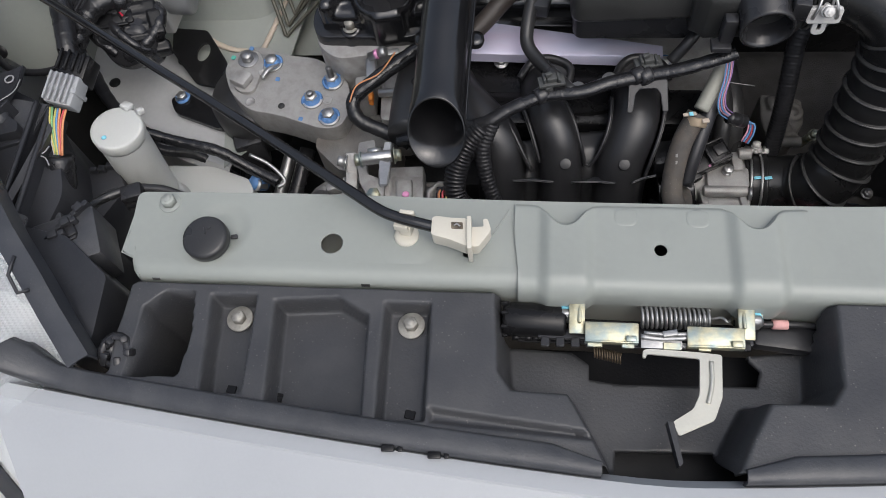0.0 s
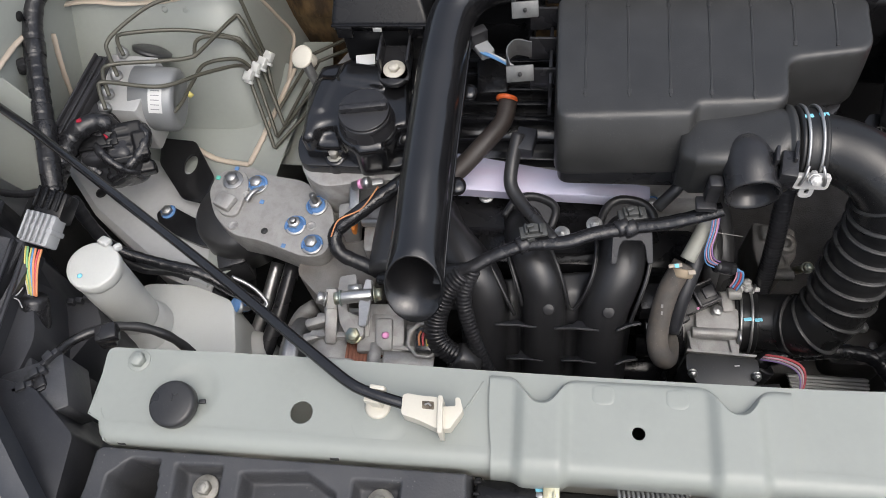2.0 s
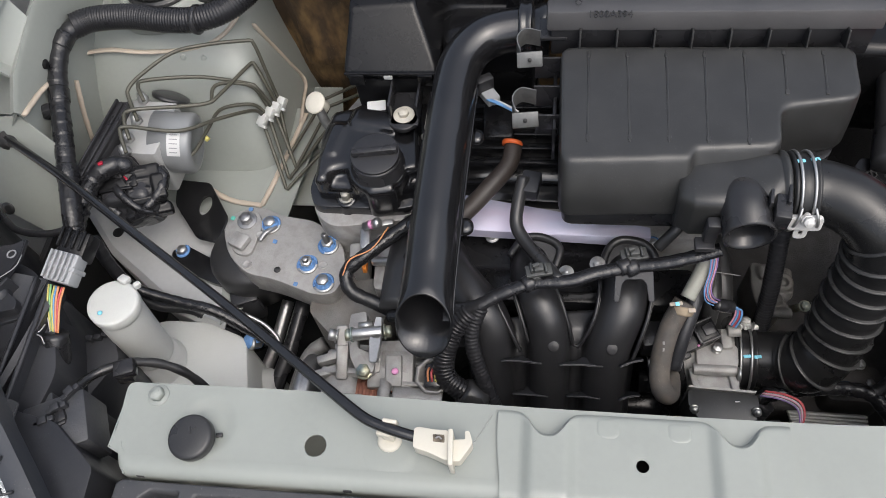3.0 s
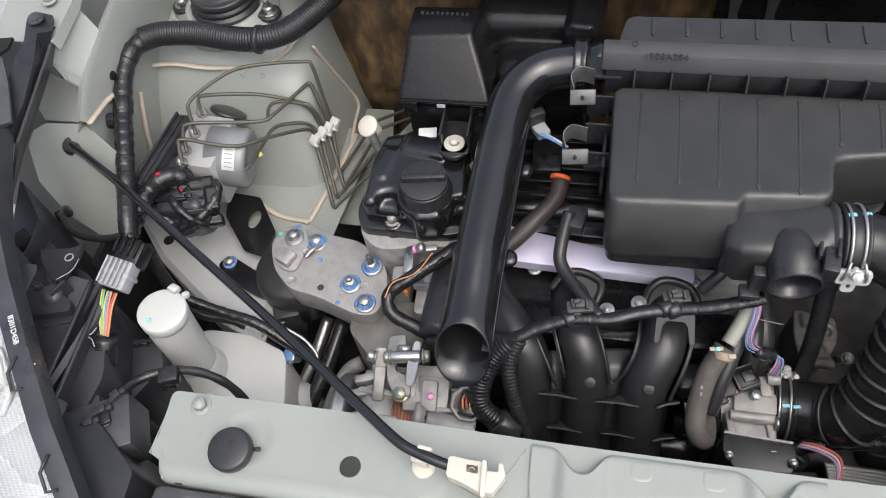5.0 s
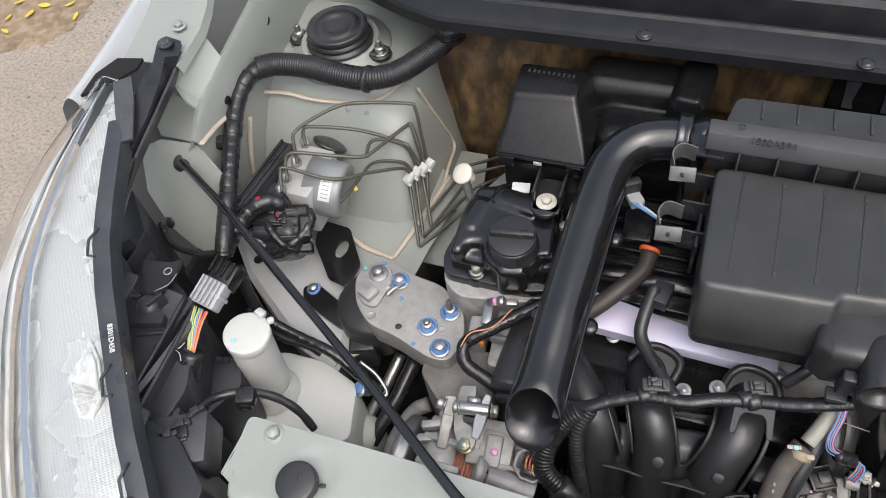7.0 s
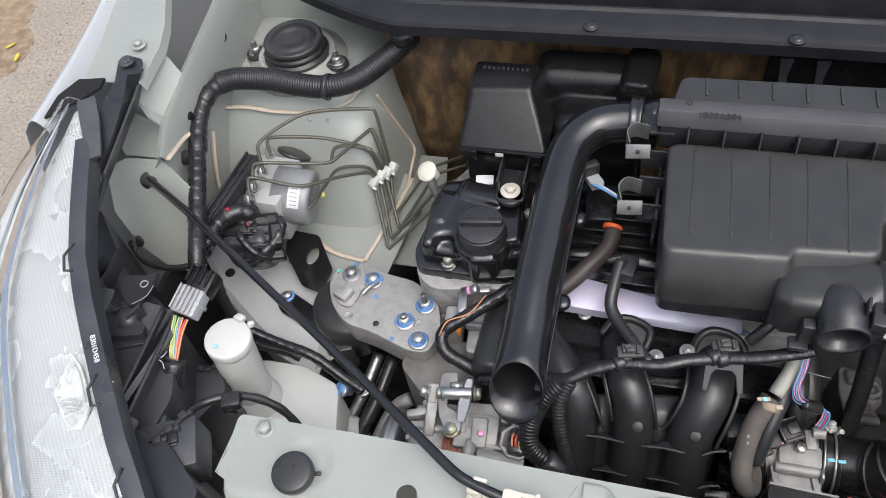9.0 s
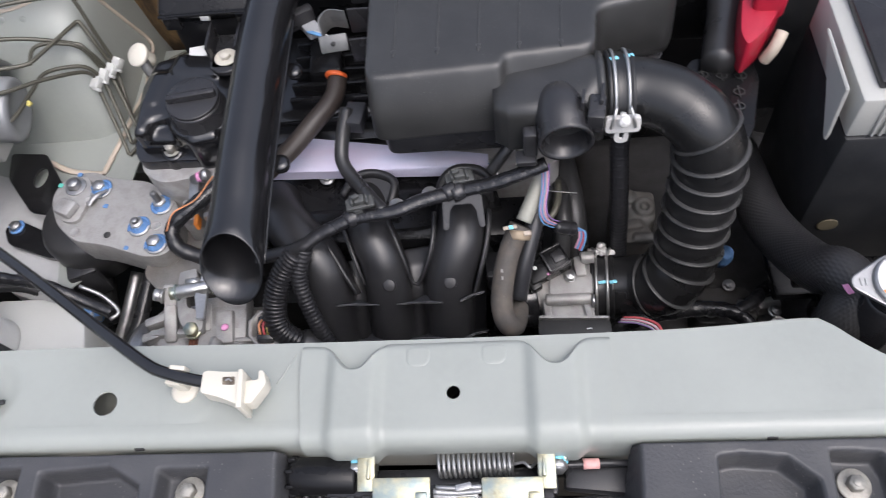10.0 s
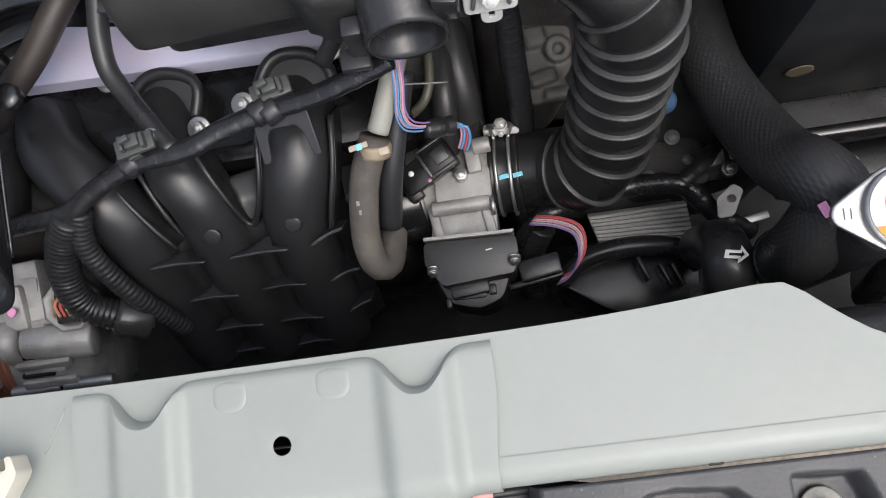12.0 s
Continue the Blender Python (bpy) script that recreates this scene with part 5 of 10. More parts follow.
box(t, (-0.286, 0.4185, 0.7575), (0.022, 0.014, 0.0015), (6, 0, 8), 0.0005)
part("paper_tag", t, PAPER, relay, "blank white tag")

reson = thing("air_resonator", (-0.16, 0.56, 0.70), "large glossy black plastic air resonator behind the engine", "resonator")
t = B()
box(t, (-0.175, 0.566, 0.768), (0.150, 0.085, 0.130), bevel=0.02, seg=4, taper=(0.92, 0.72))
box(t, (-0.158, 0.510, 0.748), (0.125, 0.09, 0.115), (0, 0, 0), bevel=0.02, seg=4, taper=(0.92, 0.75))
part("shell", fuse(t, 0.003, 5), BLACK_DEEP, reson, angle=70)
t = B()
box(t, (-0.112, 0.552, 0.774), (0.050, 0.105, 0.140), (0, 0, -6), bevel=0.014, seg=4, taper=(0.86, 0.82))
box(t, (-0.112, 0.548, 0.842), (0.030, 0.070, 0.006), (0, 0, -6), bevel=0.003, seg=2)
part("end_chamber", fuse(t, 0.0025, 5), BLACK_DEEP, reson, angle=70)

# ---- air filter box ----
air = thing("air_filter_box", (0.07, 0.36, 0.79), "large charcoal plastic air filter box with a clipped lid", "air filter box")
TOPP = [(-0.072, 0.262), (0.046, 0.268), (0.050, 0.279), (0.128, 0.284), (0.131, 0.330), (0.206, 0.342), (0.210, 0.408), (-0.074, 0.408)]
t = B()
prism(t, rounded(TOPP, 0.014, 7), 0.790, 0.863, 0.006, 3)
t = fuse(t, 0.0024, 8)
for v in t.verts:
    # the front wall leans out and its foot curls under
    k = (0.863 - v.co.z) / 0.071
    f = max(0.0, min(1.0, (0.40 - v.co.y) / 0.12))
    v.co.y -= (0.024 * k + 0.007 * math.sin(math.pi * max(0.0, min(1.0, k)))) * f
    v.co.y += 0.012 * f * max(0.0, (0.805 - v.co.z) / 0.013)
part("lower_case", t, BOX_PLASTIC, air, angle=60)
t = B()
prism(t, rounded([(-0.068, 0.258), (0.05, 0.258), (0.13, 0.272), (0.20, 0.33), (0.20, 0.43), (-0.068, 0.43)], 0.012), 0.76, 0.795, 0.008)
part("case_foot", t, BLACK, air)
for x0, x1, y0 in ((-0.046, -0.0474, 0.2835), (-0.0078, -0.0087, 0.284), (0.030, 0.027, 0.2845), (0.0667, 0.062, 0.284), (0.1046, 0.098, 0.283), (0.142, 0.1385, 0.344), (0.1786, 0.1748, 0.344)):
    t = B()
    a, b = Vector((x0, 0.401, 0.8630)), Vector((x1, y0, 0.8630))
    box(t, (0, 0, 0), ((b - a).length, 0.0022, 0.0013), m=basis_at((a + b) / 2, b - a, (0, 0, 1)), bevel=0.0005, seg=1)
    for q in (a.lerp(b, 0.05), a.lerp(b, 0.95)):
        box(t, (0, 0, 0), (0.006, 0.0038, 0.0016), m=basis_at(q, b - a, (0, 0, 1)), bevel=0.0007, seg=2)
    part("case_rib", t, BOX_PLASTIC, air)
SATIN = surface("satin_grey_plastic", (0.070, 0.069, 0.071), 0.42, vary=0.1, bump=0.1, dust=0.04)
t = B()
box(t, (0.072, 0.432, 0.882), (0.322, 0.026, 0.022), (-12, 0, 0), 0.0025)
part("flange", t, SATIN, air)
t = B()
box(t, (0.072, 0.421, 0.858), (0.312, 0.003, 0.036), bevel=0.001)
part("flange_wall", t, BLACK, air)
for k in range(8):
    t = B()
    box(t, (-0.055 + 0.0365 * k, 0.4145, 0.868), (0.0020, 0.016, 0.020), (-20, 0, 0), bevel=0.0006, seg=1)
    part("gusset", t, BOX_PLASTIC, air)
t = B()
prism(t, rounded([(-0.075, 0.440), (0.225, 0.440), (0.220, 0.488), (-0.066, 0.484)], 0.010), 0.840, 0.8885, 0.006, 4)
part("lid", t, BOX_PLASTIC, air, angle=60)
for k in range(8):
    t = B()
    box(t, (-0.04 + 0.034 * k, 0.468, 0.8892), (0.003, 0.026, 0.0025), bevel=0.001)
    part("lid_rib", t, BOX_PLASTIC, air)
t = B()
lettering(t, "1500A394", 0.0105, basis_at((-0.027, 0.417, 0.896), (1, 0, 0), (0, -0.24, 0.97)), 0.0007)
part("part_number", t, BLACK, air, "embossed part number")
t = B()
for s in (-1, 1):
    tube(t, [Vector((-0.058, 0.4335, 0.8968)) + Vector(q) for q in ((-0.003, s * 0.001, 0), (0, s * 0.004, 0), (0.003, s * 0.001, 0))], 0.0006, 5, 0.002)
part("embossed_mark", t, BLACK, air)
# metal spring clips on its left end
for px in (((-0.107, 0.407, 0.862)), ((-0.109, 0.342, 0.845))):
    q = Vector(px)
    t = B()
    pts = [q + Vector(d) for d in ((0.012, 0.012, 0.012), (-0.004, 0.014, 0.013), (-0.012, 0.002, 0.012), (-0.008, -0.014, 0.010))]
    sheet(t, [[p, p + Vector((0, 0.001, -0.022))] for p in spline(pts, 0.003)], 0.0012)
    box(t, q + Vector((0.002, -0.017, 0.0)), (0.026, 0.003, 0.016), (-30, 0, 6), 0.001)
    part("spring_clip", t, CLIP_STEEL, air, "plain steel spring clip")
    t = B()
    cyl(t, q + Vector((0.002, -0.0185, 0.001)), q + Vector((0.002, -0.0205, 0.002)), 0.002, seg=10)
    part("clip_hole", t, DARK, air)
t = B()
box(t, (-0.085, 0.405, 0.835), (0.03, 0.003, 0.03), bevel=0.001)
box(t, (-0.085, 0.375, 0.825), (0.03, 0.003, 0.03), bevel=0.001)
box(t, (-0.083, 0.345, 0.815), (0.03, 0.003, 0.03), bevel=0.001)
box(t, (-0.078, 0.375, 0.80), (0.004, 0.09, 0.05), bevel=0.001)
box(t, (-0.082, 0.433, 0.862), (0.028, 0.030, 0.004), bevel=0.001)
part("side_bracket", t, BLACK, air)
t = B()
box(t, (0.250, 0.450, 0.775), (0.10, 0.05, 0.13), (0, 0, -4), 0.012, 3)
part("rear_duct", t, BLACK_DEEP, air)
# outlet neck, square where it leaves the case and round at the hose, with an open elbow stub
t = B()
rings = []
for x, p, ry, rz, cy, cz in ((0.038, 6, 0.028, 0.026, 0.262, 0.819), (0.0455, 6, 0.030, 0.0275, 0.261, 0.819), (0.048, 6, 0.0325, 0.0285, 0.261, 0.819), (0.051, 6, 0.034, 0.0295, 0.2605, 0.819), (0.075, 5, 0.0345, 0.0300, 0.2600, 0.820), (0.100, 4.2, 0.0345, 0.0310, 0.2590, 0.8215), (0.116, 3.0, 0.0345, 0.0330, 0.2585, 0.8245), (0.124, 2.2, 0.0345, 0.0345, 0.258, 0.826), (0.126, 2, 0.0345, 0.0345, 0.258, 0.826), (0.1265, 2, 0.0385, 0.0385, 0.258, 0.826), (0.131, 2, 0.0385, 0.0385, 0.258, 0.826), (0.1315, 2, 0.0335, 0.0335, 0.258, 0.826), (0.137, 2, 0.0335, 0.0335, 0.258, 0.826)):
    rings.append([Vector((x, cy + ry * math.copysign(abs(math.cos(q)) ** (2 / p), math.cos(q)), cz + rz * math.copysign(abs(math.sin(q)) ** (2 / p), math.sin(q)))) for q in [2 * math.pi * k / 48 for k in range(48)]])
loft(t, rings)
part("outlet_neck", t, BOX_PLASTIC, air, angle=50)
t = B()
STUB = [Vector(q) for q in ((0.092, 0.262, 0.815), (0.0935, 0.250, 0.829), (0.095, 0.234, 0.837), (0.0965, 0.219, 0.8345), (0.0979, 0.2055, 0.8285))]
line = spline(STUB, 0.004)
rings = []
for k, p in enumerate(line):
    d = (line[min(k + 1, len(line) - 1)] - line[max(k - 1, 0)]).normalized()
    d = d.lerp(Vector((0.05, -0.95, -0.02)).normalized(), k / (len(line) - 1)).normalized()
    rings.append(ring(p, frame_of(d), 0.0228 + 0.0008 * (k > len(line) - 3), 0.0222 + 0.0008 * (k > len(line) - 3), 36))
back = [[v.lerp(line[k], 0.11) for v in rings[k]] for k in range(len(line) - 1, 1, -1)]
loft(t, rings + back)
part("open_stub", t, BLACK, air, "open black pipe stub", angle=60)
t = B()
box(t, (0.123, 0.222, 0.846), (0.014, 0.026, 0.020), (0, 0, -10), 0.002)
box(t, (0.128, 0.232, 0.855), (0.003, 0.020, 0.012), (0, 0, -10), 0.001)
box(t, (0.112, 0.228, 0.856), (0.003, 0.016, 0.012), (0, 0, -10), 0.001)
part("stub_bracket", t, BLACK, air)
t = B()
box(t, (0.068, 0.218, 0.818), (0.012, 0.012, 0.030), (0, 0, 0), 0.002)
box(t, (0.064, 0.212, 0.803), (0.018, 0.014, 0.006), (0, 0, 0), 0.0015)
part("stub_foot", t, BLACK, air)

# ---- inlet tube ----
snorkel = thing("intake_tube", (-0.19, 0.28, 0.78), "curved glossy black plastic intake tube with an open mouth", "intake tube")
path = spline([(-0.085, 0.458, 0.838), (-0.120, 0.460, 0.836), (-0.155, 0.452, 0.832), (-0.178, 0.425, 0.826), (-0.186, 0.385, 0.820), (-0.190, 0.32, 0.812), (-0.193, 0.24, 0.803), (-0.194, 0.175, 0.793)], 0.008)
tang = [(path[min(k + 1, len(path) - 1)] - path[max(k - 1, 0)]).normalized() for k in range(len(path))]
rings, basis = [], frame_of(tang[0])
for k, (p, d) in enumerate(zip(path, tang)):
    if k:
        basis = tang[k - 1].rotation_difference(d).to_matrix() @ basis
    r = 0.0238 + (0.004 if k < 2 else 0) + 0.0012 * max(0.0, k / len(path) - 0.8) * 5
    rings.append([p + basis @ Vector((r * math.cos(a), r * 1.04 * math.sin(a), 0)) for a in [2 * math.pi * j / 32 for j in range(32)]])
last = rings[-1]
mid = sum(last, Vector()) / 32
# the mouth is cut on a slant, its lower lip reaching forward like a scoop
def mouth(f, s):
    out = []
    for v in last:
        o = v - mid
        k = max(0.0, min(1.0, (o.z / 0.0265 + 1) / 2))
        out.append(v.lerp(Vector((mid.x + o.x * 1.10 * s, 0.100 + 0.042 * k + 0.0015 * (1 - s), 0.789 + (k - 0.5) * 0.058 * s)), f))
    return out
rings += [mouth(0.35, 1), mouth(0.7, 1), mouth(0.97, 1.0), mouth(1, 0.985), mouth(1, 0.93), mouth(0.7, 0.92)]
rings += [[mid + (v - mid) * 0.90 for v in last], [path[-4] + (v - mid) * 0.88 for v in last], [path[-9] + (v - mid) * 0.88 for v in last]]
t = B()
loft(t, rings)
part("tube", t, GLOSSY, snorkel, angle=70)
t = B()
SEAM_LINE = spline([(-0.160, 0.40, 0.815), (-0.164, 0.30, 0.803), (-0.167, 0.20, 0.790), (-0.168, 0.13, 0.778)], 0.01)
sheet(t, [[p - Vector((0.010, 0, 0)), p + Vector((-0.001, 0, 0.0005))] for p in SEAM_LINE], 0.002)
tube(t, [p - Vector((0.001, 0, 0)) for p in SEAM_LINE], 0.0013, 8, 0.01)
part("parting_seam", t, GLOSSY, snorkel)
for px in ((-0.160, 0.342, 0.795), (-0.164, 0.235, 0.785), (-0.216, 0.236, 0.785)):
    t = B()
    lathe(t, [(0.008, -0.004), (0.009, 0.0), (0.0085, 0.004), (0.003, 0.005)], px, seg=16)
    part("side_lug", t, GLOSSY, snorkel)
t = B()
lathe(t, [(0.030, 0), (0.0315, 0.003), (0.030, 0.006), (0.0295, 0.009), (0.031, 0.012), (0.030, 0.015)], (-0.118, 0.460, 0.836), (1, 0, 0.05), 32)
part("end_collar", t, GLOSSY, snorkel)
t = B()
box(t, (-0.160, 0.412, 0.800), (0.03, 0.012, 0.02), (0, 0, 30), 0.003)
part("support_foot", t, BLACK, snorkel)

# ---- corrugated intake hose ----
hose = thing("intake_hose", (0.21, 0.22, 0.7), "black rubber corrugated intake hose between filter box and throttle", "intake hose")
H = [(0.140, 0.258, 0.828), (0.165, 0.258, 0.828), (0.194, 0.245, 0.826), (0.217, 0.227, 0.812), (0.228, 0.218, 0.772), (0.226, 0.209, 0.728), (0.223, 0.197, 0.688), (0.218, 0.184, 0.655), (0.203, 0.173, 0.629), (0.184, 0.184, 0.608), (0.160, 0.187, 0.600), (0.128, 0.189, 0.597)]
length = [0.0]
for a, b in zip(H, H[1:]):
    length.append(length[-1] + (Vector(b) - Vector(a)).length)


def hose_shape(s, total):
    u = s / total
    r = 1.0 + 0.10 * float(smoothstep(np.array(u), 0.22, 0.33)) - 0.03 * float(smoothstep(np.array(u), 0.8, 0.95))
    if 0.30 < u < 0.83:
        r -= 0.035 * (0.5 + 0.5 * math.cos(2 * math.pi * s / 0.0235))
    return r


t = B()
tube(t, H, 0.0292, 36, 0.0022, hose_shape)
part("hose", t, HOSE_RUBBER, hose, angle=75)
fine = spline(H, 0.0235)
total = length[-1]
for k in range(1, len(fine) - 1):
    u = 0.0235 * k / total
    if not 0.19 < u < 0.85:
        continue
    d = (fine[k + 1] - fine[k - 1]).normalized()
    r = 0.0292 * (1.0 + 0.10 * float(smoothstep(np.array(u), 0.22, 0.33)) - 0.03 * float(smoothstep(np.array(u), 0.8, 0.95))) + 0.0002
    t = B()
    lathe(t, [(r - 0.003, -0.0020), (r + 0.0008, -0.0012), (r + 0.0022, -0.0005), (r + 0.0022, 0.0005), (r + 0.0008, 0.0012), (r - 0.003, 0.0020)], fine[k], d, 40, (False, False))
    part("ridge", t, RIDGE, hose, "raised rubber ridge", angle=70)

for a, b, r in (((0.1335, 0.258, 0.828), (0.157, 0.258, 0.828), 0.0352), ((0.130, 0.189, 0.597), (0.155, 0.1875, 0.599), 0.0333)):
    t = B()
    n = (Vector(b) - Vector(a)).length
    lathe(t, [(r - 0.004, 0), (r + 0.0012, 0.0008), (r + 0.0015, 0.003), (r, 0.0045), (r, n - 0.0045), (r + 0.0015, n - 0.003), (r + 0.0012, n - 0.0008), (r - 0.004, n)], a, Vector(b) - Vector(a), 40, (False, False))
    part("cuff", t, HOSE_RUBBER, hose)


def hose_clamp(at, axis, r, screw_dir, reach):
    """Two wire bands round the hose, drawn together by a screw in a flat block, with a slotted tongue on the far side."""
    c = thing("hose_clamp", at, "plated wire hose clamp with a screw block", "hose clamp", "hose clamps")
    o, d, u = Vector(at), Vector(axis).normalized(), Vector(screw_dir).normalized()
    basis = frame_of(d)
    for k in (-0.0056, 0.0056):
        t = B()
        loop = ring(o + d * k, basis, r, r, 44)
        tube(t, loop + [loop[0]], 0.0015, 8, 0.004, smooth=False)
        part("wire_band", t, ZINC, c)
    side = d.cross(u) * reach
    q = o + u * (r + 0.0035)
    t = B()
    m = basis_at(q, d, u)
    plate(t, rounded([(-0.0135, -0.007), (0.0135, -0.007), (0.0135, 0.007), (-0.0135, 0.007)], 0.003), [circle_pts((-0.0098, 0.0), 0.0016, 10), circle_pts((0.0098, 0.0), 0.0016, 10)], 0.0055, 0.0012, m @ pose(0, 0, 0.0028))
    part("clamp_block", t, COOLER_ALU, c)
    for k in (-0.0056, 0.0056):
        t = B()
        tube(t, [o + d * k + u * (r + 0.001) + side * 0.016, q + d * k * 1.4 + side * 0.010 + u * 0.003, q + d * k * 1.75 + u * 0.004, q + d * k * 1.75 - side * 0.003 + u * 0.001], 0.0014, 8, 0.002)
        part("wire_end", t, ZINC, c)
    t = B()
    hexagon(t, q + side * 0.0065 + u * 0.004, u + side * 0.5, 0.0085, 0.0045, 0.0056)
    cyl(t, q + side * 0.010 - u * 0.001, q - side * 0.004 - u * 0.001, 0.0026, seg=12)
    part("clamp_screw", t, COOLER_ALU, c)
    t = B()
    plate(t, rounded([(-0.0055, -0.010), (0.0055, -0.010), (0.0055, 0.010), (-0.0055, 0.010)], 0.005), [rounded([(-0.0022, -0.006), (0.0022, -0.006), (0.0022, 0.003), (-0.0022, 0.003)], 0.002)], 0.0022, 0.0006, basis_at(q - side * 0.012 - u * 0.001, d, u))
    part("clamp_tongue", t, COOLER_ALU, c)
    return c


hose_clamp((0.145, 0.258, 0.828), (1, 0, 0), 0.0368, (0, -0.985, 0.17), -1)
hose_clamp((0.142, 0.188, 0.598), (1, -0.06, 0.08), 0.0348, (0.02, 0.80, 0.60), 1)
for p, ax in (((0.140, 0.2655, 0.8632), 0.0), ((0.153, 0.268, 0.8625), 0.0), ((0.139, 0.176, 0.6318), 0.0), ((0.150, 0.176, 0.6318), 0.0)):
    t = B()
    box(t, p, (0.008, 0.004, 0.0012), (-10, 0, 8), 0.0004, 1)
    part("paint_mark", t, CYAN, hose, "light blue paint mark")

# ---- throttle body ----
throttle = thing("throttle_body", (0.1, 0.16, 0.55), "cast aluminium throttle body with a black actuator cover", "throttle body")
t = B()
cyl(t, (0.064, 0.185, 0.597), (0.130, 0.189, 0.597), 0.0325, seg=36, bevel=0.002)
cyl(t, (0.064, 0.185, 0.597), (0.073, 0.1855, 0.597), 0.039, seg=36, bevel=0.002)
prism(t, rounded([(0.085, 0.185, 0.634)[:2], (0.129, 0.187, 0.634)[:2], (0.128, 0.160, 0.634)[:2], (0.084, 0.160, 0.634)[:2]], 0.006), 0.59, 0.636, 0.004, 3)
part("bore", t, ALU, throttle, "bead-blasted aluminium casting")
t = B()
prism(t, rounded([(0.080, 0.161, 0.632)[:2], (0.130, 0.161, 0.632)[:2], (0.128, 0.124, 0.632)[:2], (0.074, 0.125, 0.632)[:2]], 0.006), 0.56, 0.626, 0.005, 3)
cyl(t, (0.080, 0.158, 0.632), (0.126, 0.158, 0.632), 0.0062, seg=16, bevel=0.001)
box(t, (0.082, 0.144, 0.626), (0.008, 0.034, 0.010), (0, 0, 8), 0.002)
box(t, (0.123, 0.144, 0.626), (0.008, 0.034, 0.010), (0, 0, 8), 0.002)
part("casting", t, ALU, throttle, "bead-blasted aluminium casting")
t = B()
cyl(t, (0.118, 0.201, 0.640), (0.132, 0.202, 0.640), 0.0065, seg=14, bevel=0.001)
box(t, (0.117, 0.193, 0.632), (0.012, 0.024, 0.016), (0, 0, 5), 0.003)
part("spring_post", t, ALU, throttle)
t = B()
cyl(t, (0.126, 0.154, 0.634), (0.129, 0.154, 0.634), 0.0078, seg=6)
part("shaft_nut", t, ZINC, throttle)
bolt(throttle, (0.106, 0.181, 0.637), (0.1, -0.1, 1), 0.010, 0.005, 0.006, ZINC)
t = B()
prism(t, rounded([(0.071, 0.130, 0.645)[:2], (0.141, 0.127, 0.645)[:2], (0.142, 0.116, 0.645)[:2], (0.137, 0.098), (0.082, 0.095), (0.070, 0.113, 0.645)[:2]], 0.004), 0.560, 0.645, 0.005, 2)
part("actuator_cover", t, BOX_PLASTIC, throttle)
t = B()
prism(t, rounded([(0.072, 0.134), (0.141, 0.131), (0.139, 0.1285), (0.071, 0.1315)], 0.001), 0.585, 0.6462, 0.0008, 1)
part("casting_lip", t, ALU, throttle)
t = B()
prism(t, rounded([(0.088, 0.0925), (0.113, 0.0915), (0.112, 0.0850), (0.088, 0.0860)], 0.001), 0.60, 0.6275, 0.001, 2)
box(t, (0.118, 0.0905, 0.622), (0.006, 0.008, 0.012), (0, 0, 0), 0.0012)
box(t, (0.083, 0.0845, 0.618), (0.004, 0.008, 0.012), (0, 0, 0), 0.0012)
part("cover_boss", t, BLACK, throttle)
t = B()
prism(t, rounded([(0.075, 0.105, 0.635)[:2], (0.135, 0.105, 0.635)[:2], (0.125, 0.083, 0.635)[:2], (0.107, 0.077, 0.635)[:2], (0.084, 0.084, 0.635)[:2]], 0.006), 0.545, 0.622, 0.005, 2)
box(t, (0.101, 0.093, 0.625), (0.03, 0.012, 0.012), (0, 0, 5), 0.002)
part("actuator_nose", t, BOX_PLASTIC, throttle)
for px in ((0.076, 0.109, 0.644), (0.138, 0.109, 0.646)):
    t = B()
    hexagon(t, px, (0, -0.75, 0.65), 0.0075, 0.004, 0.0048)
    part("cover_screw", t, ZINC, throttle)
t = B()
box(t, (0.120, 0.118, 0.6463), (0.005, 0.0010, 0.0003), (0, 0, 6), 0)
part("chalk_mark", t, WHITE_INK, throttle)
PLUG = pose(0.083, 0.187, 0.648, 10, -6, 26)
t = B()
box(t, (0, 0, 0), (0.046, 0.022, 0.018), m=PLUG, bevel=0.002)
box(t, (0, 0, 0), (0.024, 0.026, 0.010), m=PLUG @ pose(0.010, 0.002, 0.008), bevel=0.002)
box(t, (0, 0, 0), (0.012, 0.030, 0.014), m=PLUG @ pose(-0.020, -0.001, -0.002), bevel=0.002)
part("sensor_plug", t, BLACK_DEEP, throttle, "black sensor connector")
t = B()
for q in (-0.011, 0.011):
    box(t, (0, 0, 0), (0.022, 0.0022, 0.004), m=PLUG @ pose(0.010, q + 0.002, 0.0145), bevel=0.0006)
box(t, (0, 0, 0), (0.003, 0.022, 0.005), m=PLUG @ pose(-0.001, 0.002, 0.0140), bevel=0.0008)
box(t, (0, 0, 0), (0.012, 0.012, 0.003), m=PLUG @ pose(0.013, 0.002, 0.0140), bevel=0.001)
part("plug_latch", t, BLACK, throttle)
t = B()
lathe(t, [(0.0016, 0), (0.0014, 0.0012)], PLUG @ Vector((-0.004, -0.009, 0.0092)), (0, 0, 1), 10)
part("pink_dot", t, PINK, throttle)
t = B()
lathe(t, [(0.0025, 0), (0.002, 0.0006)], (0.070, 0.182, 0.6575), seg=10)
part("white_dot", t, WHITE_INK, throttle)
t = B()
cyl(t, (0.03, 0.172, 0.603), (0.07, 0.178, 0.603), 0.032, seg=24, bevel=0.002)
cyl(t, (0.025, 0.150, 0.608), (0.075, 0.153, 0.606), 0.012, seg=16)
part("inlet_flange", t, GLOSSY, throttle)
t = B()
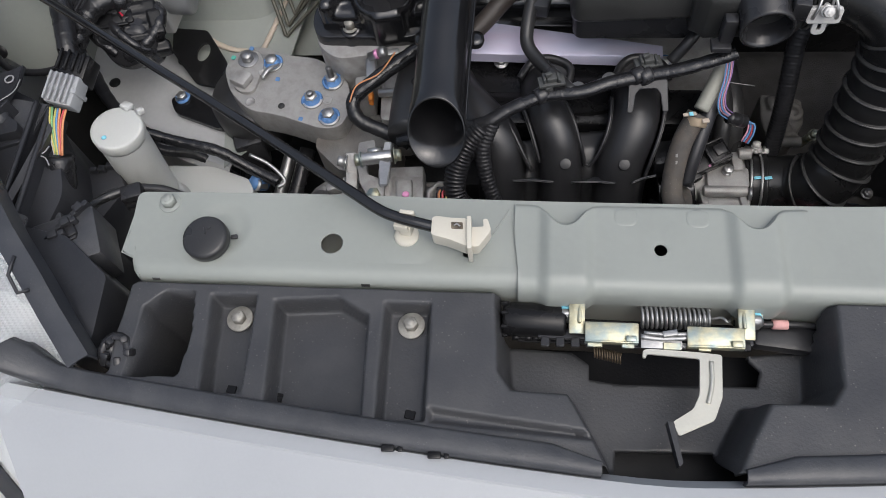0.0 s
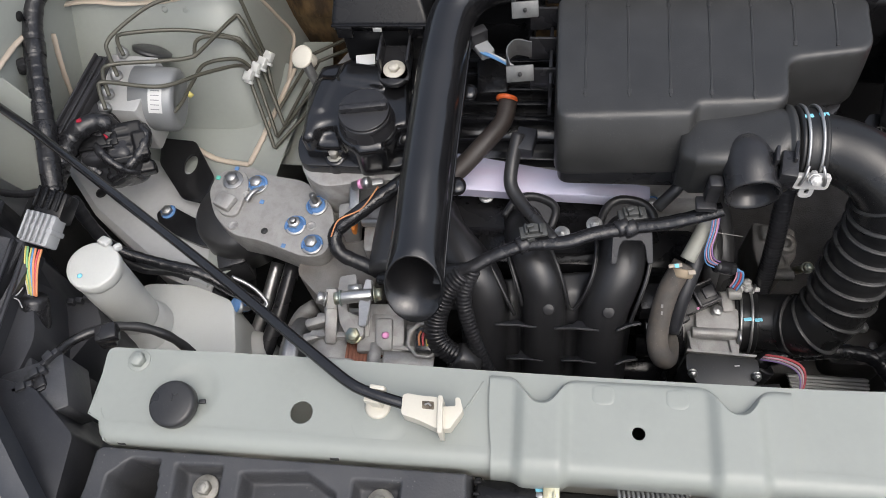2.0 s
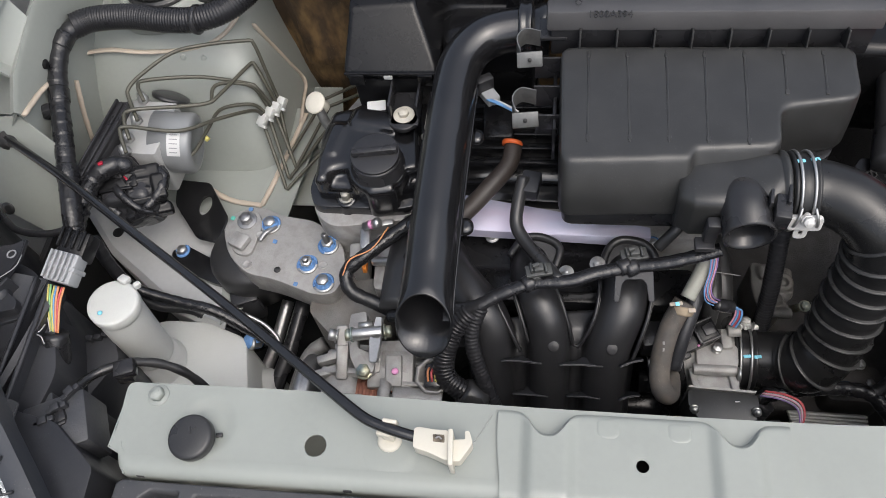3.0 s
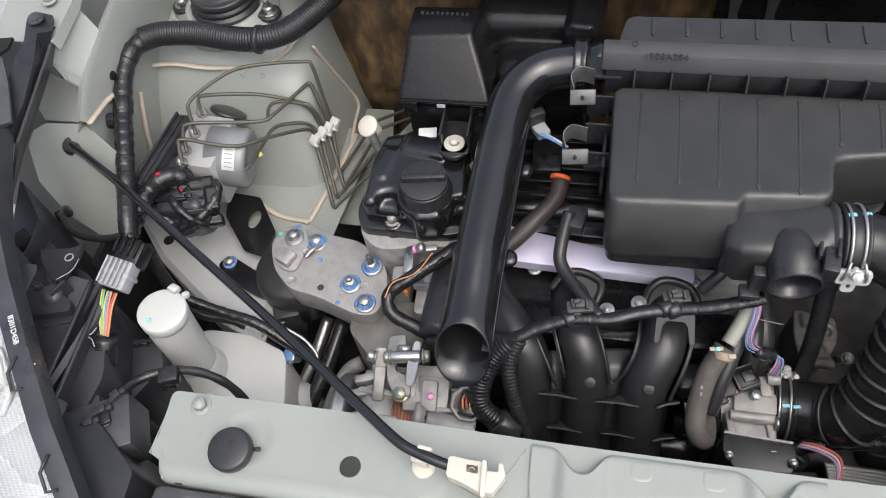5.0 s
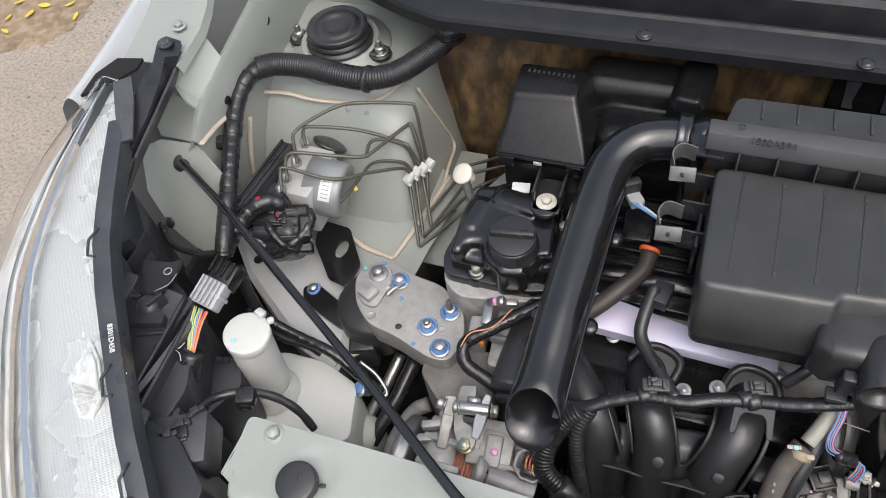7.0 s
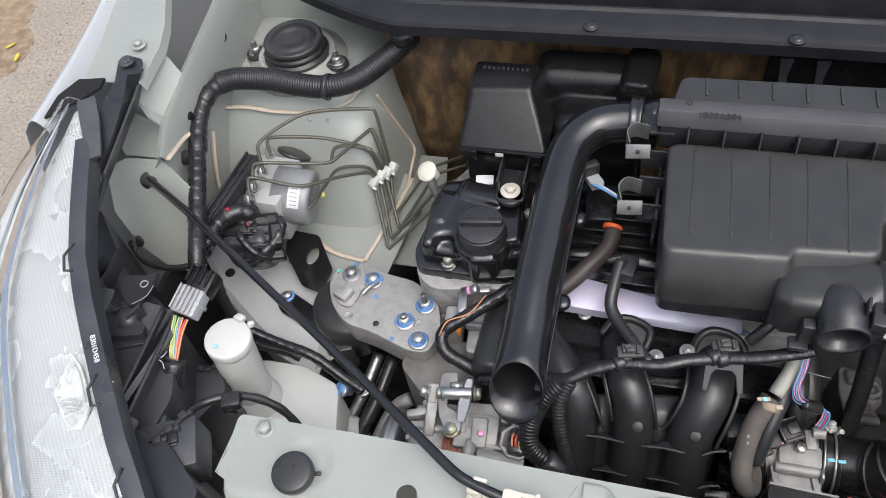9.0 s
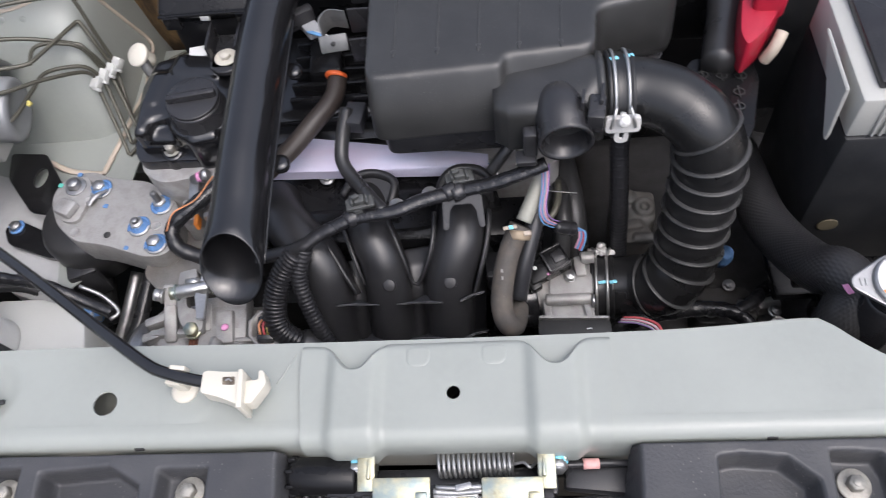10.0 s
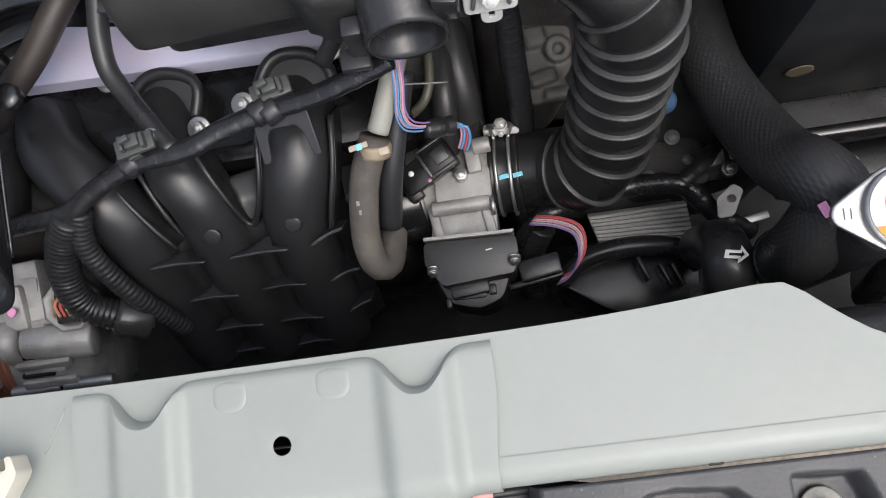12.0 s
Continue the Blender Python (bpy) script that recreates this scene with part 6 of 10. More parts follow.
box(t, (0.157, 0.105, 0.600), (0.034, 0.018, 0.016), (0, 0, 8), 0.003)
box(t, (0.153, 0.096, 0.595), (0.046, 0.006, 0.012), (0, 0, 8), 0.002)
part("motor_plug", t, BLACK, throttle, "black motor connector")

# ---- intake manifold ----
manifold = thing("intake_manifold", (-0.08, 0.17, 0.55), "black plastic intake manifold with three curved runners", "intake manifold")
# crest line and radius of each runner, from its port down to the body
CRESTS = [([(-0.196, 0.268, 0.714), (-0.182, 0.228, 0.731), (-0.153, 0.182, 0.730), (-0.139, 0.156, 0.712), (-0.131, 0.138, 0.690), (-0.126, 0.124, 0.668), (-0.122, 0.107, 0.642), (-0.118, 0.085, 0.607), (-0.114, 0.062, 0.570)], 0.0245),
          ([(-0.098, 0.262, 0.716), (-0.097, 0.228, 0.731), (-0.088, 0.190, 0.734), (-0.080, 0.167, 0.723), (-0.073, 0.150, 0.706), (-0.068, 0.134, 0.686), (-0.066, 0.112, 0.652), (-0.064, 0.087, 0.612), (-0.062, 0.062, 0.572)], 0.0222),
          ([(0.002, 0.262, 0.716), (0.001, 0.228, 0.731), (0.000, 0.204, 0.735), (-0.003, 0.178, 0.729), (-0.009, 0.157, 0.713), (-0.015, 0.139, 0.692), (-0.017, 0.114, 0.654), (-0.017, 0.088, 0.614), (-0.017, 0.062, 0.572)], 0.0248)]
RUNNERS = []
for crest, r in CRESTS:
    line = []
    sway = {0.0245: 0.0155, 0.0222: 0.0105}.get(r, 0.0)
    crest = [(x - sway * (0, 0, 0, 0.1, 0.42, 0.75, 0.92, 1, 1)[k], y, z) for k, (x, y, z) in enumerate(crest)]
    for k, p in enumerate(crest):
        d = Vector(crest[min(k + 1, 8)]) - Vector(crest[max(k - 1, 0)])
        line.append(Vector(p) - Vector((0, d.z, -d.y)).normalized() * r)
    RUNNERS.append((line, r))
t = B()
for pts, r in RUNNERS[:3]:
    tube(t, pts, r, 32, 0.005)
# the runners sink into one sloping body
SLOPE = Vector((0, -0.6, 0.8))
rows = []
for k in (3, 4, 5, 6, 7, 8):
    a, b, c = (Vector(RUNNERS[j][0][k]) for j in range(3))
    sink = (-0.016, -0.004, 0.003, 0.006, 0.006, 0.006)[k - 3]
    rows.append([q + SLOPE * sink for q in (a + (a - b) * 0.45 + Vector((0, 0.015, -0.03)), a, a.lerp(b, 0.5) - SLOPE * 0.004, b, b.lerp(c, 0.5) - SLOPE * 0.004, c, c + (c - b) * 0.35 - SLOPE * 0.004, c + (c - b) * 0.6 + Vector((0, 0.02, -0.04)))])
sheet(t, rows, 0.016)
part("runner_casting", fuse(t, 0.0022, 7), RUNNER_PLASTIC, manifold, angle=75)
# thin upright ribs along both sides of each runner
RIBS = [[(-0.0262, 0.213, 0.724), (-0.0268, 0.196, 0.722), (-0.0300, 0.178, 0.713), (-0.0370, 0.163, 0.699), (-0.0440, 0.156, 0.688), (-0.0480, 0.154, 0.684), (-0.0510, 0.157, 0.688), (-0.0560, 0.167, 0.703), (-0.0640, 0.186, 0.720), (-0.0730, 0.206, 0.725)],
        [(0.0268, 0.213, 0.724), (0.0262, 0.196, 0.722), (0.0230, 0.178, 0.714), (0.0165, 0.159, 0.700), (0.0100, 0.144, 0.682)],
        [(-0.1200, 0.210, 0.722), (-0.1120, 0.190, 0.720), (-0.1035, 0.168, 0.708), (-0.0975, 0.153, 0.692)],
        [(-0.1390, 0.196, 0.722), (-0.1270, 0.177, 0.716), (-0.1140, 0.157, 0.700), (-0.1050, 0.145, 0.686)]]
for pts in RIBS:
    t = B()
    top = spline(pts, 0.006)
    sheet(t, [[p, p + Vector((0, 0.016, -0.026))] for p in top], 0.0022)
    tube(t, top, 0.0019, 8, 0.006, smooth=False)
    part("runner_rib", t, RUNNER_PLASTIC, manifold)
for px in ((-0.0715, 0.146, 0.701), (-0.0125, 0.146, 0.701)):
    t = B()
    lathe(t, [(0.0065, -0.002), (0.0062, 0.0006), (0.0050, 0.0009)], Vector(px), SLOPE, 20)
    part("moulding_boss", t, RUNNER_PLASTIC, manifold)
t = B()
box(t, (-0.06, 0.150, 0.50), (0.26, 0.07, 0.15), bevel=0.03, seg=4)
box(t, (-0.06, 0.225, 0.67), (0.28, 0.05, 0.05), bevel=0.01)
part("plenum", t, BLACK_DEEP, manifold)
t = B()
slab(t, [(-0.223, 0.259, 0.700), (-0.213, 0.292, 0.700), (-0.117, 0.288, 0.700), (0.030, 0.274, 0.700), (0.040, 0.230, 0.700), (-0.044, 0.210, 0.700), (-0.149, 0.212, 0.690)], 0.008, 0.002)
part("port_flange", t, BLACK_DEEP, manifold)
# thin webs across the valleys between the runners
WEBS = [((-0.129, 0.135, 0.674), (-0.087, 0.134, 0.674), (-0.108, 0.147, 0.664)), ((-0.069, 0.134, 0.674), (-0.025, 0.134, 0.674), (-0.043, 0.149, 0.664)), ((-0.008, 0.135, 0.674), (0.016, 0.144, 0.674), (0.003, 0.145, 0.664)),
        ((-0.117, 0.114, 0.634), (-0.079, 0.113, 0.634), (-0.101, 0.129, 0.624)), ((-0.060, 0.115, 0.634), (-0.025, 0.114, 0.634), (-0.042, 0.127, 0.624)), ((-0.006, 0.114, 0.634), (0.017, 0.121, 0.634), (0.002, 0.122, 0.624)),
        ((-0.112, 0.093, 0.600), (-0.073, 0.092, 0.600), (-0.095, 0.105, 0.590)), ((-0.058, 0.093, 0.600), (-0.023, 0.091, 0.600), (-0.040, 0.104, 0.590)), ((-0.001, 0.093, 0.600), (0.017, 0.100, 0.600), (0.005, 0.102, 0.590)),
        ((-0.109, 0.076, 0.570), (-0.072, 0.075, 0.570), (-0.092, 0.086, 0.560)), ((-0.055, 0.075, 0.570), (-0.023, 0.075, 0.570), (-0.041, 0.085, 0.560))]
for a, b, c in WEBS:
    a, b, c = (Vector(q) + Vector((0.004, -0.003, 0.0165)) for q in (a, b, c))
    t = B()
    mid = a.lerp(b, 0.5) + Vector((0, 0.0012, 0))
    c = c - Vector((0, 0, 0.003))
    slab(t, [a, mid, b, b.lerp(c, 0.5).lerp(mid, 0.28), c + (b - a) * 0.05, c - (b - a) * 0.05, a.lerp(c, 0.5).lerp(mid, 0.28)], 0.0014, 0.0003)
    sheet(t, [[a, a + Vector((0, 0.010, -0.018))], [mid, mid + Vector((0, 0.014, -0.022))], [b, b + Vector((0, 0.010, -0.018))]], 0.0012)
    tube(t, [a, mid, b], 0.0010, 6, 0.004)
    part("web", t, LAMP_BLACK, manifold)
t = B()
BRM = basis_at((0.0045, 0.192, 0.7585), (1, 0.05, 0), (0, -0.62, 0.78))
plate(t, rounded([(-0.0175, 0.012), (0.0175, 0.012), (0.0190, -0.018), (0.0150, -0.018), (0.0125, -0.001), (0.0085, 0.0045), (-0.0085, 0.0045), (-0.0125, -0.001), (-0.0150, -0.018), (-0.0190, -0.018)], 0.002), (), 0.003, 0.0008, BRM)
part("harness_bracket", t, BLACK, manifold)
for px in ((-0.142, 0.275, 0.705), (-0.061, 0.214, 0.735), (0.029, 0.271, 0.712), (-0.029, 0.226, 0.735)):
    bolt(manifold, px, (0, -0.3, 0.95), 0.009, 0.005, 0.0082, STEEL)
# raised rims round the ports on the head side
for pts in ([(-0.025, 0.226, 0.722), (-0.017, 0.250, 0.726), (-0.006, 0.260, 0.728), (0.007, 0.261, 0.728), (0.020, 0.257, 0.728), (0.030, 0.247, 0.726), (0.032, 0.236, 0.722)],
            [(-0.121, 0.243, 0.716), (-0.111, 0.259, 0.720), (-0.100, 0.265, 0.722), (-0.087, 0.265, 0.722), (-0.072, 0.259, 0.721), (-0.067, 0.250, 0.719), (-0.072, 0.232, 0.714)]):
    t = B()
    tube(t, pts, 0.0042, 12, 0.005)
    sheet(t, [[p, p + Vector((0, 0.003, -0.045))] for p in spline(pts, 0.006)], 0.004)
    slab(t, [Vector(p) + Vector((0, 0, -0.0025)) for p in pts], 0.02)
    part("port_rim", t, RUNNER_PLASTIC, manifold)

# plated heat shield bar
t = B()
rows = []
for u in range(13):
    k = u / 12
    a, b = Vector((-0.200, 0.273, 0.722)).lerp(Vector((0.028, 0.264, 0.722)), k), Vector((-0.176, 0.314, 0.728)).lerp(Vector((0.028, 0.279, 0.725)), k)
    rows.append([a + Vector((0, -0.002, -0.010)), a, a.lerp(b, 0.08) + Vector((0, 0, 0.0015)), b, b + Vector((0, 0.002, -0.006))])
sheet(t, rows, 0.002)
guard = thing("fuel_rail_guard", (-0.07, 0.28, 0.72), "iridescent plated steel guard bar over the fuel rail", "guard bar")
part("bar", t, IRIDESCENT, guard)
t = B()
box(t, (0.030, 0.264, 0.716), (0.016, 0.014, 0.003), (0, 0, 0), 0.001)
part("end_tab", t, ZINC, guard)
bolt(guard, (0.031, 0.263, 0.7175), (0, -0.2, 1), 0.009, 0.005, 0.0075, ZINC, BLUE)


# ---- closed underside ----
under = thing("undertray", (0, 0.3, 0.2), "dark underside and splash shields closing the engine bay", "undertray")
t = B()
box(t, (0.0, 0.38, 0.24), (1.56, 0.88, 0.01), bevel=0)
part("floor_shield", t, DARK, under)
t = B()
box(t, (0.1, -0.03, 0.46), (1.3, 0.008, 0.44), bevel=0)
part("front_shield", t, DARK, under)
for x in (-0.755, 0.77):
    t = B()
    box(t, (x, 0.33, 0.42), (0.008, 0.70, 0.36), bevel=0)
    part("side_shield", t, DARK, under)

# ---- radiator and fan ----
radiator = thing("radiator", (0.0, 0.08, 0.30), "black radiator with a plastic top tank and fan shroud", "radiator")
t = B()
box(t, (0.02, 0.012, 0.52), (0.66, 0.03, 0.42), bevel=0.004)
part("core", t, DARK, radiator)
t = B()
box(t, (0.02, 0.016, 0.735), (0.68, 0.040, 0.04), bevel=0.012, seg=3)
part("top_tank", t, BLACK, radiator)
t = B()
prism(t, rounded([(0.173, 0.102, 0.520)[:2], (0.187, 0.116, 0.520)[:2], (0.214, 0.121, 0.520)[:2], (0.274, 0.118, 0.520)[:2], (0.299, 0.104, 0.520)[:2], (0.298, 0.074, 0.520)[:2], (0.225, 0.064, 0.520)[:2]], 0.02), 0.36, 0.515, 0.012, 3)
part("fan_shroud", t, BLACK, radiator)
t = B()
tube(t, [(0.175, 0.101, 0.525), (0.202, 0.118, 0.532), (0.242, 0.122, 0.535), (0.281, 0.115, 0.533), (0.298, 0.098, 0.528)], 0.009, 12, 0.006)
part("shroud_rim", t, BLACK, radiator)
for px in ((0.248, 0.101, 0.525), (0.266, 0.093, 0.525), (0.276, 0.092, 0.525)):
    t = B()
    box(t, px, (0.004, 0.022, 0.030), (0, 0, 20), 0.001)
    part("shroud_fin", t, BLACK, radiator)
t = B()
cyl(t, (0.342, 0.076, 0.60), (0.3455, 0.080, 0.772), 0.020, seg=26, bevel=0.004)
cyl(t, (0.3455, 0.0805, 0.765), (0.3455, 0.0805, 0.790), 0.0185, seg=26)
part("filler_neck", t, BLACK, radiator)

cap = thing("eared_cap", (0.349, 0.084, 0.785), "plated eared pressure cap with a round warning label", "pressure cap")
t = B()
M = basis_at((0.3455, 0.0805, 0.7945), (1, -0.05, 0), (0.0, -0.10, 1.0))
outline = []
EAR, EAR_R, CROWN_R = 0.0305, 0.0066, 0.0236
turn = math.acos((CROWN_R - EAR_R) / EAR)
for cx, r, a0, a1 in ((0, CROWN_R, turn, math.pi - turn), (-EAR, EAR_R, math.pi - turn, math.pi + turn), (0, CROWN_R, math.pi + turn, 2 * math.pi - turn), (EAR, EAR_R, -turn, turn)):
    outline += [(cx + r * math.cos(a0 + (a1 - a0) * k / 14), r * math.sin(a0 + (a1 - a0) * k / 14)) for k in range(15)]
plate(t, outline, (), 0.004, 0.0012, M @ pose(0, 0, 0))
for k in (-1, 1):
    for j in (-1, 1):
        box(t, (0, 0, 0), (0.0012, 0.006, 0.001), m=M @ pose(k * 0.0295 + j * 0.0018, 0, 0.0004), bevel=0)
part("cap_plate", t, STEEL, cap)
t = B()
lathe(t, [(0.0228, 0), (0.0228, 0.0035), (0.0222, 0.0046), (0.0205, 0.0052)], M @ Vector((0, 0, -0.001)), M.to_3x3() @ Vector((0, 0, 1)), 48)
part("crown", t, STEEL, cap)
t = B()
plate(t, circle_pts((0, 0), 0.0207, 48), (), 0.0006, 0, M @ pose(0, 0, 0.0050))
label = part("warning_label", t, PAPER, cap, "white round warning label")
t = B()
plate(t, circle_pts((0.0, 0.003), 0.0125, 40), [circle_pts((0.0, 0.003), 0.0108, 40)], 0.0004, 0, M @ pose(0, 0, 0.0054))
box(t, (0, 0, 0), (0.023, 0.0016, 0.0004), m=M @ pose(0, 0.003, 0.0052, 0, 0, -38), bevel=0)
part("ban_ring", t, RED_INK, label, "red ban ring")
t = B()
box(t, (0, 0, 0), (0.011, 0.003, 0.0003), m=M @ pose(-0.0005, 0.008, 0.0050), bevel=0)
for k in (-1, 1):
    box(t, (0, 0, 0), (0.0014, 0.009, 0.0003), m=M @ pose(k * 0.004, 0.003, 0.0050), bevel=0)
box(t, (0, 0, 0), (0.006, 0.004, 0.0003), m=M @ pose(0.0015, 0.0, 0.0050), bevel=0)
part("pictogram", t, WIRES["black"], label)
t = B()
seg = [(0.0205 * math.cos(a), 0.0205 * math.sin(a)) for a in [radians(205 + 130 * k / 16) for k in range(17)]]
plate(t, seg, (), 0.0004, 0, M @ pose(0, 0, 0.0054))
part("orange_band", t, ORANGE, label, "orange warning band")
t = B()
box(t, (0, 0, 0), (0.006, 0.004, 0.0003), m=M @ pose(-0.004, -0.0155, 0.0056), bevel=0)
part("print_bar", t, WIRES["black"], label)
t = B()
plate(t, [(0.003, -0.018), (0.009, -0.018), (0.006, -0.0125)], [], 0.0003, 0, M @ pose(0, 0, 0.0057))
part("warning_mark", t, WIRES["black"], label)
t = B()
box(t, (0, 0, 0), (0.016, 0.0014, 0.0003), m=M @ pose(0, 0.0185, 0.0052), bevel=0)
part("print_bar", t, WIRES["black"], label)

# ---- hoses on the radiator ----
def knitted(bm, pts, r, seg, step, rows, pitch, depth):
    """A hose with a diamond-knit skin in relief."""
    path = spline(pts, step)
    tang = [(path[min(k + 1, len(path) - 1)] - path[max(k - 1, 0)]).normalized() for k in range(len(path))]
    basis, rings = frame_of(tang[0]), []
    for k, (p, d) in enumerate(zip(path, tang)):
        if k:
            basis = tang[k - 1].rotation_difference(d).to_matrix() @ basis
        s = step * k * 2 * math.pi / pitch
        rings.append([p + basis @ Vector((math.cos(a), math.sin(a), 0)) * (r + depth * abs(math.cos((rows * a + s) / 2) * math.cos((rows * a - s) / 2))) for a in [2 * math.pi * j / seg for j in range(seg)]])
    return loft(bm, rings)


upper = thing("radiator_hose", (0.3, 0.18, 0.68), "thick black radiator hose with a woven texture", "hose")
t = B()
knitted(t, [(0.300, 0.326, 0.640), (0.296, 0.281, 0.660), (0.296, 0.218, 0.680), (0.306, 0.174, 0.696), (0.315, 0.134, 0.724), (0.324, 0.116, 0.745), (0.332, 0.099, 0.742), (0.322, 0.080, 0.715), (0.322, 0.076, 0.66)], 0.0213, 132, 0.0008, 34, 0.0056, 0.0007)
part("hose_body", t, surface("knitted_hose_rubber", (0.020, 0.020, 0.021), 0.40, vary=0.15, bump=0.05, dust=0.03), upper, angle=80)
t = B()
lathe(t, [(0.0228, 0), (0.0228, 0.004), (0.0222, 0.005)], (0.322, 0.077, 0.67), (0, 0, 1), 24)
part("hose_end", t, BLACK, upper)
for px, mt in (((0.317, 0.091, 0.765), PINK), ((0.316, 0.085, 0.735), CYAN)):
    t = B()
    box(t, px, (0.007, 0.009, 0.0015), (0, 25, 20), 0.0004, 1)
    part("paint_mark", t, mt, upper)
lower = thing("lower_hose", (0.28, 0.09, 0.6), "black rubber lower radiator hose with a white arrow", "hose")
t = B()
tube(t, [(0.295, 0.047, 0.600), (0.287, 0.076, 0.655), (0.288, 0.089, 0.652), (0.290, 0.099, 0.632), (0.294, 0.106, 0.590), (0.296, 0.110, 0.55)], 0.0185, 22, 0.006)
part("hose_body", t, RUBBER, lower)
t = B()
AM = basis_at((0.287, 0.083, 0.683), (0.95, -0.3, 0), (0.2, -0.5, 0.85))
plate(t, [(-0.009, -0.003), (0.002, -0.003), (0.002, -0.0065), (0.009, 0.0), (0.002, 0.0065), (0.002, 0.003), (-0.009, 0.003)], [[(-0.006, -0.001), (0.003, -0.001), (0.003, -0.003), (0.006, 0.0), (0.003, 0.003), (0.003, 0.001), (-0.006, 0.001)]], 0.0006, 0, AM)
part("arrow_mark", t, WHITE_INK, lower, "white outlined arrow")
over = thing("overflow_hose", (0.40, 0.06, 0.76), "thin black overflow hose looping from the radiator cap", "hose")
t = B()
tube(t, [(0.362, 0.082, 0.778), (0.385, 0.079, 0.780), (0.406, 0.078, 0.781), (0.426, 0.077, 0.777), (0.433, 0.076, 0.764), (0.421, 0.074, 0.748), (0.399, 0.072, 0.732), (0.384, 0.066, 0.712), (0.376, 0.056, 0.688), (0.375, 0.044, 0.650)], 0.0090, 14, 0.005)
part("hose_body", t, RUBBER, over)
t = B()
lathe(t, [(0.0098, 0), (0.0103, 0.002), (0.0098, 0.005)], (0.383, 0.079, 0.780), (1, 0.05, 0.05), 18)
part("hose_ring", t, RUBBER, over)

# ---- coolant reservoir ----
res = thing("coolant_reservoir", (0.49, 0.08, 0.6), "translucent white coolant reservoir with a white cap", "reservoir")
t = B()
prism(t, rounded([(0.415, 0.030), (0.405, 0.065), (0.440, 0.110), (0.50, 0.125), (0.57, 0.120), (0.58, 0.045)], 0.02), 0.55, 0.708, 0.016, 4)
part("tank", t, MILK, res)
t = B()
tube(t, [(0.510, 0.100, 0.705), (0.510, 0.105, 0.745), (0.510, 0.111, 0.775)], 0.0175, 24, 0.008)
part("neck", t, MILK, res)
t = B()
lathe(t, [(0.020, 0), (0.0205, 0.004), (0.0205, 0.012), (0.019, 0.0145), (0.008, 0.0155)], (0.512, 0.112, 0.785), (0.2, -0.1, 1), 30)
part("cap", t, MILK, res)
t = B()
lathe(t, [(0.030, 0), (0.031, 0.002), (0.029, 0.004)], (0.512, 0.100, 0.728), (0.2, -0.1, 1), 30)
part("collar", t, MILK, res)

# ---- battery ----
battery = thing("battery", (0.46, 0.28, 0.62), "car battery with a white case top and black sleeve", "battery")
BX0, BX1, BY0, BY1 = 0.331, 0.575, 0.213, 0.345
t = B()
box(t, ((BX0 + BX1) / 2, (BY0 + BY1) / 2, 0.828), (BX1 - BX0, BY1 - BY0, 0.046), bevel=0.003)
part("case", t, BATTERY_WHITE, battery)
for k in range(4):
    t = B()
    box(t, (BX0 + 0.020 + 0.0065 * k, BY0 - 0.0014, 0.828), (0.003, 0.002, 0.042), bevel=0.0008, seg=1)
    part("case_rib", t, BATTERY_WHITE, battery)
t = B()
box(t, ((BX0 + BX1) / 2 + 0.002, (BY0 + BY1) / 2, 0.701), (BX1 - BX0 + 0.004, BY1 - BY0 + 0.006, 0.208), bevel=0.004)
part("sleeve", t, SLEEVE_BLACK, battery, "black insulating sleeve")
t = B()
lathe(t, [(0.010, 0), (0.010, 0.0008), (0.008, 0.001)], (0.358, 0.209, 0.671), (0, -1, 0), 24)
part("faded_sticker", t, FADED, battery, "faded round sticker")
t = B()
box(t, ((BX0 + BX1) / 2 + 0.006, (BY0 + BY1) / 2 + 0.004, 0.8545), (BX1 - BX0 - 0.016, BY1 - BY0 - 0.014, 0.010), bevel=0.003)
box(t, ((BX0 + BX1) / 2 + 0.006, BY0 + 0.018, 0.861), (BX1 - BX0 - 0.03, 0.012, 0.004), bevel=0.0015)
part("top_cover", t, BLACK, battery)
for k in range(9):
    t = B()
    box(t, (BX0 + 0.024 + 0.006 * k, BY0 + 0.0135, 0.859), (0.0035, 0.007, 0.004), bevel=0.001, seg=1)
    part("cover_tooth", t, BLACK, battery)
t = B()
box(t, (0.415, 0.268, 0.8605), (0.088, 0.055, 0.0012), (0, 0, 0), 0.0005, 1)
sticker = part("label", t, PAPER, battery, "white printed sticker")
t = B()
for k in range(3):
    plate(t, circle_pts((0.395 + 0.014 * (k - 1), 0.272 + 0.006 * (k % 2)), 0.0075, 6), [circle_pts((0.395 + 0.014 * (k - 1), 0.272 + 0.006 * (k % 2)), 0.0058, 6)], 0.0004, 0, pose(0, 0, 0.8618))
part("recycling_mark", t, WIRES["black"], sticker)
t = B()
lettering(t, "Pb", 0.014, pose(0.440, 0.262, 0.8616, 0, 0, -8), 0.0002)
part("letters", t, WIRES["black"], sticker)
t = B()
lettering(t, "UPPER LEVEL", 0.0085, basis_at((0.414, BY0 - 0.0012, 0.8225), (1, 0, 0), (0, -1, 0)), 0.0002)
part("level_words", t, RED_INK, battery, "red level lettering")
t = B()
box(t, (0.455, BY0 - 0.0012, 0.8295), (0.13, 0.0006, 0.0014), bevel=0)
part("level_line", t, RED_INK, battery)
t = B()
slab(t, [(0.319, 0.290, 0.856), (0.317, 0.246, 0.826), (0.316, 0.2215, 0.803), (0.316, 0.2160, 0.800), (0.316, 0.2145, 0.808), (0.318, 0.2220, 0.856)], 0.003, 0.0008)
part("side_flap", t, BATTERY_WHITE, battery)
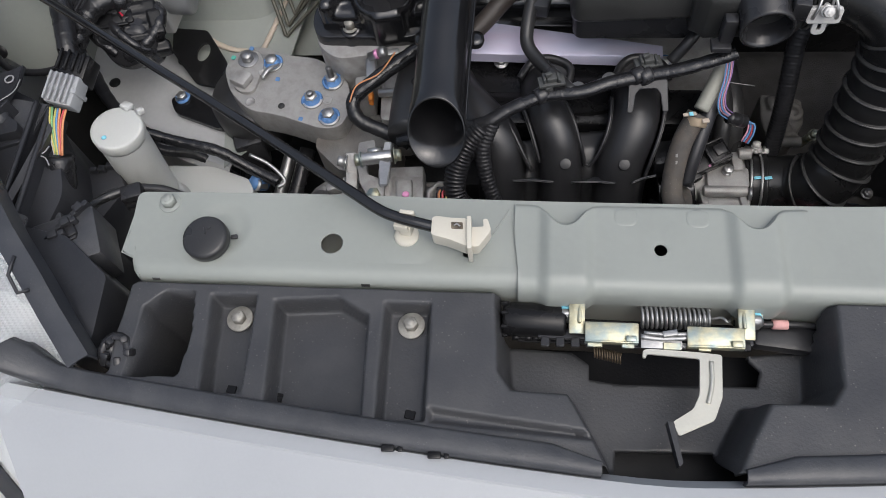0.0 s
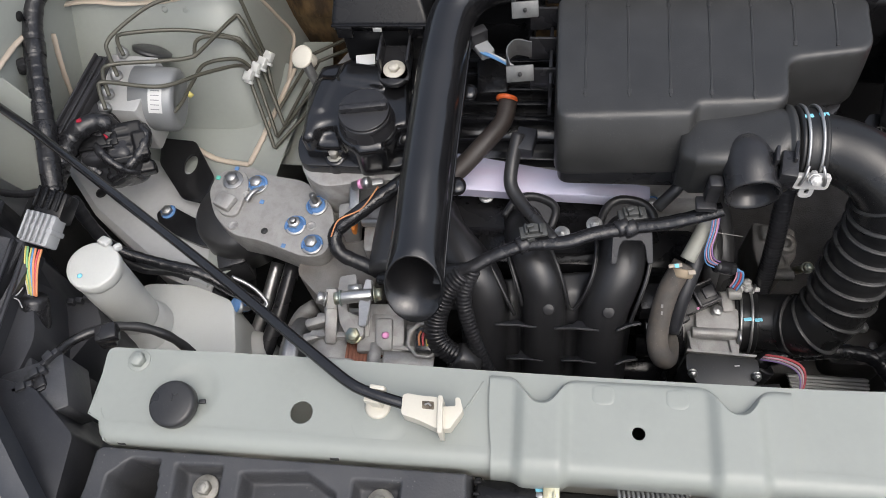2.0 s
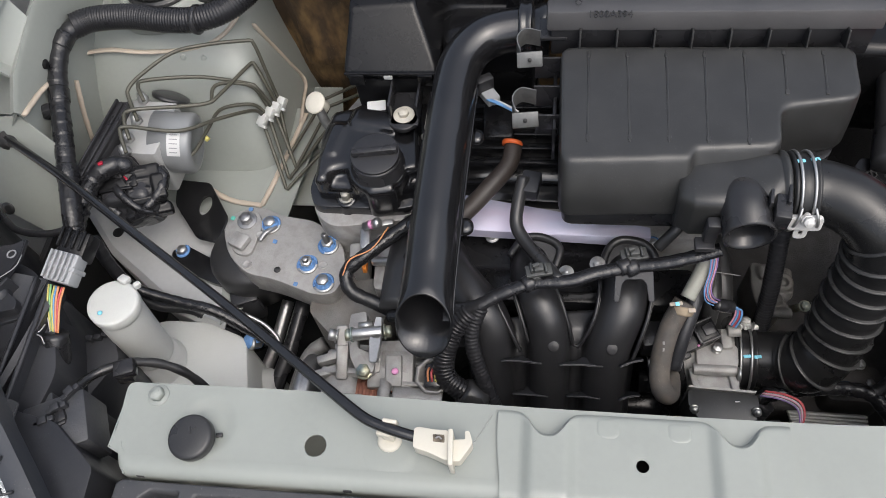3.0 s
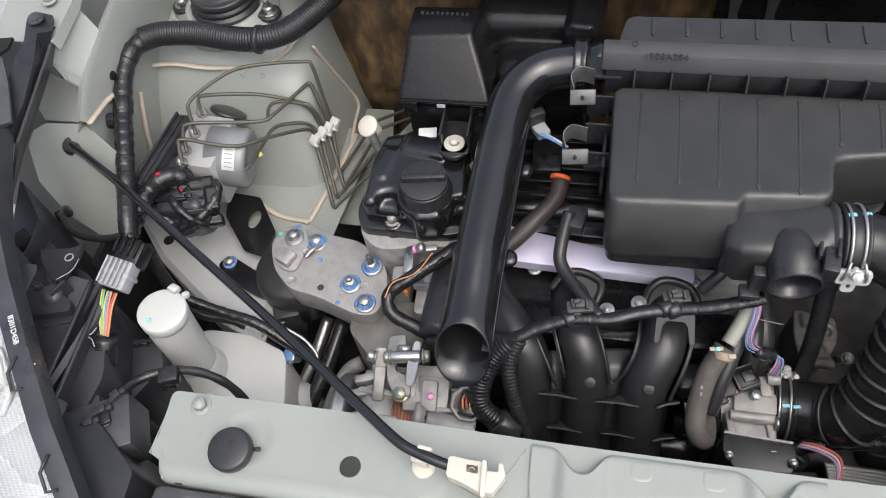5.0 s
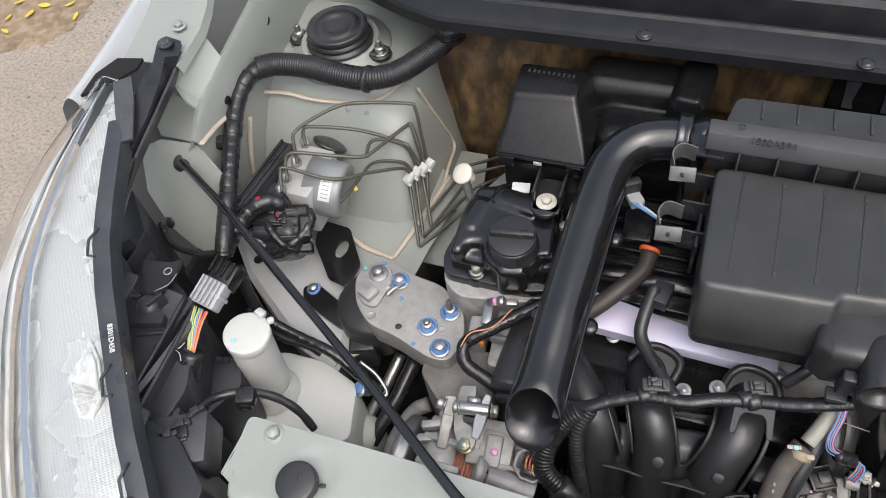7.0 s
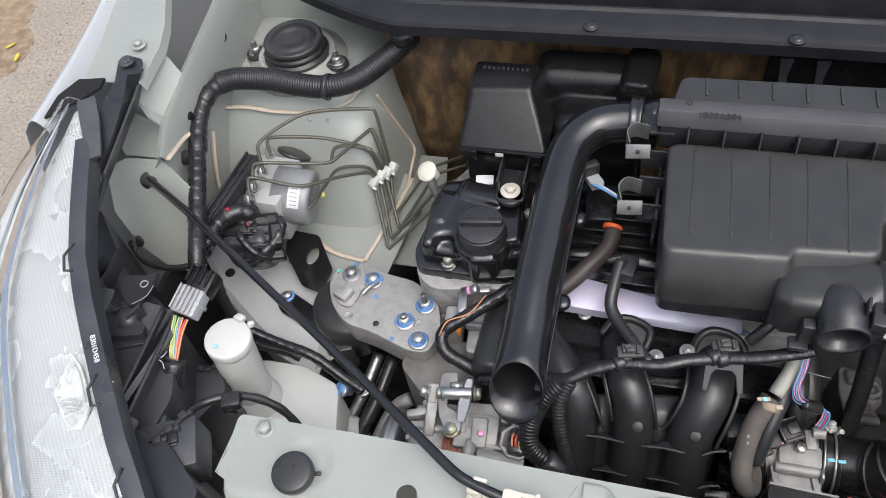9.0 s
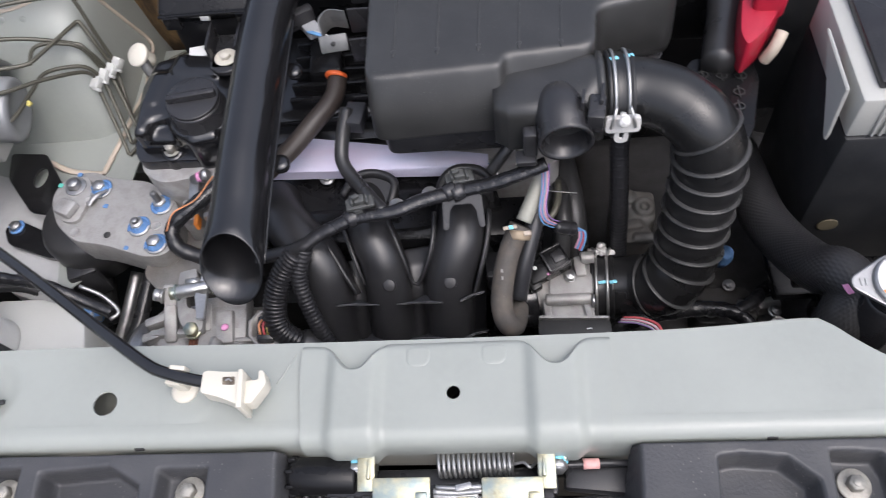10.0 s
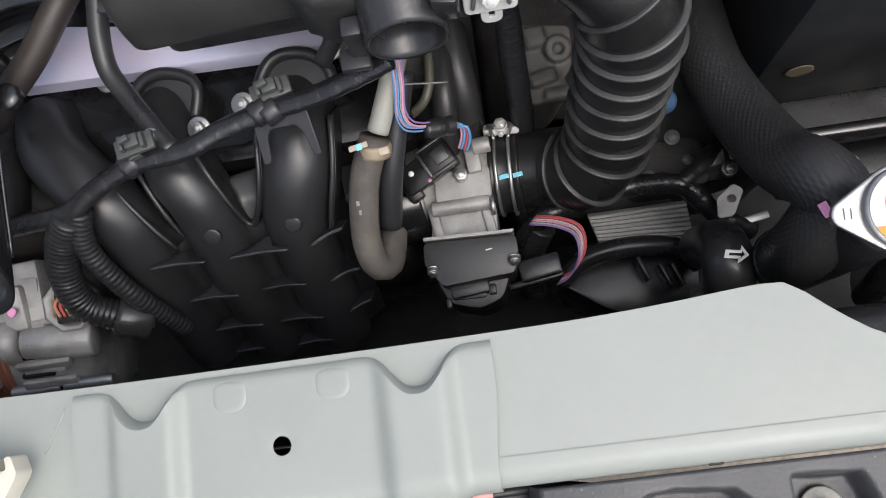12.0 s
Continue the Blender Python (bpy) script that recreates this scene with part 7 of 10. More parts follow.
hold = thing("battery_clamp", (0.45, 0.2, 0.75), "battery hold-down bar with a brassy hooked rod", "clamp")
t = B()
tube(t, [(0.470, 0.205, 0.838), (0.473, 0.198, 0.776), (0.471, 0.190, 0.703), (0.469, 0.180, 0.623)], 0.0026, 10, 0.01)
part("hook_rod", t, surface("brassy_rod", (0.30, 0.22, 0.10), 0.45, 0.7, vary=0.3), hold)
t = B()
box(t, (0.478, 0.232, 0.865), (0.05, 0.05, 0.006), (0, 0, -8), 0.002)
tube(t, [(0.45, 0.222, 0.872), (0.47, 0.215, 0.870), (0.50, 0.210, 0.868), (0.53, 0.210, 0.872)], 0.006, 10, 0.006)
part("clamp_bar", t, BLACK, hold)
t = B()
lathe(t, [(0.010, 0), (0.010, 0.003), (0.006, 0.004), (0.006, 0.010)], (0.497, 0.214, 0.873), seg=18)
part("nut", t, STEEL, hold)
t = B()
tube(t, [(0.452, 0.235, 0.872), (0.449, 0.226, 0.874), (0.447, 0.216, 0.868), (0.449, 0.209, 0.858)], 0.002, 8, 0.003)
part("string_tie", t, SEALANT, hold)
tray = thing("battery_tray", (0.46, 0.2, 0.6), "black battery tray with a rounded glossy front edge", "tray")
t = B()
box(t, (0.47, 0.26, 0.590), (0.30, 0.18, 0.014), bevel=0.003)
part("pan", t, BLACK_DEEP, tray)
t = B()
box(t, (0.47, 0.1655, 0.640), (0.29, 0.010, 0.022), bevel=0.003)
part("front_wall", t, BLACK_DEEP, tray)
t = B()
box(t, (0.44, 0.405, 0.73), (0.29, 0.008, 0.22), bevel=0.003)
part("rear_wall", t, SLEEVE_BLACK, tray)
t = B()
box(t, (0.497, 0.150, 0.60), (0.286, 0.03, 0.05), bevel=0.004)
part("support_beam", t, BLACK_DEEP, tray)
t = B()
tube(t, [(0.322, 0.1655, 0.653), (0.45, 0.1645, 0.654), (0.575, 0.163, 0.655)], 0.0058, 12, 0.02)
part("edge", t, GLOSSY, tray)
t = B()
slab(t, [(0.446, 0.150, 0.648), (0.481, 0.148, 0.660), (0.480, 0.131, 0.650), (0.453, 0.140, 0.640)], 0.002)
part("grey_bracket", t, BATTERY_WHITE, tray, "bare grey metal tab")
for x in (0.40, 0.45, 0.50):
    bolt(tray, (x, 0.148, 0.625), (0, -0.3, 1), 0.006, 0.003, 0.0045, ZINC)
term = thing("terminal_cover", (0.30, 0.34, 0.80), "bright red plastic battery terminal cover", "terminal cover")
t = B()
prism(t, rounded([(0.257, 0.311, 0.835)[:2], (0.266, 0.352, 0.835)[:2], (0.288, 0.419, 0.835)[:2], (0.328, 0.414, 0.835)[:2], (0.303, 0.348, 0.835)[:2], (0.282, 0.315, 0.835)[:2], (0.260, 0.293, 0.835)[:2]], 0.008), 0.800, 0.838, 0.004)
prism(t, rounded([(0.271, 0.335, 0.850)[:2], (0.286, 0.400, 0.850)[:2], (0.322, 0.396, 0.850)[:2], (0.299, 0.332, 0.850)[:2]], 0.006), 0.83, 0.852, 0.004)
part("cover", t, RED, term)
t = B()
tube(t, [(0.298, 0.320, 0.825), (0.291, 0.310, 0.815), (0.286, 0.311, 0.800)], 0.0055, 14, 0.006)
part("cable_boot", t, SEALANT, term, "cream cable end")
shield = thing("splash_shield", (0.25, 0.27, 0.74), "black plastic shield plate with raised marks beside the hose", "shield plate")
t = B()
plate(t, rounded([(0.218, 0.314, 0.790)[:2], (0.226, 0.327, 0.790)[:2], (0.280, 0.319, 0.790)[:2], (0.281, 0.298, 0.790)[:2], (0.266, 0.242, 0.790)[:2], (0.250, 0.212, 0.790)[:2], (0.216, 0.223, 0.790)[:2]], 0.006), (), 0.004, 0.001, pose(0, 0, 0.79))
part("plate", t, BLACK_DEEP, shield)
for px in ((0.232, 0.306, 0.791), (0.249, 0.304, 0.791), (0.266, 0.302, 0.791), (0.261, 0.283, 0.791), (0.258, 0.266, 0.791)):
    t = B()
    plate(t, circle_pts(px, 0.0055, 18, 0.8), [circle_pts(px, 0.0042, 18, 0.75)], 0.001, 0, pose(0, 0, 0.7915))
    box(t, (px[0], px[1], 0.7912), (0.0012, 0.014, 0.001), bevel=0)
    part("raised_mark", t, BOX_PLASTIC, shield)
t = B()
tube(t, [(0.245, 0.308, 0.800), (0.250, 0.331, 0.800), (0.260, 0.369, 0.800), (0.275, 0.439, 0.800)], 0.016, 18, 0.008)
solo("breather_pipe", t, RUBBER, "short black rubber breather pipe near the battery", "hose")

# ---- transmission below the hoses ----
gearbox = thing("gearbox", (0.27, 0.3, 0.35), "grimy cast gearbox casing with blue-capped bolts", "gearbox")
t = B()
box(t, (0.27, 0.33, 0.40), (0.28, 0.30, 0.20), bevel=0.03, seg=3)
box(t, (0.22, 0.22, 0.42), (0.16, 0.12, 0.16), bevel=0.02, seg=3)
part("casing", t, CASING, gearbox)
t = B()
prism(t, rounded([(0.166, 0.320), (0.214, 0.312), (0.212, 0.276), (0.200, 0.262), (0.186, 0.246), (0.170, 0.244), (0.164, 0.285)], 0.006), 0.52, 0.592, 0.005, 3)
lathe(t, [(0.013, -0.03), (0.012, 0.004), (0.010, 0.006), (0.005, 0.006), (0.0045, 0.0)], (0.200, 0.290, 0.594), (0.1, -0.25, 1), 22)
box(t, (0.184, 0.266, 0.592), (0.024, 0.014, 0.016), (0, 0, 10), 0.004)
box(t, (0.196, 0.262, 0.588), (0.014, 0.030, 0.012), (0, 0, 25), 0.004)
cyl(t, (0.184, 0.252, 0.590), (0.206, 0.250, 0.592), 0.0065, seg=14, bevel=0.001)
box(t, (0.182, 0.304, 0.592), (0.020, 0.020, 0.014), (0, 0, 5), 0.004)
part("lug", fuse(t, 0.0016, 3), ALU_DARK, gearbox, "stained cast aluminium lug", angle=60)
for p, c in (((0.286, 0.236, 0.575), 0.0085), ((0.314, 0.233, 0.485), 0.007)):
    t = B()
    lathe(t, [(c * 1.3, -0.03), (c * 1.3, -0.012), (c, -0.010), (c, 0.0), (c * 0.8, 0.003)], p, (0, -0.3, 1), 20)
    part("blue_plug", t, BLUE, gearbox, "blue capped plug")
t = B()
for k in range(3):
    cyl(t, (0.317, 0.192, 0.500), (0.348, 0.192, 0.500), 0.014, seg=14)
part("shift_shaft", t, ALU, gearbox)
t = B()
box(t, (0.330, 0.153, 0.520), (0.024, 0.018, 0.02), (0, 0, 12), 0.004)
box(t, (0.331, 0.190, 0.530), (0.030, 0.016, 0.02), (0, 10, 12), 0.005)
part("cast_boss", t, ALU, gearbox)
t = B()
box(t, (0.341, 0.128, 0.550), (0.032, 0.007, 0.003), (0, 0, 10), 0.001)
part("strap", t, ZINC, gearbox)
t = B()
plate(t, rounded([(0.309, 0.128), (0.321, 0.128), (0.332, 0.148), (0.325, 0.154), (0.311, 0.144)], 0.003), [circle_pts((0.322, 0.142), 0.004, 14)], 0.003, 0.0006, pose(0, 0, 0.548, 0, -6, 0))
part("cast_tab", t, ALU, gearbox, "bare aluminium tab")
for px in ((0.303, 0.193, 0.530), (0.265, 0.178, 0.545), (0.334, 0.176, 0.545), (0.292, 0.213, 0.540), (0.211, 0.179, 0.550)):
    bolt(gearbox, px, (0, -0.2, 1), 0.009, 0.005, 0.007, STEEL)
for k, c in enumerate(("yellow", "green", "white")):
    t = B()
    tube(t, [Vector((0.319, 0.190, 0.562)) + Vector((0.002 * k, 0, 0)), Vector((0.327, 0.196, 0.558)) + Vector((0.0015 * k, 0.0, 0.002)), Vector((0.335, 0.208, 0.545)) + Vector((0.001 * k, 0, 0))], 0.0009, 6, 0.003)
    part("sensor_wire", t, WIRES[c], gearbox)
t = B()
prism(t, rounded([(0.248, 0.213, 0.535)[:2], (0.316, 0.213, 0.535)[:2], (0.321, 0.168, 0.535)[:2], (0.250, 0.168, 0.535)[:2]], 0.012), 0.48, 0.535, 0.006, 3)
part("top_cover", t, CASING, gearbox)
cooler = thing("oil_cooler", (0.255, 0.135, 0.45), "finned bare aluminium oil cooler", "oil cooler")
C0, C1, C2, C3 = (Vector(q) for q in ((0.210, 0.158, 0.515), (0.299, 0.157, 0.515), (0.304, 0.115, 0.515), (0.220, 0.127, 0.515)))
for k in range(11):
    t = B()
    a, b = C0.lerp(C3, k / 10), C1.lerp(C2, k / 10)
    m = basis_at((a + b) / 2 - Vector((0, 0, 0.0015 * k)), b - a, (0, -0.5, 0.86))
    box(t, (0, 0, 0), ((b - a).length, 0.0032, 0.010), m=m, bevel=0.0008, seg=1)
    part("fin_plate", t, COOLER_ALU, cooler)
t = B()
prism(t, rounded([(0.222, 0.148), (0.295, 0.148), (0.295, 0.105), (0.225, 0.105)], 0.006), 0.44, 0.507, 0.001, 1)
part("core", t, CASING, cooler)

# ---- engine mount ----
mount = thing("engine_mount", (-0.40, 0.27, 0.60), "cast aluminium engine mount bracket with blue-marked bolts", "engine mount")
t = B()
prism(t, rounded([(-0.479, 0.298, 0.663)[:2], (-0.471, 0.324, 0.663)[:2], (-0.439, 0.335, 0.663)[:2], (-0.407, 0.321, 0.663)[:2], (-0.363, 0.315, 0.663)[:2], (-0.324, 0.283, 0.663)[:2], (-0.314, 0.245, 0.663)[:2], (-0.323, 0.215, 0.663)[:2], (-0.347, 0.213, 0.663)[:2], (-0.401, 0.232, 0.663)[:2], (-0.437, 0.238, 0.663)[:2], (-0.464, 0.263, 0.663)[:2]], 0.014), 0.625, 0.664, 0.006, 3)
prism(t, rounded([(-0.471, 0.297, 0.668)[:2], (-0.464, 0.319, 0.668)[:2], (-0.439, 0.327, 0.668)[:2], (-0.427, 0.304, 0.668)[:2], (-0.434, 0.259, 0.668)[:2], (-0.457, 0.263, 0.668)[:2]], 0.012), 0.655, 0.6685, 0.003, 2)
part("bracket", t, MOUNT_ALU, mount, "sand-cast aluminium arm")
for p, pt, st, mt in (((-0.362, 0.252, 0.665), BLUE, 0.006, ALU_CLEAN), ((-0.338, 0.228, 0.665), BLUE, 0.0, ZINC), ((-0.341, 0.279, 0.665), BLUE, 0.016, ZINC), ((-0.449, 0.309, 0.6685), None, 0.0, STEEL), ((-0.419, 0.306, 0.665), BLUE, 0.0, ZINC)):
    bolt(mount, p, (0, 0, 1), 0.0135, 0.009, 0.0125, mt, pt, st)
    if pt:
        t = B()
        lathe(t, [(0.0100, 0.0012), (0.0098, 0.0026), (0.0081, 0.0030), (0.0081, 0.0072), (0.0070, 0.0078)], p, seg=24, caps=(False, False))
        part("paint_band", t, BLUE, mount, "blue paint band")
t = B()
box(t, (-0.450, 0.277, 0.673), (0.022, 0.020, 0.010), (0, 0, -25), 0.003)
part("cast_lug", t, ALU, mount)
t = B()
lathe(t, [(0.004, 0), (0.004, 0.0008), (0.001, 0.001)], (-0.398, 0.244, 0.664), seg=14)
part("dowel_hole", t, DARK, mount)
for px, mt, nm in (((-0.468, 0.312, 0.6690), surface("teal_paint_mark", (0.10, 0.42, 0.34), 0.6, vary=0.2), "teal_mark"), ((-0.448, 0.326, 0.6690), BLUE, "blue_mark"), ((-0.409, 0.283, 0.6645), BLUE, "blue_mark"), ((-0.372, 0.226, 0.6640), BLUE, "blue_mark")):
    t = B()
    prism(t, rounded([(px[0] - 0.003, px[1] - 0.002), (px[0] + 0.002, px[1] - 0.003), (px[0] + 0.003, px[1] + 0.002), (px[0] - 0.002, px[1] + 0.003)], 0.001), px[2] - 0.001, px[2] + 0.0004, 0, 1)
    part(nm, t, mt, mount)
for px, r in (((-0.437, 0.250, 0.664), 0.0058), ((-0.344, 0.253, 0.664), 0.0055), ((-0.428, 0.290, 0.6685), 0.0045)):
    t = B()
    lathe(t, [(r + 0.001, -0.001), (r, 0.0008), (r - 0.001, 0.0010), (r - 0.0018, 0.0002), (0.001, 0.0002)], px, seg=20)
    part("cast_boss", t, ALU, mount)
t = B()
tube(t, [(-0.427, 0.281, 0.669), (-0.421, 0.290, 0.672), (-0.416, 0.296, 0.671), (-0.411, 0.303, 0.667)], 0.0028, 8, 0.002, flat=0.6)
part("clip_spring", t, STEEL, mount)
t = B()
lathe(t, [(0.052, -0.06), (0.052, -0.01), (0.046, 0.0), (0.02, 0.002)], (-0.452, 0.285, 0.640), seg=28)
part("rubber_mount", t, RUBBER, mount)
arm = thing("mount_stay", (-0.53, 0.28, 0.60), "black painted steel mount stay bolted to the rail", "bracket")
t = B()
prism(t, rounded([(-0.570, 0.296, 0.609)[:2], (-0.551, 0.306, 0.609)[:2], (-0.488, 0.276, 0.609)[:2], (-0.476, 0.248, 0.609)[:2], (-0.497, 0.250, 0.609)[:2], (-0.558, 0.273, 0.609)[:2]], 0.008), 0.602, 0.610, 0.0015, 1)
part("plate", t, GLOSSY, arm)
bolt(arm, (-0.553, 0.296, 0.610), (0, 0, 1), 0.012, 0.006, 0.0095, ZINC, BLUE)
t = B()
cyl(t, (-0.485, 0.264, 0.600), (-0.476, 0.254, 0.630), 0.013, seg=18, bevel=0.002)
box(t, (-0.461, 0.248, 0.585), (0.035, 0.05, 0.05), (0, 0, 20), 0.004)
part("bush", t, BLACK, arm)
# dark hoses and tubes below the mount
for pts, r, mt, lab in (([(-0.473, 0.276, 0.560), (-0.469, 0.243, 0.540), (-0.475, 0.217, 0.500)], 0.020, RUBBER, "black rubber hose below the engine mount"),
                        ([(-0.394, 0.253, 0.560), (-0.407, 0.192, 0.540), (-0.423, 0.139, 0.520)], 0.010, BLACK, "black coolant tube beside the washer bottle"),
                        ([(-0.419, 0.260, 0.550), (-0.431, 0.206, 0.530), (-0.445, 0.169, 0.510)], 0.008, STEEL, "dull metal coolant tube beside the washer bottle"),
                        ([(-0.355, 0.197, 0.560), (-0.375, 0.184, 0.550), (-0.394, 0.147, 0.520), (-0.394, 0.115, 0.500)], 0.010, ALU, "bent aluminium air-conditioning pipe")):
    t = B()
    tube(t, pts, r, 14, 0.008)
    solo("coolant_hose", t, mt, lab, "hose")

# ---- alternator ----
alt = thing("alternator", (-0.25, 0.11, 0.55), "cast aluminium alternator with copper windings showing", "alternator")
AC = Vector((-0.25, 0.105, 0.605))
t = B()
lathe(t, [(0.030, 0), (0.056, 0.006), (0.062, 0.016), (0.062, 0.045)], AC + Vector((-0.075, 0, 0)), (1, 0, 0), 40)
part("drive_housing", t, ALU, alt)
for k in range(14):
    a = 2 * math.pi * k / 14
    t = B()
    box(t, AC + Vector((-0.045, 0.062 * math.cos(a), 0.062 * math.sin(a))), (0.05, 0.012, 0.008), (math.degrees(a), 0, 0), 0.002)
    part("fin", t, ALU, alt)
t = B()
tube(t, [AC + Vector((-0.032, 0, 0)), AC + Vector((-0.005, 0, 0))], 0.0595, 40, 0.0012, corrugated(0.004, 0.03))
part("windings", t, COPPER, alt)
t = B()
lathe(t, [(0.062, 0.0), (0.0625, 0.010), (0.060, 0.040), (0.050, 0.052), (0.02, 0.054)], AC + Vector((-0.006, 0, 0)), (1, 0, 0), 40)
box(t, AC + Vector((0.012, 0.018, 0.060)), (0.036, 0.045, 0.02), (12, 0, 0), 0.004)
part("rear_housing", t, ALU, alt)
for k in range(18):
    a = 2 * math.pi * k / 18
    t = B()
    box(t, AC + Vector((0.022, 0.0615 * math.cos(a), 0.0615 * math.sin(a))), (0.034, 0.006, 0.007), (math.degrees(a), 0, 0), 0.002)
    part("fin", t, ALU, alt)
for a in (100, 85, 71, 57, 43, 30):
    q = radians(a)
    t = B()
    box(t, AC + Vector((0.016, 0.0622 * -math.cos(q), 0.0622 * math.sin(q))), (0.026, 0.0065, 0.004), (a - 90, 0, 0), 0.0012)
    part("cooling_slot", t, BLACK_DEEP, alt)
    t = B()
    box(t, AC + Vector((0.015, 0.0632 * -math.cos(q), 0.0632 * math.sin(q))), (0.012, 0.003, 0.003), (a - 90, 0, 0), 0.001)
    part("winding_end", t, COPPER, alt)
    q = radians(a - 7)
    t = B()
    box(t, AC + Vector((0.024, 0.0645 * -math.cos(q), 0.0645 * math.sin(q))), (0.044, 0.0052, 0.008), (a - 97, 0, 0), 0.0018)
    part("rear_rib", t, ALU, alt)
t = B()
cyl(t, AC + Vector((0.010, -0.010, 0.060)), AC + Vector((0.062, -0.012, 0.050)), 0.013, 0.015, 20, 0.002)
lathe(t, [(0.017, 0), (0.018, 0.004), (0.016, 0.012)], AC + Vector((-0.004, -0.008, 0.061)), (0.98, 0, -0.2), 20)
part("through_boss", t, ALU, alt)
for px in ((-0.262, 0.060, 0.648), (-0.218, 0.060, 0.650)):
    t = B()
    cyl(t, px, Vector(px) + Vector((0.040, 0, 0)), 0.0045, seg=12, bevel=0.001)
    part("through_bolt", t, STEEL, alt)
t = B()
plug_c = Vector((-0.196, 0.116, 0.678))
lathe(t, [(0.020, -0.02), (0.020, 0.0), (0.017, 0.001), (0.016, -0.008)], plug_c, (0.1, -0.25, 0.97), 8)
part("plug_shroud", t, ALU, alt)
t = B()
box(t, plug_c + Vector((0, 0, -0.001)), (0.018, 0.026, 0.010), (10, 0, 0), 0.003)
part("plug", t, BLACK, alt)
for k in range(3):
    t = B()
    tube(t, [plug_c + Vector((-0.004 + 0.004 * k, -0.008, 0.004)), plug_c + Vector((-0.005 + 0.004 * k, 0.0, 0.009)), plug_c + Vector((-0.004 + 0.004 * k, 0.008, 0.004))], 0.0012, 6, 0.003)
    part("plug_wire", t, WIRES[("orange", "red", "yellow")[k]], alt)
t = B()
box(t, (-0.244, 0.130, 0.664), (0.050, 0.052, 0.024), (8, 0, 4), 0.003)
box(t, (-0.239, 0.121, 0.672), (0.018, 0.034, 0.018), (14, 0, 4), 0.003)
box(t, (-0.260, 0.133, 0.670), (0.010, 0.030, 0.016), (8, 0, 4), 0.002)
box(t, (-0.275, 0.111, 0.650), (0.10, 0.012, 0.02), (0, 0, 2), 0.004)
part("regulator_cover", t, ALU, alt)
t = B()
lathe(t, [(0.004, 0), (0.003, 0.0008)], (-0.236, 0.116, 0.685), seg=10)
part("pink_mark", t, PINK, alt)
# adjuster bracket
t = B()
pts = [(-0.300, 0.162, 0.685), (-0.298, 0.142, 0.678), (-0.297, 0.114, 0.668)]
for p, q in zip(pts, pts[1:]):
    p, q = Vector(p), Vector(q)
    box(t, (0, 0, 0), ((q - p).length + 0.008, 0.013, 0.012), m=basis_at((p + q) / 2, q - p, (0.2, -0.4, 0.9)), bevel=0.003)
prism(t, rounded([(-0.294, 0.181, 0.690)[:2], (-0.277, 0.185, 0.690)[:2], (-0.274, 0.170, 0.690)[:2], (-0.284, 0.162, 0.690)[:2], (-0.280, 0.141, 0.690)[:2], (-0.261, 0.134, 0.690)[:2], (-0.259, 0.115, 0.690)[:2], (-0.274, 0.110, 0.690)[:2], (-0.286, 0.128, 0.690)[:2], (-0.294, 0.156, 0.690)[:2]], 0.003), 0.672, 0.684, 0.0015, 2)
for z, px in ((0.668, (-0.314, 0.133, 0.668)), (0.664, (-0.315, 0.118, 0.664))):
    box(t, px, (0.026, 0.010, 0.014), (0, 0, 20), 0.003)
part("adjuster", t, ALU, alt)
t = B()
cyl(t, (-0.284, 0.149, 0.700), (-0.252, 0.154, 0.700), 0.0068, seg=18, bevel=0.001)
cyl(t, (-0.280, 0.162, 0.694), (-0.265, 0.164, 0.694), 0.0045, seg=14)
part("pivot_pin", t, ALU_CLEAN, alt)
t = B()
hexagon(t, (-0.284, 0.149, 0.700), (-1, -0.15, 0), 0.0125, 0.006, 0.0085)
part("pivot_nut", t, GOLD_ZINC, alt, "yellow zinc-plated nut")
t = B()
hexagon(t, (-0.250, 0.1543, 0.700), (1, 0.15, 0), 0.0125, 0.006, 0.0085)
part("pivot_nut", t, GOLD_ZINC, alt, "yellow zinc-plated nut")
t = B()
slab(t, [(-0.262, 0.172, 0.700), (-0.254, 0.170, 0.702), (-0.252, 0.140, 0.704), (-0.255, 0.122, 0.694), (-0.264, 0.122, 0.692), (-0.264, 0.142, 0.702)], 0.004, 0.001)
part("slotted_strap", t, ZINC, alt, "plated slotted strap")
bolt(alt, (-0.303, 0.151, 0.690), (-1, 0.1, 0.3), 0.012, 0.008, 0.008, ZINC)
bolt(alt, (-0.270, 0.116, 0.680), (0, -0.2, 1), 0.013, 0.008, 0.009, GOLD_ZINC)
bolt(alt, (-0.309, 0.109, 0.655), (-1, 0, 0.4), 0.010, 0.006, 0.007, ZINC)
t = B()
lathe(t, [(0.05, 0), (0.058, 0.006), (0.058, 0.012), (0.054, 0.014), (0.058, 0.018), (0.05, 0.022)], AC + Vector((-0.108, 0, -0.01)), (1, 0, 0), 32)
part("pulley", t, STEEL, alt)

# ---- washer bottle ----
washer = thing("washer_bottle", (-0.53, 0.17, 0.4), "translucent white washer fluid bottle with a tall filler neck", "washer bottle")
t = B()
prism(t, rounded([(-0.603, 0.148, 0.598)[:2], (-0.589, 0.184, 0.598)[:2], (-0.554, 0.201, 0.598)[:2], (-0.497, 0.201, 0.598)[:2], (-0.443, 0.182, 0.598)[:2], (-0.425, 0.113, 0.598)[:2], (-0.492, 0.060, 0.598)[:2], (-0.582, 0.065, 0.598)[:2]], 0.010), 0.36, 0.600, 0.008, 3, grow=0.03)
part("tank", t, MILK, washer)
t = B()
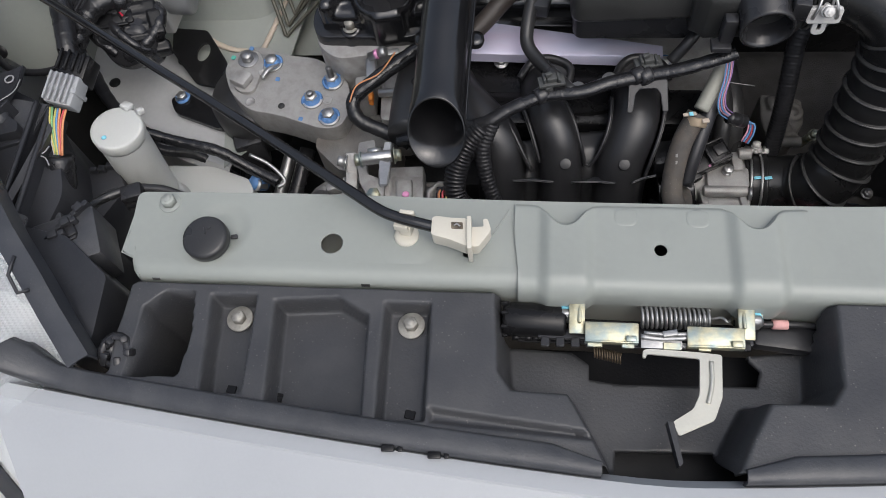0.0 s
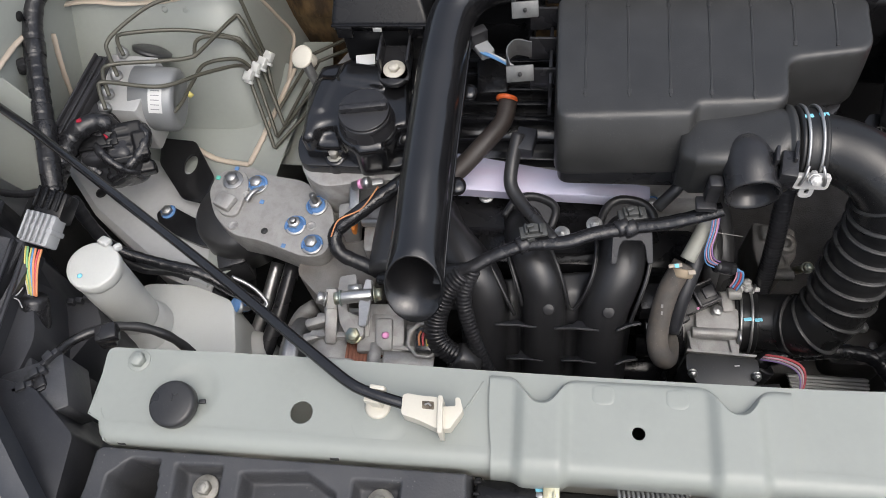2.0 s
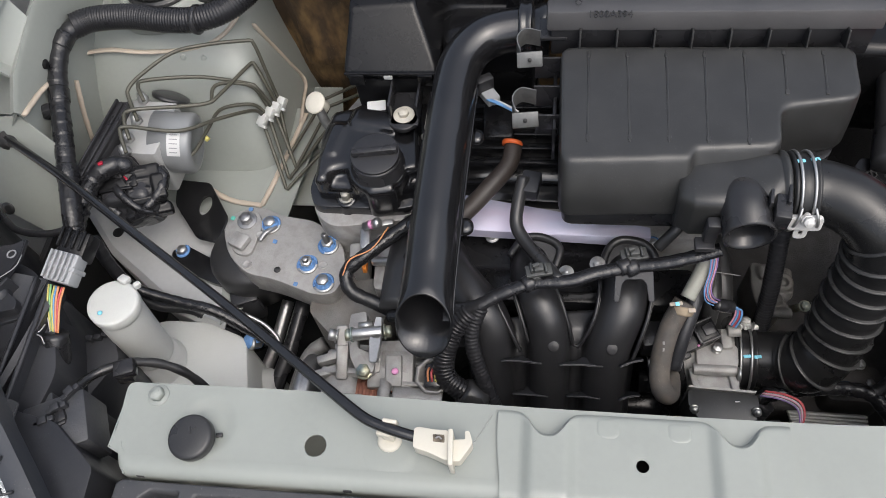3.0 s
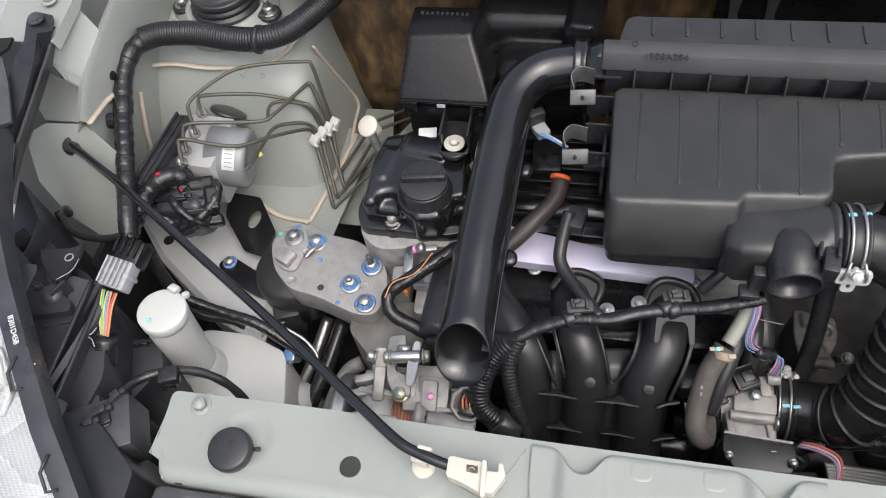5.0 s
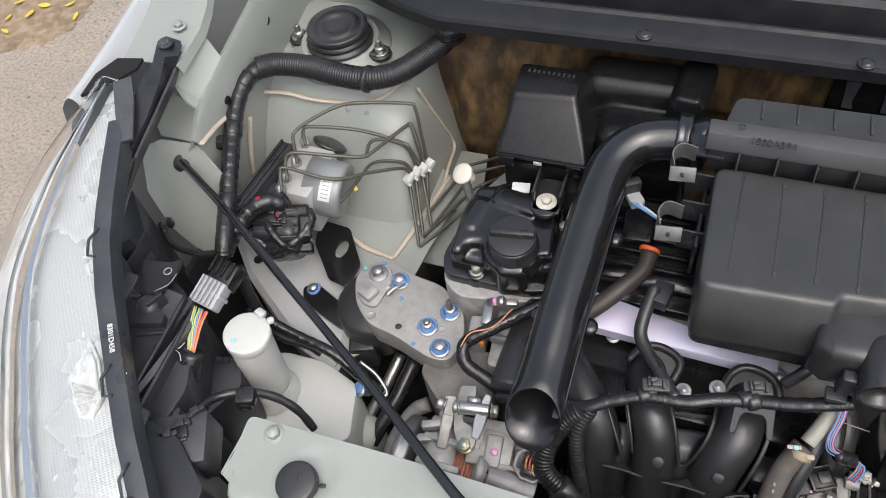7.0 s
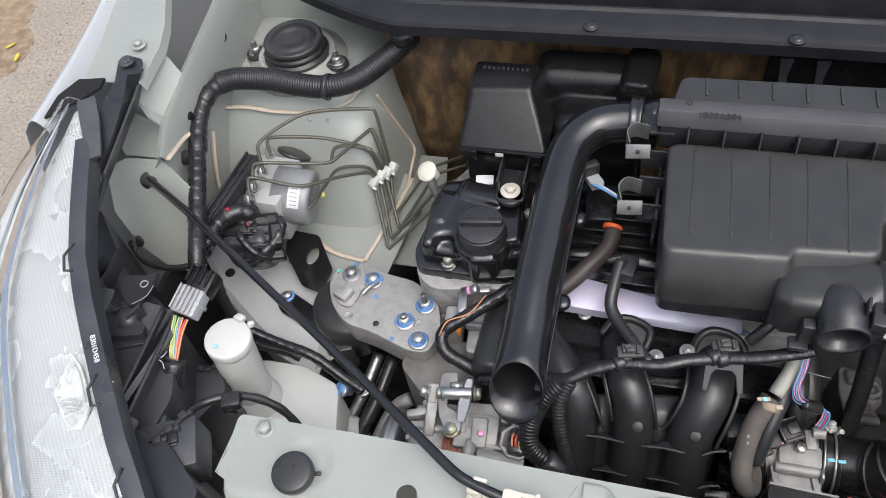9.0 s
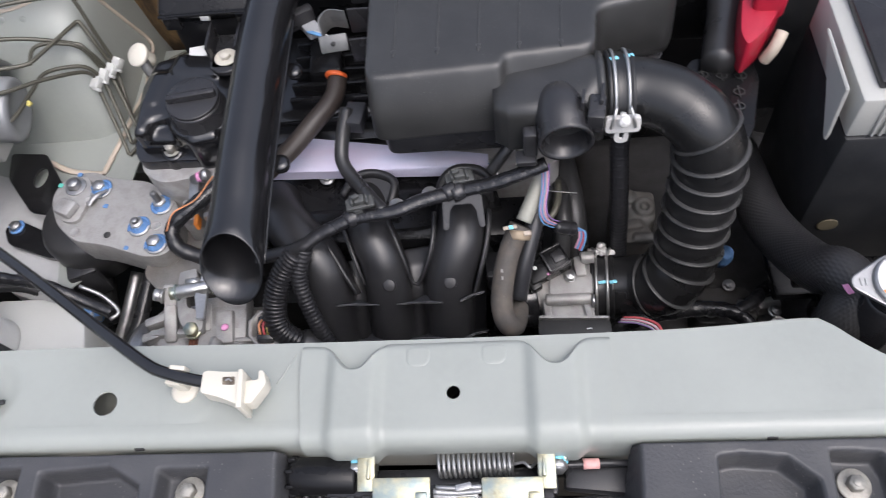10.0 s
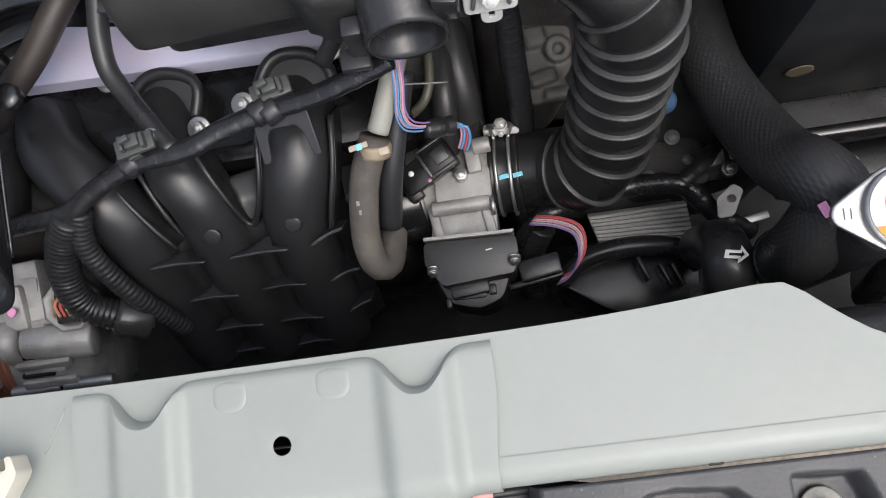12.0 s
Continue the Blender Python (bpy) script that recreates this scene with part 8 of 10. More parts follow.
box(t, (-0.437, 0.150, 0.47), (0.05, 0.05, 0.14), bevel=0.02, seg=3)
part("tank_lobe", t, MILK, washer)
NECK = Vector((-0.532, 0.149, 0.752))
FOOT = Vector((-0.543, 0.145, 0.602))
t = B()
tube(t, [FOOT, FOOT.lerp(NECK, 0.5), NECK], 0.0255, 30, 0.02)
lathe(t, [(0.040, -0.014), (0.033, 0.0), (0.0285, 0.012), (0.0262, 0.030)], FOOT, NECK - FOOT, 30)
part("filler_neck", t, MILK, washer)
ax = (NECK - FOOT).normalized()
t = B()
lathe(t, [(0.0257, -0.014), (0.0268, -0.011), (0.0268, 0.0), (0.0260, 0.0016), (0.024, 0.0020)], NECK, ax, 36)
box(t, NECK + Vector((0.004, 0.0275, 0.0)), (0.012, 0.010, 0.008), (-20, 0, -20), 0.002)
box(t, NECK + Vector((0.020, 0.022, 0.0)), (0.006, 0.008, 0.008), (-20, 0, -40), 0.002)
part("cap", t, MILK, washer, "plain white snap cap")
t = B()
lathe(t, [(0.0028, 0), (0.002, 0.0005)], NECK + ax * 0.0032 + Vector((-0.008, -0.014, 0.001)), ax, 10)
part("paint_mark", t, CYAN, washer)

# ---- ABS unit ----
abs_unit = thing("abs_unit", (-0.58, 0.37, 0.65), "brake hydraulic unit with an aluminium block and grey motor", "brake unit")
t = B()
prism(t, rounded([(-0.612, 0.445, 0.735)[:2], (-0.550, 0.440, 0.735)[:2], (-0.556, 0.358, 0.735)[:2], (-0.605, 0.361, 0.735)[:2]], 0.004), 0.66, 0.735, 0.002)
part("valve_block", t, BLOCK_ALU, abs_unit, "milled aluminium block")
MA, MB = Vector((-0.578, 0.400, 0.708)), Vector((-0.530, 0.404, 0.700))
t = B()
lathe(t, [(0.039, 0.0), (0.039, 0.044), (0.0382, 0.048), (0.036, 0.051), (0.027, 0.0522), (0.026, 0.0510), (0.008, 0.0512)], MA, MB - MA, 40)
part("motor", t, surface("grey_motor_can", (0.25, 0.258, 0.262), 0.42, 0.25, vary=0.06, bump=0.05), abs_unit, "satin grey motor can")
t = B()
mx = (MB - MA).normalized()
up = Vector((0.1, -0.55, 0.83))
up = (up - mx * up.dot(mx)).normalized()
sd = mx.cross(up)
loft(t, [[MA + mx * q + (up * math.cos(a) + sd * math.sin(a)) * 0.0393 for q in (0.024, 0.040)] for a in [radians(-14 + 44 * k / 10) for k in range(11)]], closed=False)
sticker = part("label", t, PAPER, abs_unit, "white printed sticker")
t = B()
for k in range(5):
    q = MA + mx * 0.032 + (up * math.cos(radians(-9 + 8 * k)) + sd * math.sin(radians(-9 + 8 * k))) * 0.0397
    box(t, (0, 0, 0), (0.010, 0.0011, 0.0003), m=basis_at(q, mx, q - (MA + mx * 0.032)), bevel=0)
part("print_bar", t, surface("grey_print", (0.25, 0.25, 0.26), 0.6), sticker)
t = B()
a, b = Vector((-0.639, 0.310, 0.735)), Vector((-0.622, 0.437, 0.745))
d = (b - a)
box(t, (0, 0, 0), (d.length, 0.024, 0.03), m=basis_at((a + b) / 2 + Vector((0.004, 0.002, -0.014)), d, (0, 0, 1)), bevel=0.006)
box(t, (0, 0, 0), (d.length * 0.9, 0.004, 0.006), m=basis_at((a + b) / 2 + Vector((0.004, 0.002, 0.001)), d, (0, 0, 1)), bevel=0.001)
box(t, (0, 0, 0), (0.05, 0.06, 0.06), m=basis_at((-0.618, 0.354, 0.700), d, (0, 0, 1)), bevel=0.006)
for q in (-0.009, 0.009):
    box(t, (0, 0, 0), (d.length * 0.97, 0.0030, 0.006), m=basis_at((a + b) / 2 + Vector((0.004, 0.002, 0.002)), d, (0, 0, 1)) @ pose(0, q, 0), bevel=0.001)
part("control_module", t, BLACK, abs_unit)
t = B()
box(t, (-0.593, 0.326, 0.697), (0.066, 0.050, 0.050), (8, 0, 12), 0.014, 4)
box(t, (-0.577, 0.318, 0.685), (0.044, 0.046, 0.055), (20, 0, 25), 0.016, 4)
lathe(t, [(0.012, -0.03), (0.026, -0.024), (0.030, -0.005), (0.027, 0.008), (0.012, 0.014)], (-0.590, 0.312, 0.694), (0.1, -0.5, 0.8), 28)
part("module_plug", fuse(t, 0.0016, 5), BLACK, abs_unit, angle=60)
t = B()
box(t, (-0.604, 0.325, 0.7235), (0.034, 0.020, 0.006), (14, 0, 12), 0.0015)
box(t, (-0.598, 0.3145, 0.7205), (0.040, 0.004, 0.008), (14, 0, 12), 0.001)
box(t, (-0.581, 0.330, 0.722), (0.010, 0.022, 0.008), (14, 0, 20), 0.002)
part("plug_latch", t, BLACK_DEEP, abs_unit)
t = B()
PB = pose(-0.573, 0.330, 0.706, 24, 10, 24)
box(t, (0, 0, 0), (0.046, 0.050, 0.030), m=PB, bevel=0.004)
for k in range(4):
    box(t, (0, 0, 0), (0.026, 0.0040, 0.004), m=PB @ pose(-0.006, -0.018 + 0.012 * k, 0.0145), bevel=0.001)
box(t, (0, 0, 0), (0.016, 0.030, 0.010), m=PB @ pose(0.018, -0.006, 0.013), bevel=0.002)
box(t, (0, 0, 0), (0.050, 0.014, 0.022), m=PB @ pose(0.002, -0.030, -0.008), bevel=0.003)
part("plug_cover", fuse(t, 0.0014, 2), BLACK_DEEP, abs_unit, angle=50)
t = B()
tube(t, [(-0.5905, 0.3305, 0.727), (-0.5855, 0.326, 0.7255)], 0.0016, 8, 0.002)
part("latch_tab", t, RED, abs_unit)
for pts, r in (([(-0.648, 0.266, 0.700), (-0.640, 0.285, 0.714), (-0.631, 0.303, 0.726), (-0.622, 0.317, 0.735), (-0.611, 0.329, 0.740), (-0.598, 0.339, 0.739), (-0.588, 0.343, 0.728), (-0.585, 0.338, 0.712)], 0.0105), ([(-0.556, 0.352, 0.716), (-0.548, 0.338, 0.712), (-0.552, 0.318, 0.708), (-0.568, 0.300, 0.700), (-0.588, 0.292, 0.692)], 0.0062), ([(-0.600, 0.318, 0.722), (-0.586, 0.305, 0.718), (-0.570, 0.298, 0.706), (-0.556, 0.303, 0.690)], 0.0048), ([(-0.626, 0.309, 0.712), (-0.612, 0.301, 0.706), (-0.598, 0.295, 0.696)], 0.0055)):
    t = B()
    tube(t, pts, r, 14, 0.002, wrapped(0.2))
    part("wrapped_cable", t, TAPE, abs_unit, "tape-wrapped cable")
t = B()
box(t, (-0.609, 0.331, 0.7512), (0.006, 0.005, 0.003), (0, 0, 20), 0.001)
part("red_tab", t, RED, abs_unit)
for px in ((-0.596, 0.444, 0.735), (-0.594, 0.409, 0.735), (-0.596, 0.381, 0.735), (-0.593, 0.360, 0.735)):
    t = B()
    lathe(t, [(0.0075, 0), (0.0075, 0.006), (0.0055, 0.007), (0.0050, 0.013)], px, seg=6)
    part("pipe_union", t, ZINC, abs_unit)
t = B()
lathe(t, [(0.024, 0), (0.024, 0.004), (0.019, 0.006)], (-0.575, 0.465, 0.715), (0.3, 0.6, 0.7), 28)
part("rubber_grommet", t, RUBBER, abs_unit)
bracket = thing("abs_bracket", (-0.53, 0.33, 0.60), "black pressed steel bracket with an oval hole", "bracket")
t = B()
plate(t, rounded([(-0.586, 0.403, 0.620)[:2], (-0.539, 0.399, 0.620)[:2], (-0.500, 0.344, 0.620)[:2], (-0.505, 0.306, 0.620)[:2], (-0.534, 0.312, 0.620)[:2], (-0.578, 0.364, 0.620)[:2]], 0.006), [circle_pts((-0.536, 0.363, 0.620), 0.0095, 20, 1.7)], 0.004, 0.001, pose(0, 0, 0.62))
part("plate", t, GLOSSY, bracket)

PIPES = [
    [(-0.585, 0.400, 0.748), (-0.601, 0.427, 0.756), (-0.605, 0.440, 0.760), (-0.590, 0.456, 0.768), (-0.554, 0.483, 0.778), (-0.519, 0.497, 0.778), (-0.471, 0.522, 0.762), (-0.462, 0.523, 0.755), (-0.455, 0.513, 0.712), (-0.452, 0.510, 0.664)],
    [(-0.587, 0.432, 0.748), (-0.598, 0.451, 0.754), (-0.590, 0.461, 0.754), (-0.530, 0.482, 0.738), (-0.477, 0.495, 0.712), (-0.467, 0.494, 0.704), (-0.458, 0.498, 0.663)],
    [(-0.586, 0.370, 0.748), (-0.596, 0.393, 0.758), (-0.592, 0.408, 0.758), (-0.539, 0.427, 0.744), (-0.509, 0.440, 0.736), (-0.499, 0.459, 0.732), (-0.478, 0.518, 0.722), (-0.472, 0.522, 0.719), (-0.460, 0.509, 0.692), (-0.454, 0.504, 0.663)],
]
PIPES += [
    [(-0.584, 0.350, 0.748), (-0.594, 0.372, 0.758), (-0.590, 0.382, 0.758), (-0.530, 0.388, 0.744), (-0.496, 0.429, 0.720), (-0.471, 0.468, 0.690), (-0.467, 0.481, 0.664)],
    [(-0.563, 0.368, 0.716), (-0.532, 0.372, 0.712), (-0.520, 0.386, 0.710), (-0.515, 0.427, 0.706), (-0.508, 0.460, 0.702), (-0.477, 0.482, 0.686), (-0.465, 0.486, 0.663)],
    [(-0.507, 0.444, 0.732), (-0.511, 0.469, 0.732), (-0.499, 0.483, 0.726), (-0.472, 0.494, 0.706), (-0.462, 0.494, 0.663)],
]
brake = thing("brake_pipes", (-0.5, 0.45, 0.66), "bundle of bent olive-coated brake pipes from the hydraulic unit", "brake pipes")
for pts in PIPES:
    t = B()
    tube(t, pts, 0.0025, 8, 0.004)
    part("brake_pipe", t, PIPE_GREEN, brake)
for k, (p0, vee, rise, out) in enumerate((((-0.452, 0.506, 0.660), (-0.438, 0.455, 0.615), (-0.408, 0.556, 0.614), (-0.360, 0.592, 0.610)),
                                         ((-0.457, 0.496, 0.660), (-0.426, 0.434, 0.612), (-0.398, 0.545, 0.612), (-0.355, 0.572, 0.610)),
                                         ((-0.463, 0.486, 0.660), (-0.434, 0.418, 0.608), (-0.386, 0.520, 0.612), (-0.350, 0.552, 0.610)),
                                         ((-0.469, 0.476, 0.660), (-0.435, 0.402, 0.605), (-0.378, 0.490, 0.612), (-0.345, 0.530, 0.610)))):
    p0, vee, rise, out = (Vector(q) for q in (p0, vee, rise, out))
    t = B()
    tube(t, [p0, p0.lerp(vee, 0.45), p0.lerp(vee, 0.88), vee, vee.lerp(rise, 0.10), vee.lerp(rise, 0.5), vee.lerp(rise, 0.92), rise, rise.lerp(out, 0.15), out], 0.0025, 8, 0.004)
    part("brake_pipe", t, PIPE_GREEN, brake)
for k, px in enumerate(((-0.467, 0.474, 0.664), (-0.460, 0.486, 0.664), (-0.453, 0.495, 0.664), (-0.447, 0.505, 0.664))):
    t = B()
    box(t, px, (0.012, 0.016, 0.010), (30, 0, -25), 0.0015)
    box(t, Vector(px) + Vector((0.001, -0.009, -0.002)), (0.012, 0.004, 0.006), (30, 0, -25), 0.001)
    part("pipe_clip", t, MILK, brake, "white plastic pipe clip")
t = B()
lathe(t, [(0.0035, 0), (0.0035, 0.006)], (-0.516, 0.406, 0.704), (0.5, 0.6, 0.2), 10)
part("yellow_band", t, WIRES["yellow"], brake)

# dipstick
dip = thing("dipstick", (-0.365, 0.434, 0.70), "transmission dipstick tube with a round white cap", "dipstick")
t = B()
tube(t, [(-0.365, 0.434, 0.741), (-0.358, 0.425, 0.722), (-0.345, 0.415, 0.70), (-0.335, 0.41, 0.68)], 0.006, 12, 0.005)
part("tube", t, CLIP_STEEL, dip)
t = B()
ax = Vector((-0.28, -0.42, 0.86)).normalized()
DC = Vector((-0.3675, 0.4355, 0.743))
lathe(t, [(0.0065, -0.022), (0.0085, -0.020), (0.0085, -0.009), (0.0070, -0.007), (0.0075, -0.004), (0.0128, -0.003), (0.0138, -0.001), (0.0138, 0.0008), (0.0126, 0.0022), (0.006, 0.0027), (0.001, 0.0028)], DC, ax, 28)
part("cap", t, MILK_CREAM, dip)


# ---- headlamp ----
headlamp = thing("headlamp", (-0.70, 0.12, 0.75), "large clear headlamp with a patterned white reflector", "headlamp")
INNER_EDGE = [(-0.758, 0.356, 0.902), (-0.731, 0.298, 0.894), (-0.712, 0.249, 0.886), (-0.692, 0.198, 0.876), (-0.674, 0.156, 0.867), (-0.647, 0.112, 0.858), (-0.622, 0.076, 0.850), (-0.587, 0.028, 0.841), (-0.553, -0.017, 0.832), (-0.525, -0.050, 0.824), (-0.501, -0.082, 0.812), (-0.469, -0.119, 0.804)]
WIDTH = [0.030, 0.075, 0.105, 0.130, 0.150, 0.165, 0.175, 0.185, 0.19, 0.19, 0.18, 0.17]
DROP = [0.004, 0.012, 0.022, 0.034, 0.046, 0.058, 0.070, 0.080, 0.090, 0.098, 0.10, 0.10]
ie = [Vector(p) for p in INNER_EDGE]
stations = []
for k, p in enumerate(ie):
    d = (ie[min(k + 1, len(ie) - 1)] - ie[max(k - 1, 0)])
    out = Vector((d.y, -d.x, 0)).normalized()
    if out.x > 0:
        out = -out
    stations.append((p, out, WIDTH[k], DROP[k]))


def lamp_surface(f0, f1, lift, n=9, drop_extra=0.0):
    rows = []
    for p, out, w, h in stations:
        row = []
        for j in range(n):
            f = f0 + (f1 - f0) * j / (n - 1)
            row.append(p + out * (w * f) + Vector((0, 0, -h * f * f + 0.010 * math.sin(math.pi * min(1, f)) + lift - drop_extra * (j / (n - 1)))))
        rows.append(row)
    # finer along the lamp
    cols = list(zip(*rows))
    fine = [spline(c, 0.010) for c in cols]
    m = min(len(c) for c in fine)

    def along(c, f):
        k = min(len(c) - 2, int(f * (len(c) - 1)))
        return c[k].lerp(c[k + 1], f * (len(c) - 1) - k)
    return [[along(c, i / (m - 1)) for c in fine] for i in range(m)]


def prism_pattern(name, scale_u, scale_v):
    m = surface(name, (0.66, 0.67, 0.67), 0.28, 0.25, vary=0.04, bump=0)
    n, l = m.node_tree.nodes, m.node_tree.links
    co, mp, bp, both, tint = n.new("ShaderNodeTexCoord"), n.new("ShaderNodeMapping"), n.new("ShaderNodeBump"), n.new("ShaderNodeMath"), n.new("ShaderNodeMix")
    mp.inputs["Rotation"].default_value = (0, 0, radians(-38))
    both.operation, tint.data_type = "MULTIPLY", "RGBA"
    l.new(co.outputs["Object"], mp.inputs["Vector"])
    for k, (axis, size) in enumerate((("X", scale_u), ("Y", scale_v))):
        wave = n.new("ShaderNodeTexWave")
        wave.wave_type, wave.bands_direction = "BANDS", axis
        wave.inputs["Scale"].default_value = 2 * math.pi / (20 * size)
        l.new(mp.outputs[0], wave.inputs["Vector"])
        l.new(wave.outputs["Fac"], both.inputs[k])
    tint.inputs["A"].default_value, tint.inputs["B"].default_value = (0.40, 0.41, 0.415, 1), (0.50, 0.51, 0.51, 1)
    l.new(both.outputs[0], tint.inputs["Factor"])
    l.new(tint.outputs["Result"], n["Principled BSDF"].inputs["Base Color"])
    bp.inputs["Strength"].default_value, bp.inputs["Distance"].default_value = 0.7, 0.0005
    l.new(both.outputs[0], bp.inputs["Height"])
    l.new(bp.outputs[0], n["Principled BSDF"].inputs["Normal"])
    return m


PRISMS = prism_pattern("fluted_reflector", 0.0040, 0.0026)
for f0, f1, lift, ex, mt, nm in ((0.03, 0.56, -0.018, 0.008, PRISMS, "fluted_reflector"), (0.50, 0.545, -0.010, 0.0, CHROME, "chrome_ridge"), (0.50, 0.70, -0.026, 0.004, REFLECTOR, "inner_bezel"), (0.68, 0.72, -0.010, 0.0, CHROME, "chrome_ridge"), (0.66, 1.0, -0.012, 0.002, REFLECTOR, "outer_reflector")):
    t = B()
    sheet(t, lamp_surface(f0, f1, lift, 15, ex), 0.0015)
    part(nm, t, mt, headlamp, angle=60)
t = B()
sheet(t, lamp_surface(-0.02, 1.02, 0.0, 31), 0.0025)
lens = part("lens", t, LENS, headlamp, "clear plastic outer lens", angle=70)
lens.visible_shadow = False
t = B()
sheet(t, [[p - out * 0.002 + Vector((0, 0, 0.001)), p - out * -0.004 + Vector((0, 0, 0.003)), p + Vector((0, 0, 0.004)), p - out * 0.008 + Vector((0, 0, 0.0042)), p - out * 0.0145 + Vector((0, 0, 0.003)), p - out * 0.0165 + Vector((0, 0, -0.008)), p - out * 0.017 + Vector((0, 0, -0.02))] for p, out, w, h in stations[1:]], 0.002)
strip = part("housing_flange", t, FLANGE_PLASTIC, headlamp, "black moulded flange of the housing")
p, out, w, h = stations[6]
along = (ie[7] - ie[5]).normalized()
t = B()
lettering(t, "8301D458", 0.0076, basis_at(p - out * 0.0078 + along * 0.018 + Vector((0, 0, 0.0068)), along, (0.0, -0.12, 1)), 0.0003)
part("part_number", t, WHITE_INK, strip, "white printed part number")
t = B()
box(t, (0, 0, 0), (0.0012, 0.014, 0.0005), m=basis_at(p - out * 0.0095 + along * 0.056 + Vector((0, 0, 0.0012)), along, (0.1, 0, 1)), bevel=0)
part("print_bar", t, WHITE_INK, strip)
for k in (4, 7, 9):
    q, out, w, h = stations[k]
    t = B()
    al = (ie[k + 1] - ie[k - 1]).normalized()
    loop = [q - out * 0.004 - al * 0.016, q + out * 0.002 - al * 0.010, q + out * 0.0075 - al * 0.004, q + out * 0.0080 + al * 0.014, q - out * 0.001 + al * 0.0165]
    tube(t, [v + Vector((0, 0, 0.0045)) for v in loop], 0.0016, 8, 0.003, smooth=False)
    part("locating_clip", t, LAMP_BLACK, headlamp)
D = [Vector(q) for q in ((-0.6430, 0.0680, 0.8335), (-0.6445, 0.0230, 0.8270), (-0.6125, -0.0080, 0.8225), (-0.5970, -0.0060, 0.8255), (-0.5955, 0.0170, 0.8300), (-0.6200, 0.0500, 0.8350))]
mid = sum(D, Vector()) / 6
FROSTED = surface("frosted_reflex_plastic", (0.46, 0.47, 0.47), 0.30, vary=0.25, coarse=90, fine=500, bump=0.6)
t = B()
loft(t, [[p - Vector((0, 0, 0.006)) for p in D], [p.copy() for p in D], [p.lerp(mid, 0.10) + Vector((0, 0, 0.0015)) for p in D], [p.lerp(mid, 0.2) - Vector((0, 0, 0.0005)) for p in D], [p.lerp(mid, 0.9) + Vector((0, 0, 0.0005)) for p in D]])
reflex = part("side_reflex", t, FROSTED, headlamp, "faceted side reflector", angle=15)
t = B()
tri_top = [D[0].lerp(D[5], 0.35).lerp(mid, 0.22), D[5].lerp(mid, 0.22), D[4].lerp(mid, 0.22), mid.lerp(D[1], 0.15)]
slab(t, [p + Vector((0, 0, 0.0035)) for p in tri_top], 0.003, 0.0006)
part("reflex_facet", t, REFLECTOR, reflex)
for k in range(6):
    f = 0.12 + 0.15 * k
    a, b = D[1].lerp(D[2], f).lerp(mid, 0.2), mid.lerp(D[4].lerp(D[3], f), 0.55)
    t = B()
    tube(t, [a + Vector((0, 0, 0.001)), (a + b) / 2 + Vector((0, 0, 0.0026)), b + Vector((0, 0, 0.001))], 0.0007, 6, 0.004)
    part("reflex_facet", t, FROSTED, reflex)
# front end of the lens beyond the bumper corner
SEAM = [Vector(q) for q in ((-0.558, -0.142, 0.800), (-0.528, -0.160, 0.790), (-0.499, -0.186, 0.776), (-0.469, -0.218, 0.752))]
t = B()
sheet(t, [[p + Vector((-0.002 - 0.13 * f, -0.010 * f, -0.07 * f * f + 0.002)) for f in (0, 0.2, 0.4, 0.6, 0.8, 1.0)] for p in SEAM], 0.0025)
front_lens = part("front_lens", t, LENS, headlamp, "clear plastic outer lens")
front_lens.visible_shadow = False
t = B()
sheet(t, [[p + Vector((-0.004 - 0.13 * f, -0.010 * f, -0.07 * f * f - 0.008 - (0.03 if f > 0.3 else 0))) for f in (0, 0.12, 0.25, 0.32, 0.6, 1.0)] for p in SEAM], 0.0015)
part("front_reflector", t, REFLECTOR, headlamp)
t = B()
sheet(t, [[p + Vector((-0.004 - 0.13 * f, -0.010 * f, -0.012)) for f in (0.28, 0.42)] for p in SEAM], 0.0015)
part("front_bezel", t, LAMP_BLACK, headlamp)
# rear arm bolted to the wing
t = B()
sheet(t, [[Vector(a), Vector(b), Vector(c)] for a, b, c in (((-0.742, 0.426, 0.905), (-0.733, 0.434, 0.908), (-0.712, 0.432, 0.905)), ((-0.730, 0.392, 0.903), (-0.716, 0.401, 0.906), (-0.705, 0.412, 0.900)), ((-0.733, 0.368, 0.898), (-0.708, 0.368, 0.898), (-0.713, 0.391, 0.880)), ((-0.727, 0.316, 0.890), (-0.704, 0.318, 0.884), (-0.714, 0.340, 0.860)), ((-0.720, 0.279, 0.880), (-0.705, 0.274, 0.875), (-0.711, 0.281, 0.850)))], 0.008)
part("rear_arm", t, LAMP_BLACK, headlamp, "black mounting arm")
t = B()
slab(t, [(-0.713, 0.425, 0.895), (-0.716, 0.392, 0.870), (-0.727, 0.291, 0.830), (-0.734, 0.230, 0.800), (-0.705, 0.278, 0.865), (-0.709, 0.388, 0.888)], 0.003)
part("arm_web", t, LAMP_BLACK, headlamp)
t = B()
lathe(t, [(0.0095, 0), (0.0095, 0.0025), (0.0065, 0.0035), (0.0065, 0.0060), (0.004, 0.0068)], (-0.725, 0.420, 0.908), seg=24)
box(t, Vector((-0.715, 0.411, 0.917)), (0.008, 0.0016, 0.001), (0, 0, 45), 0)
box(t, Vector((-0.715, 0.411, 0.917)), (0.008, 0.0016, 0.001), (0, 0, -45), 0)
part("arm_screw", t, GREY_PLASTIC, headlamp)
t = B()
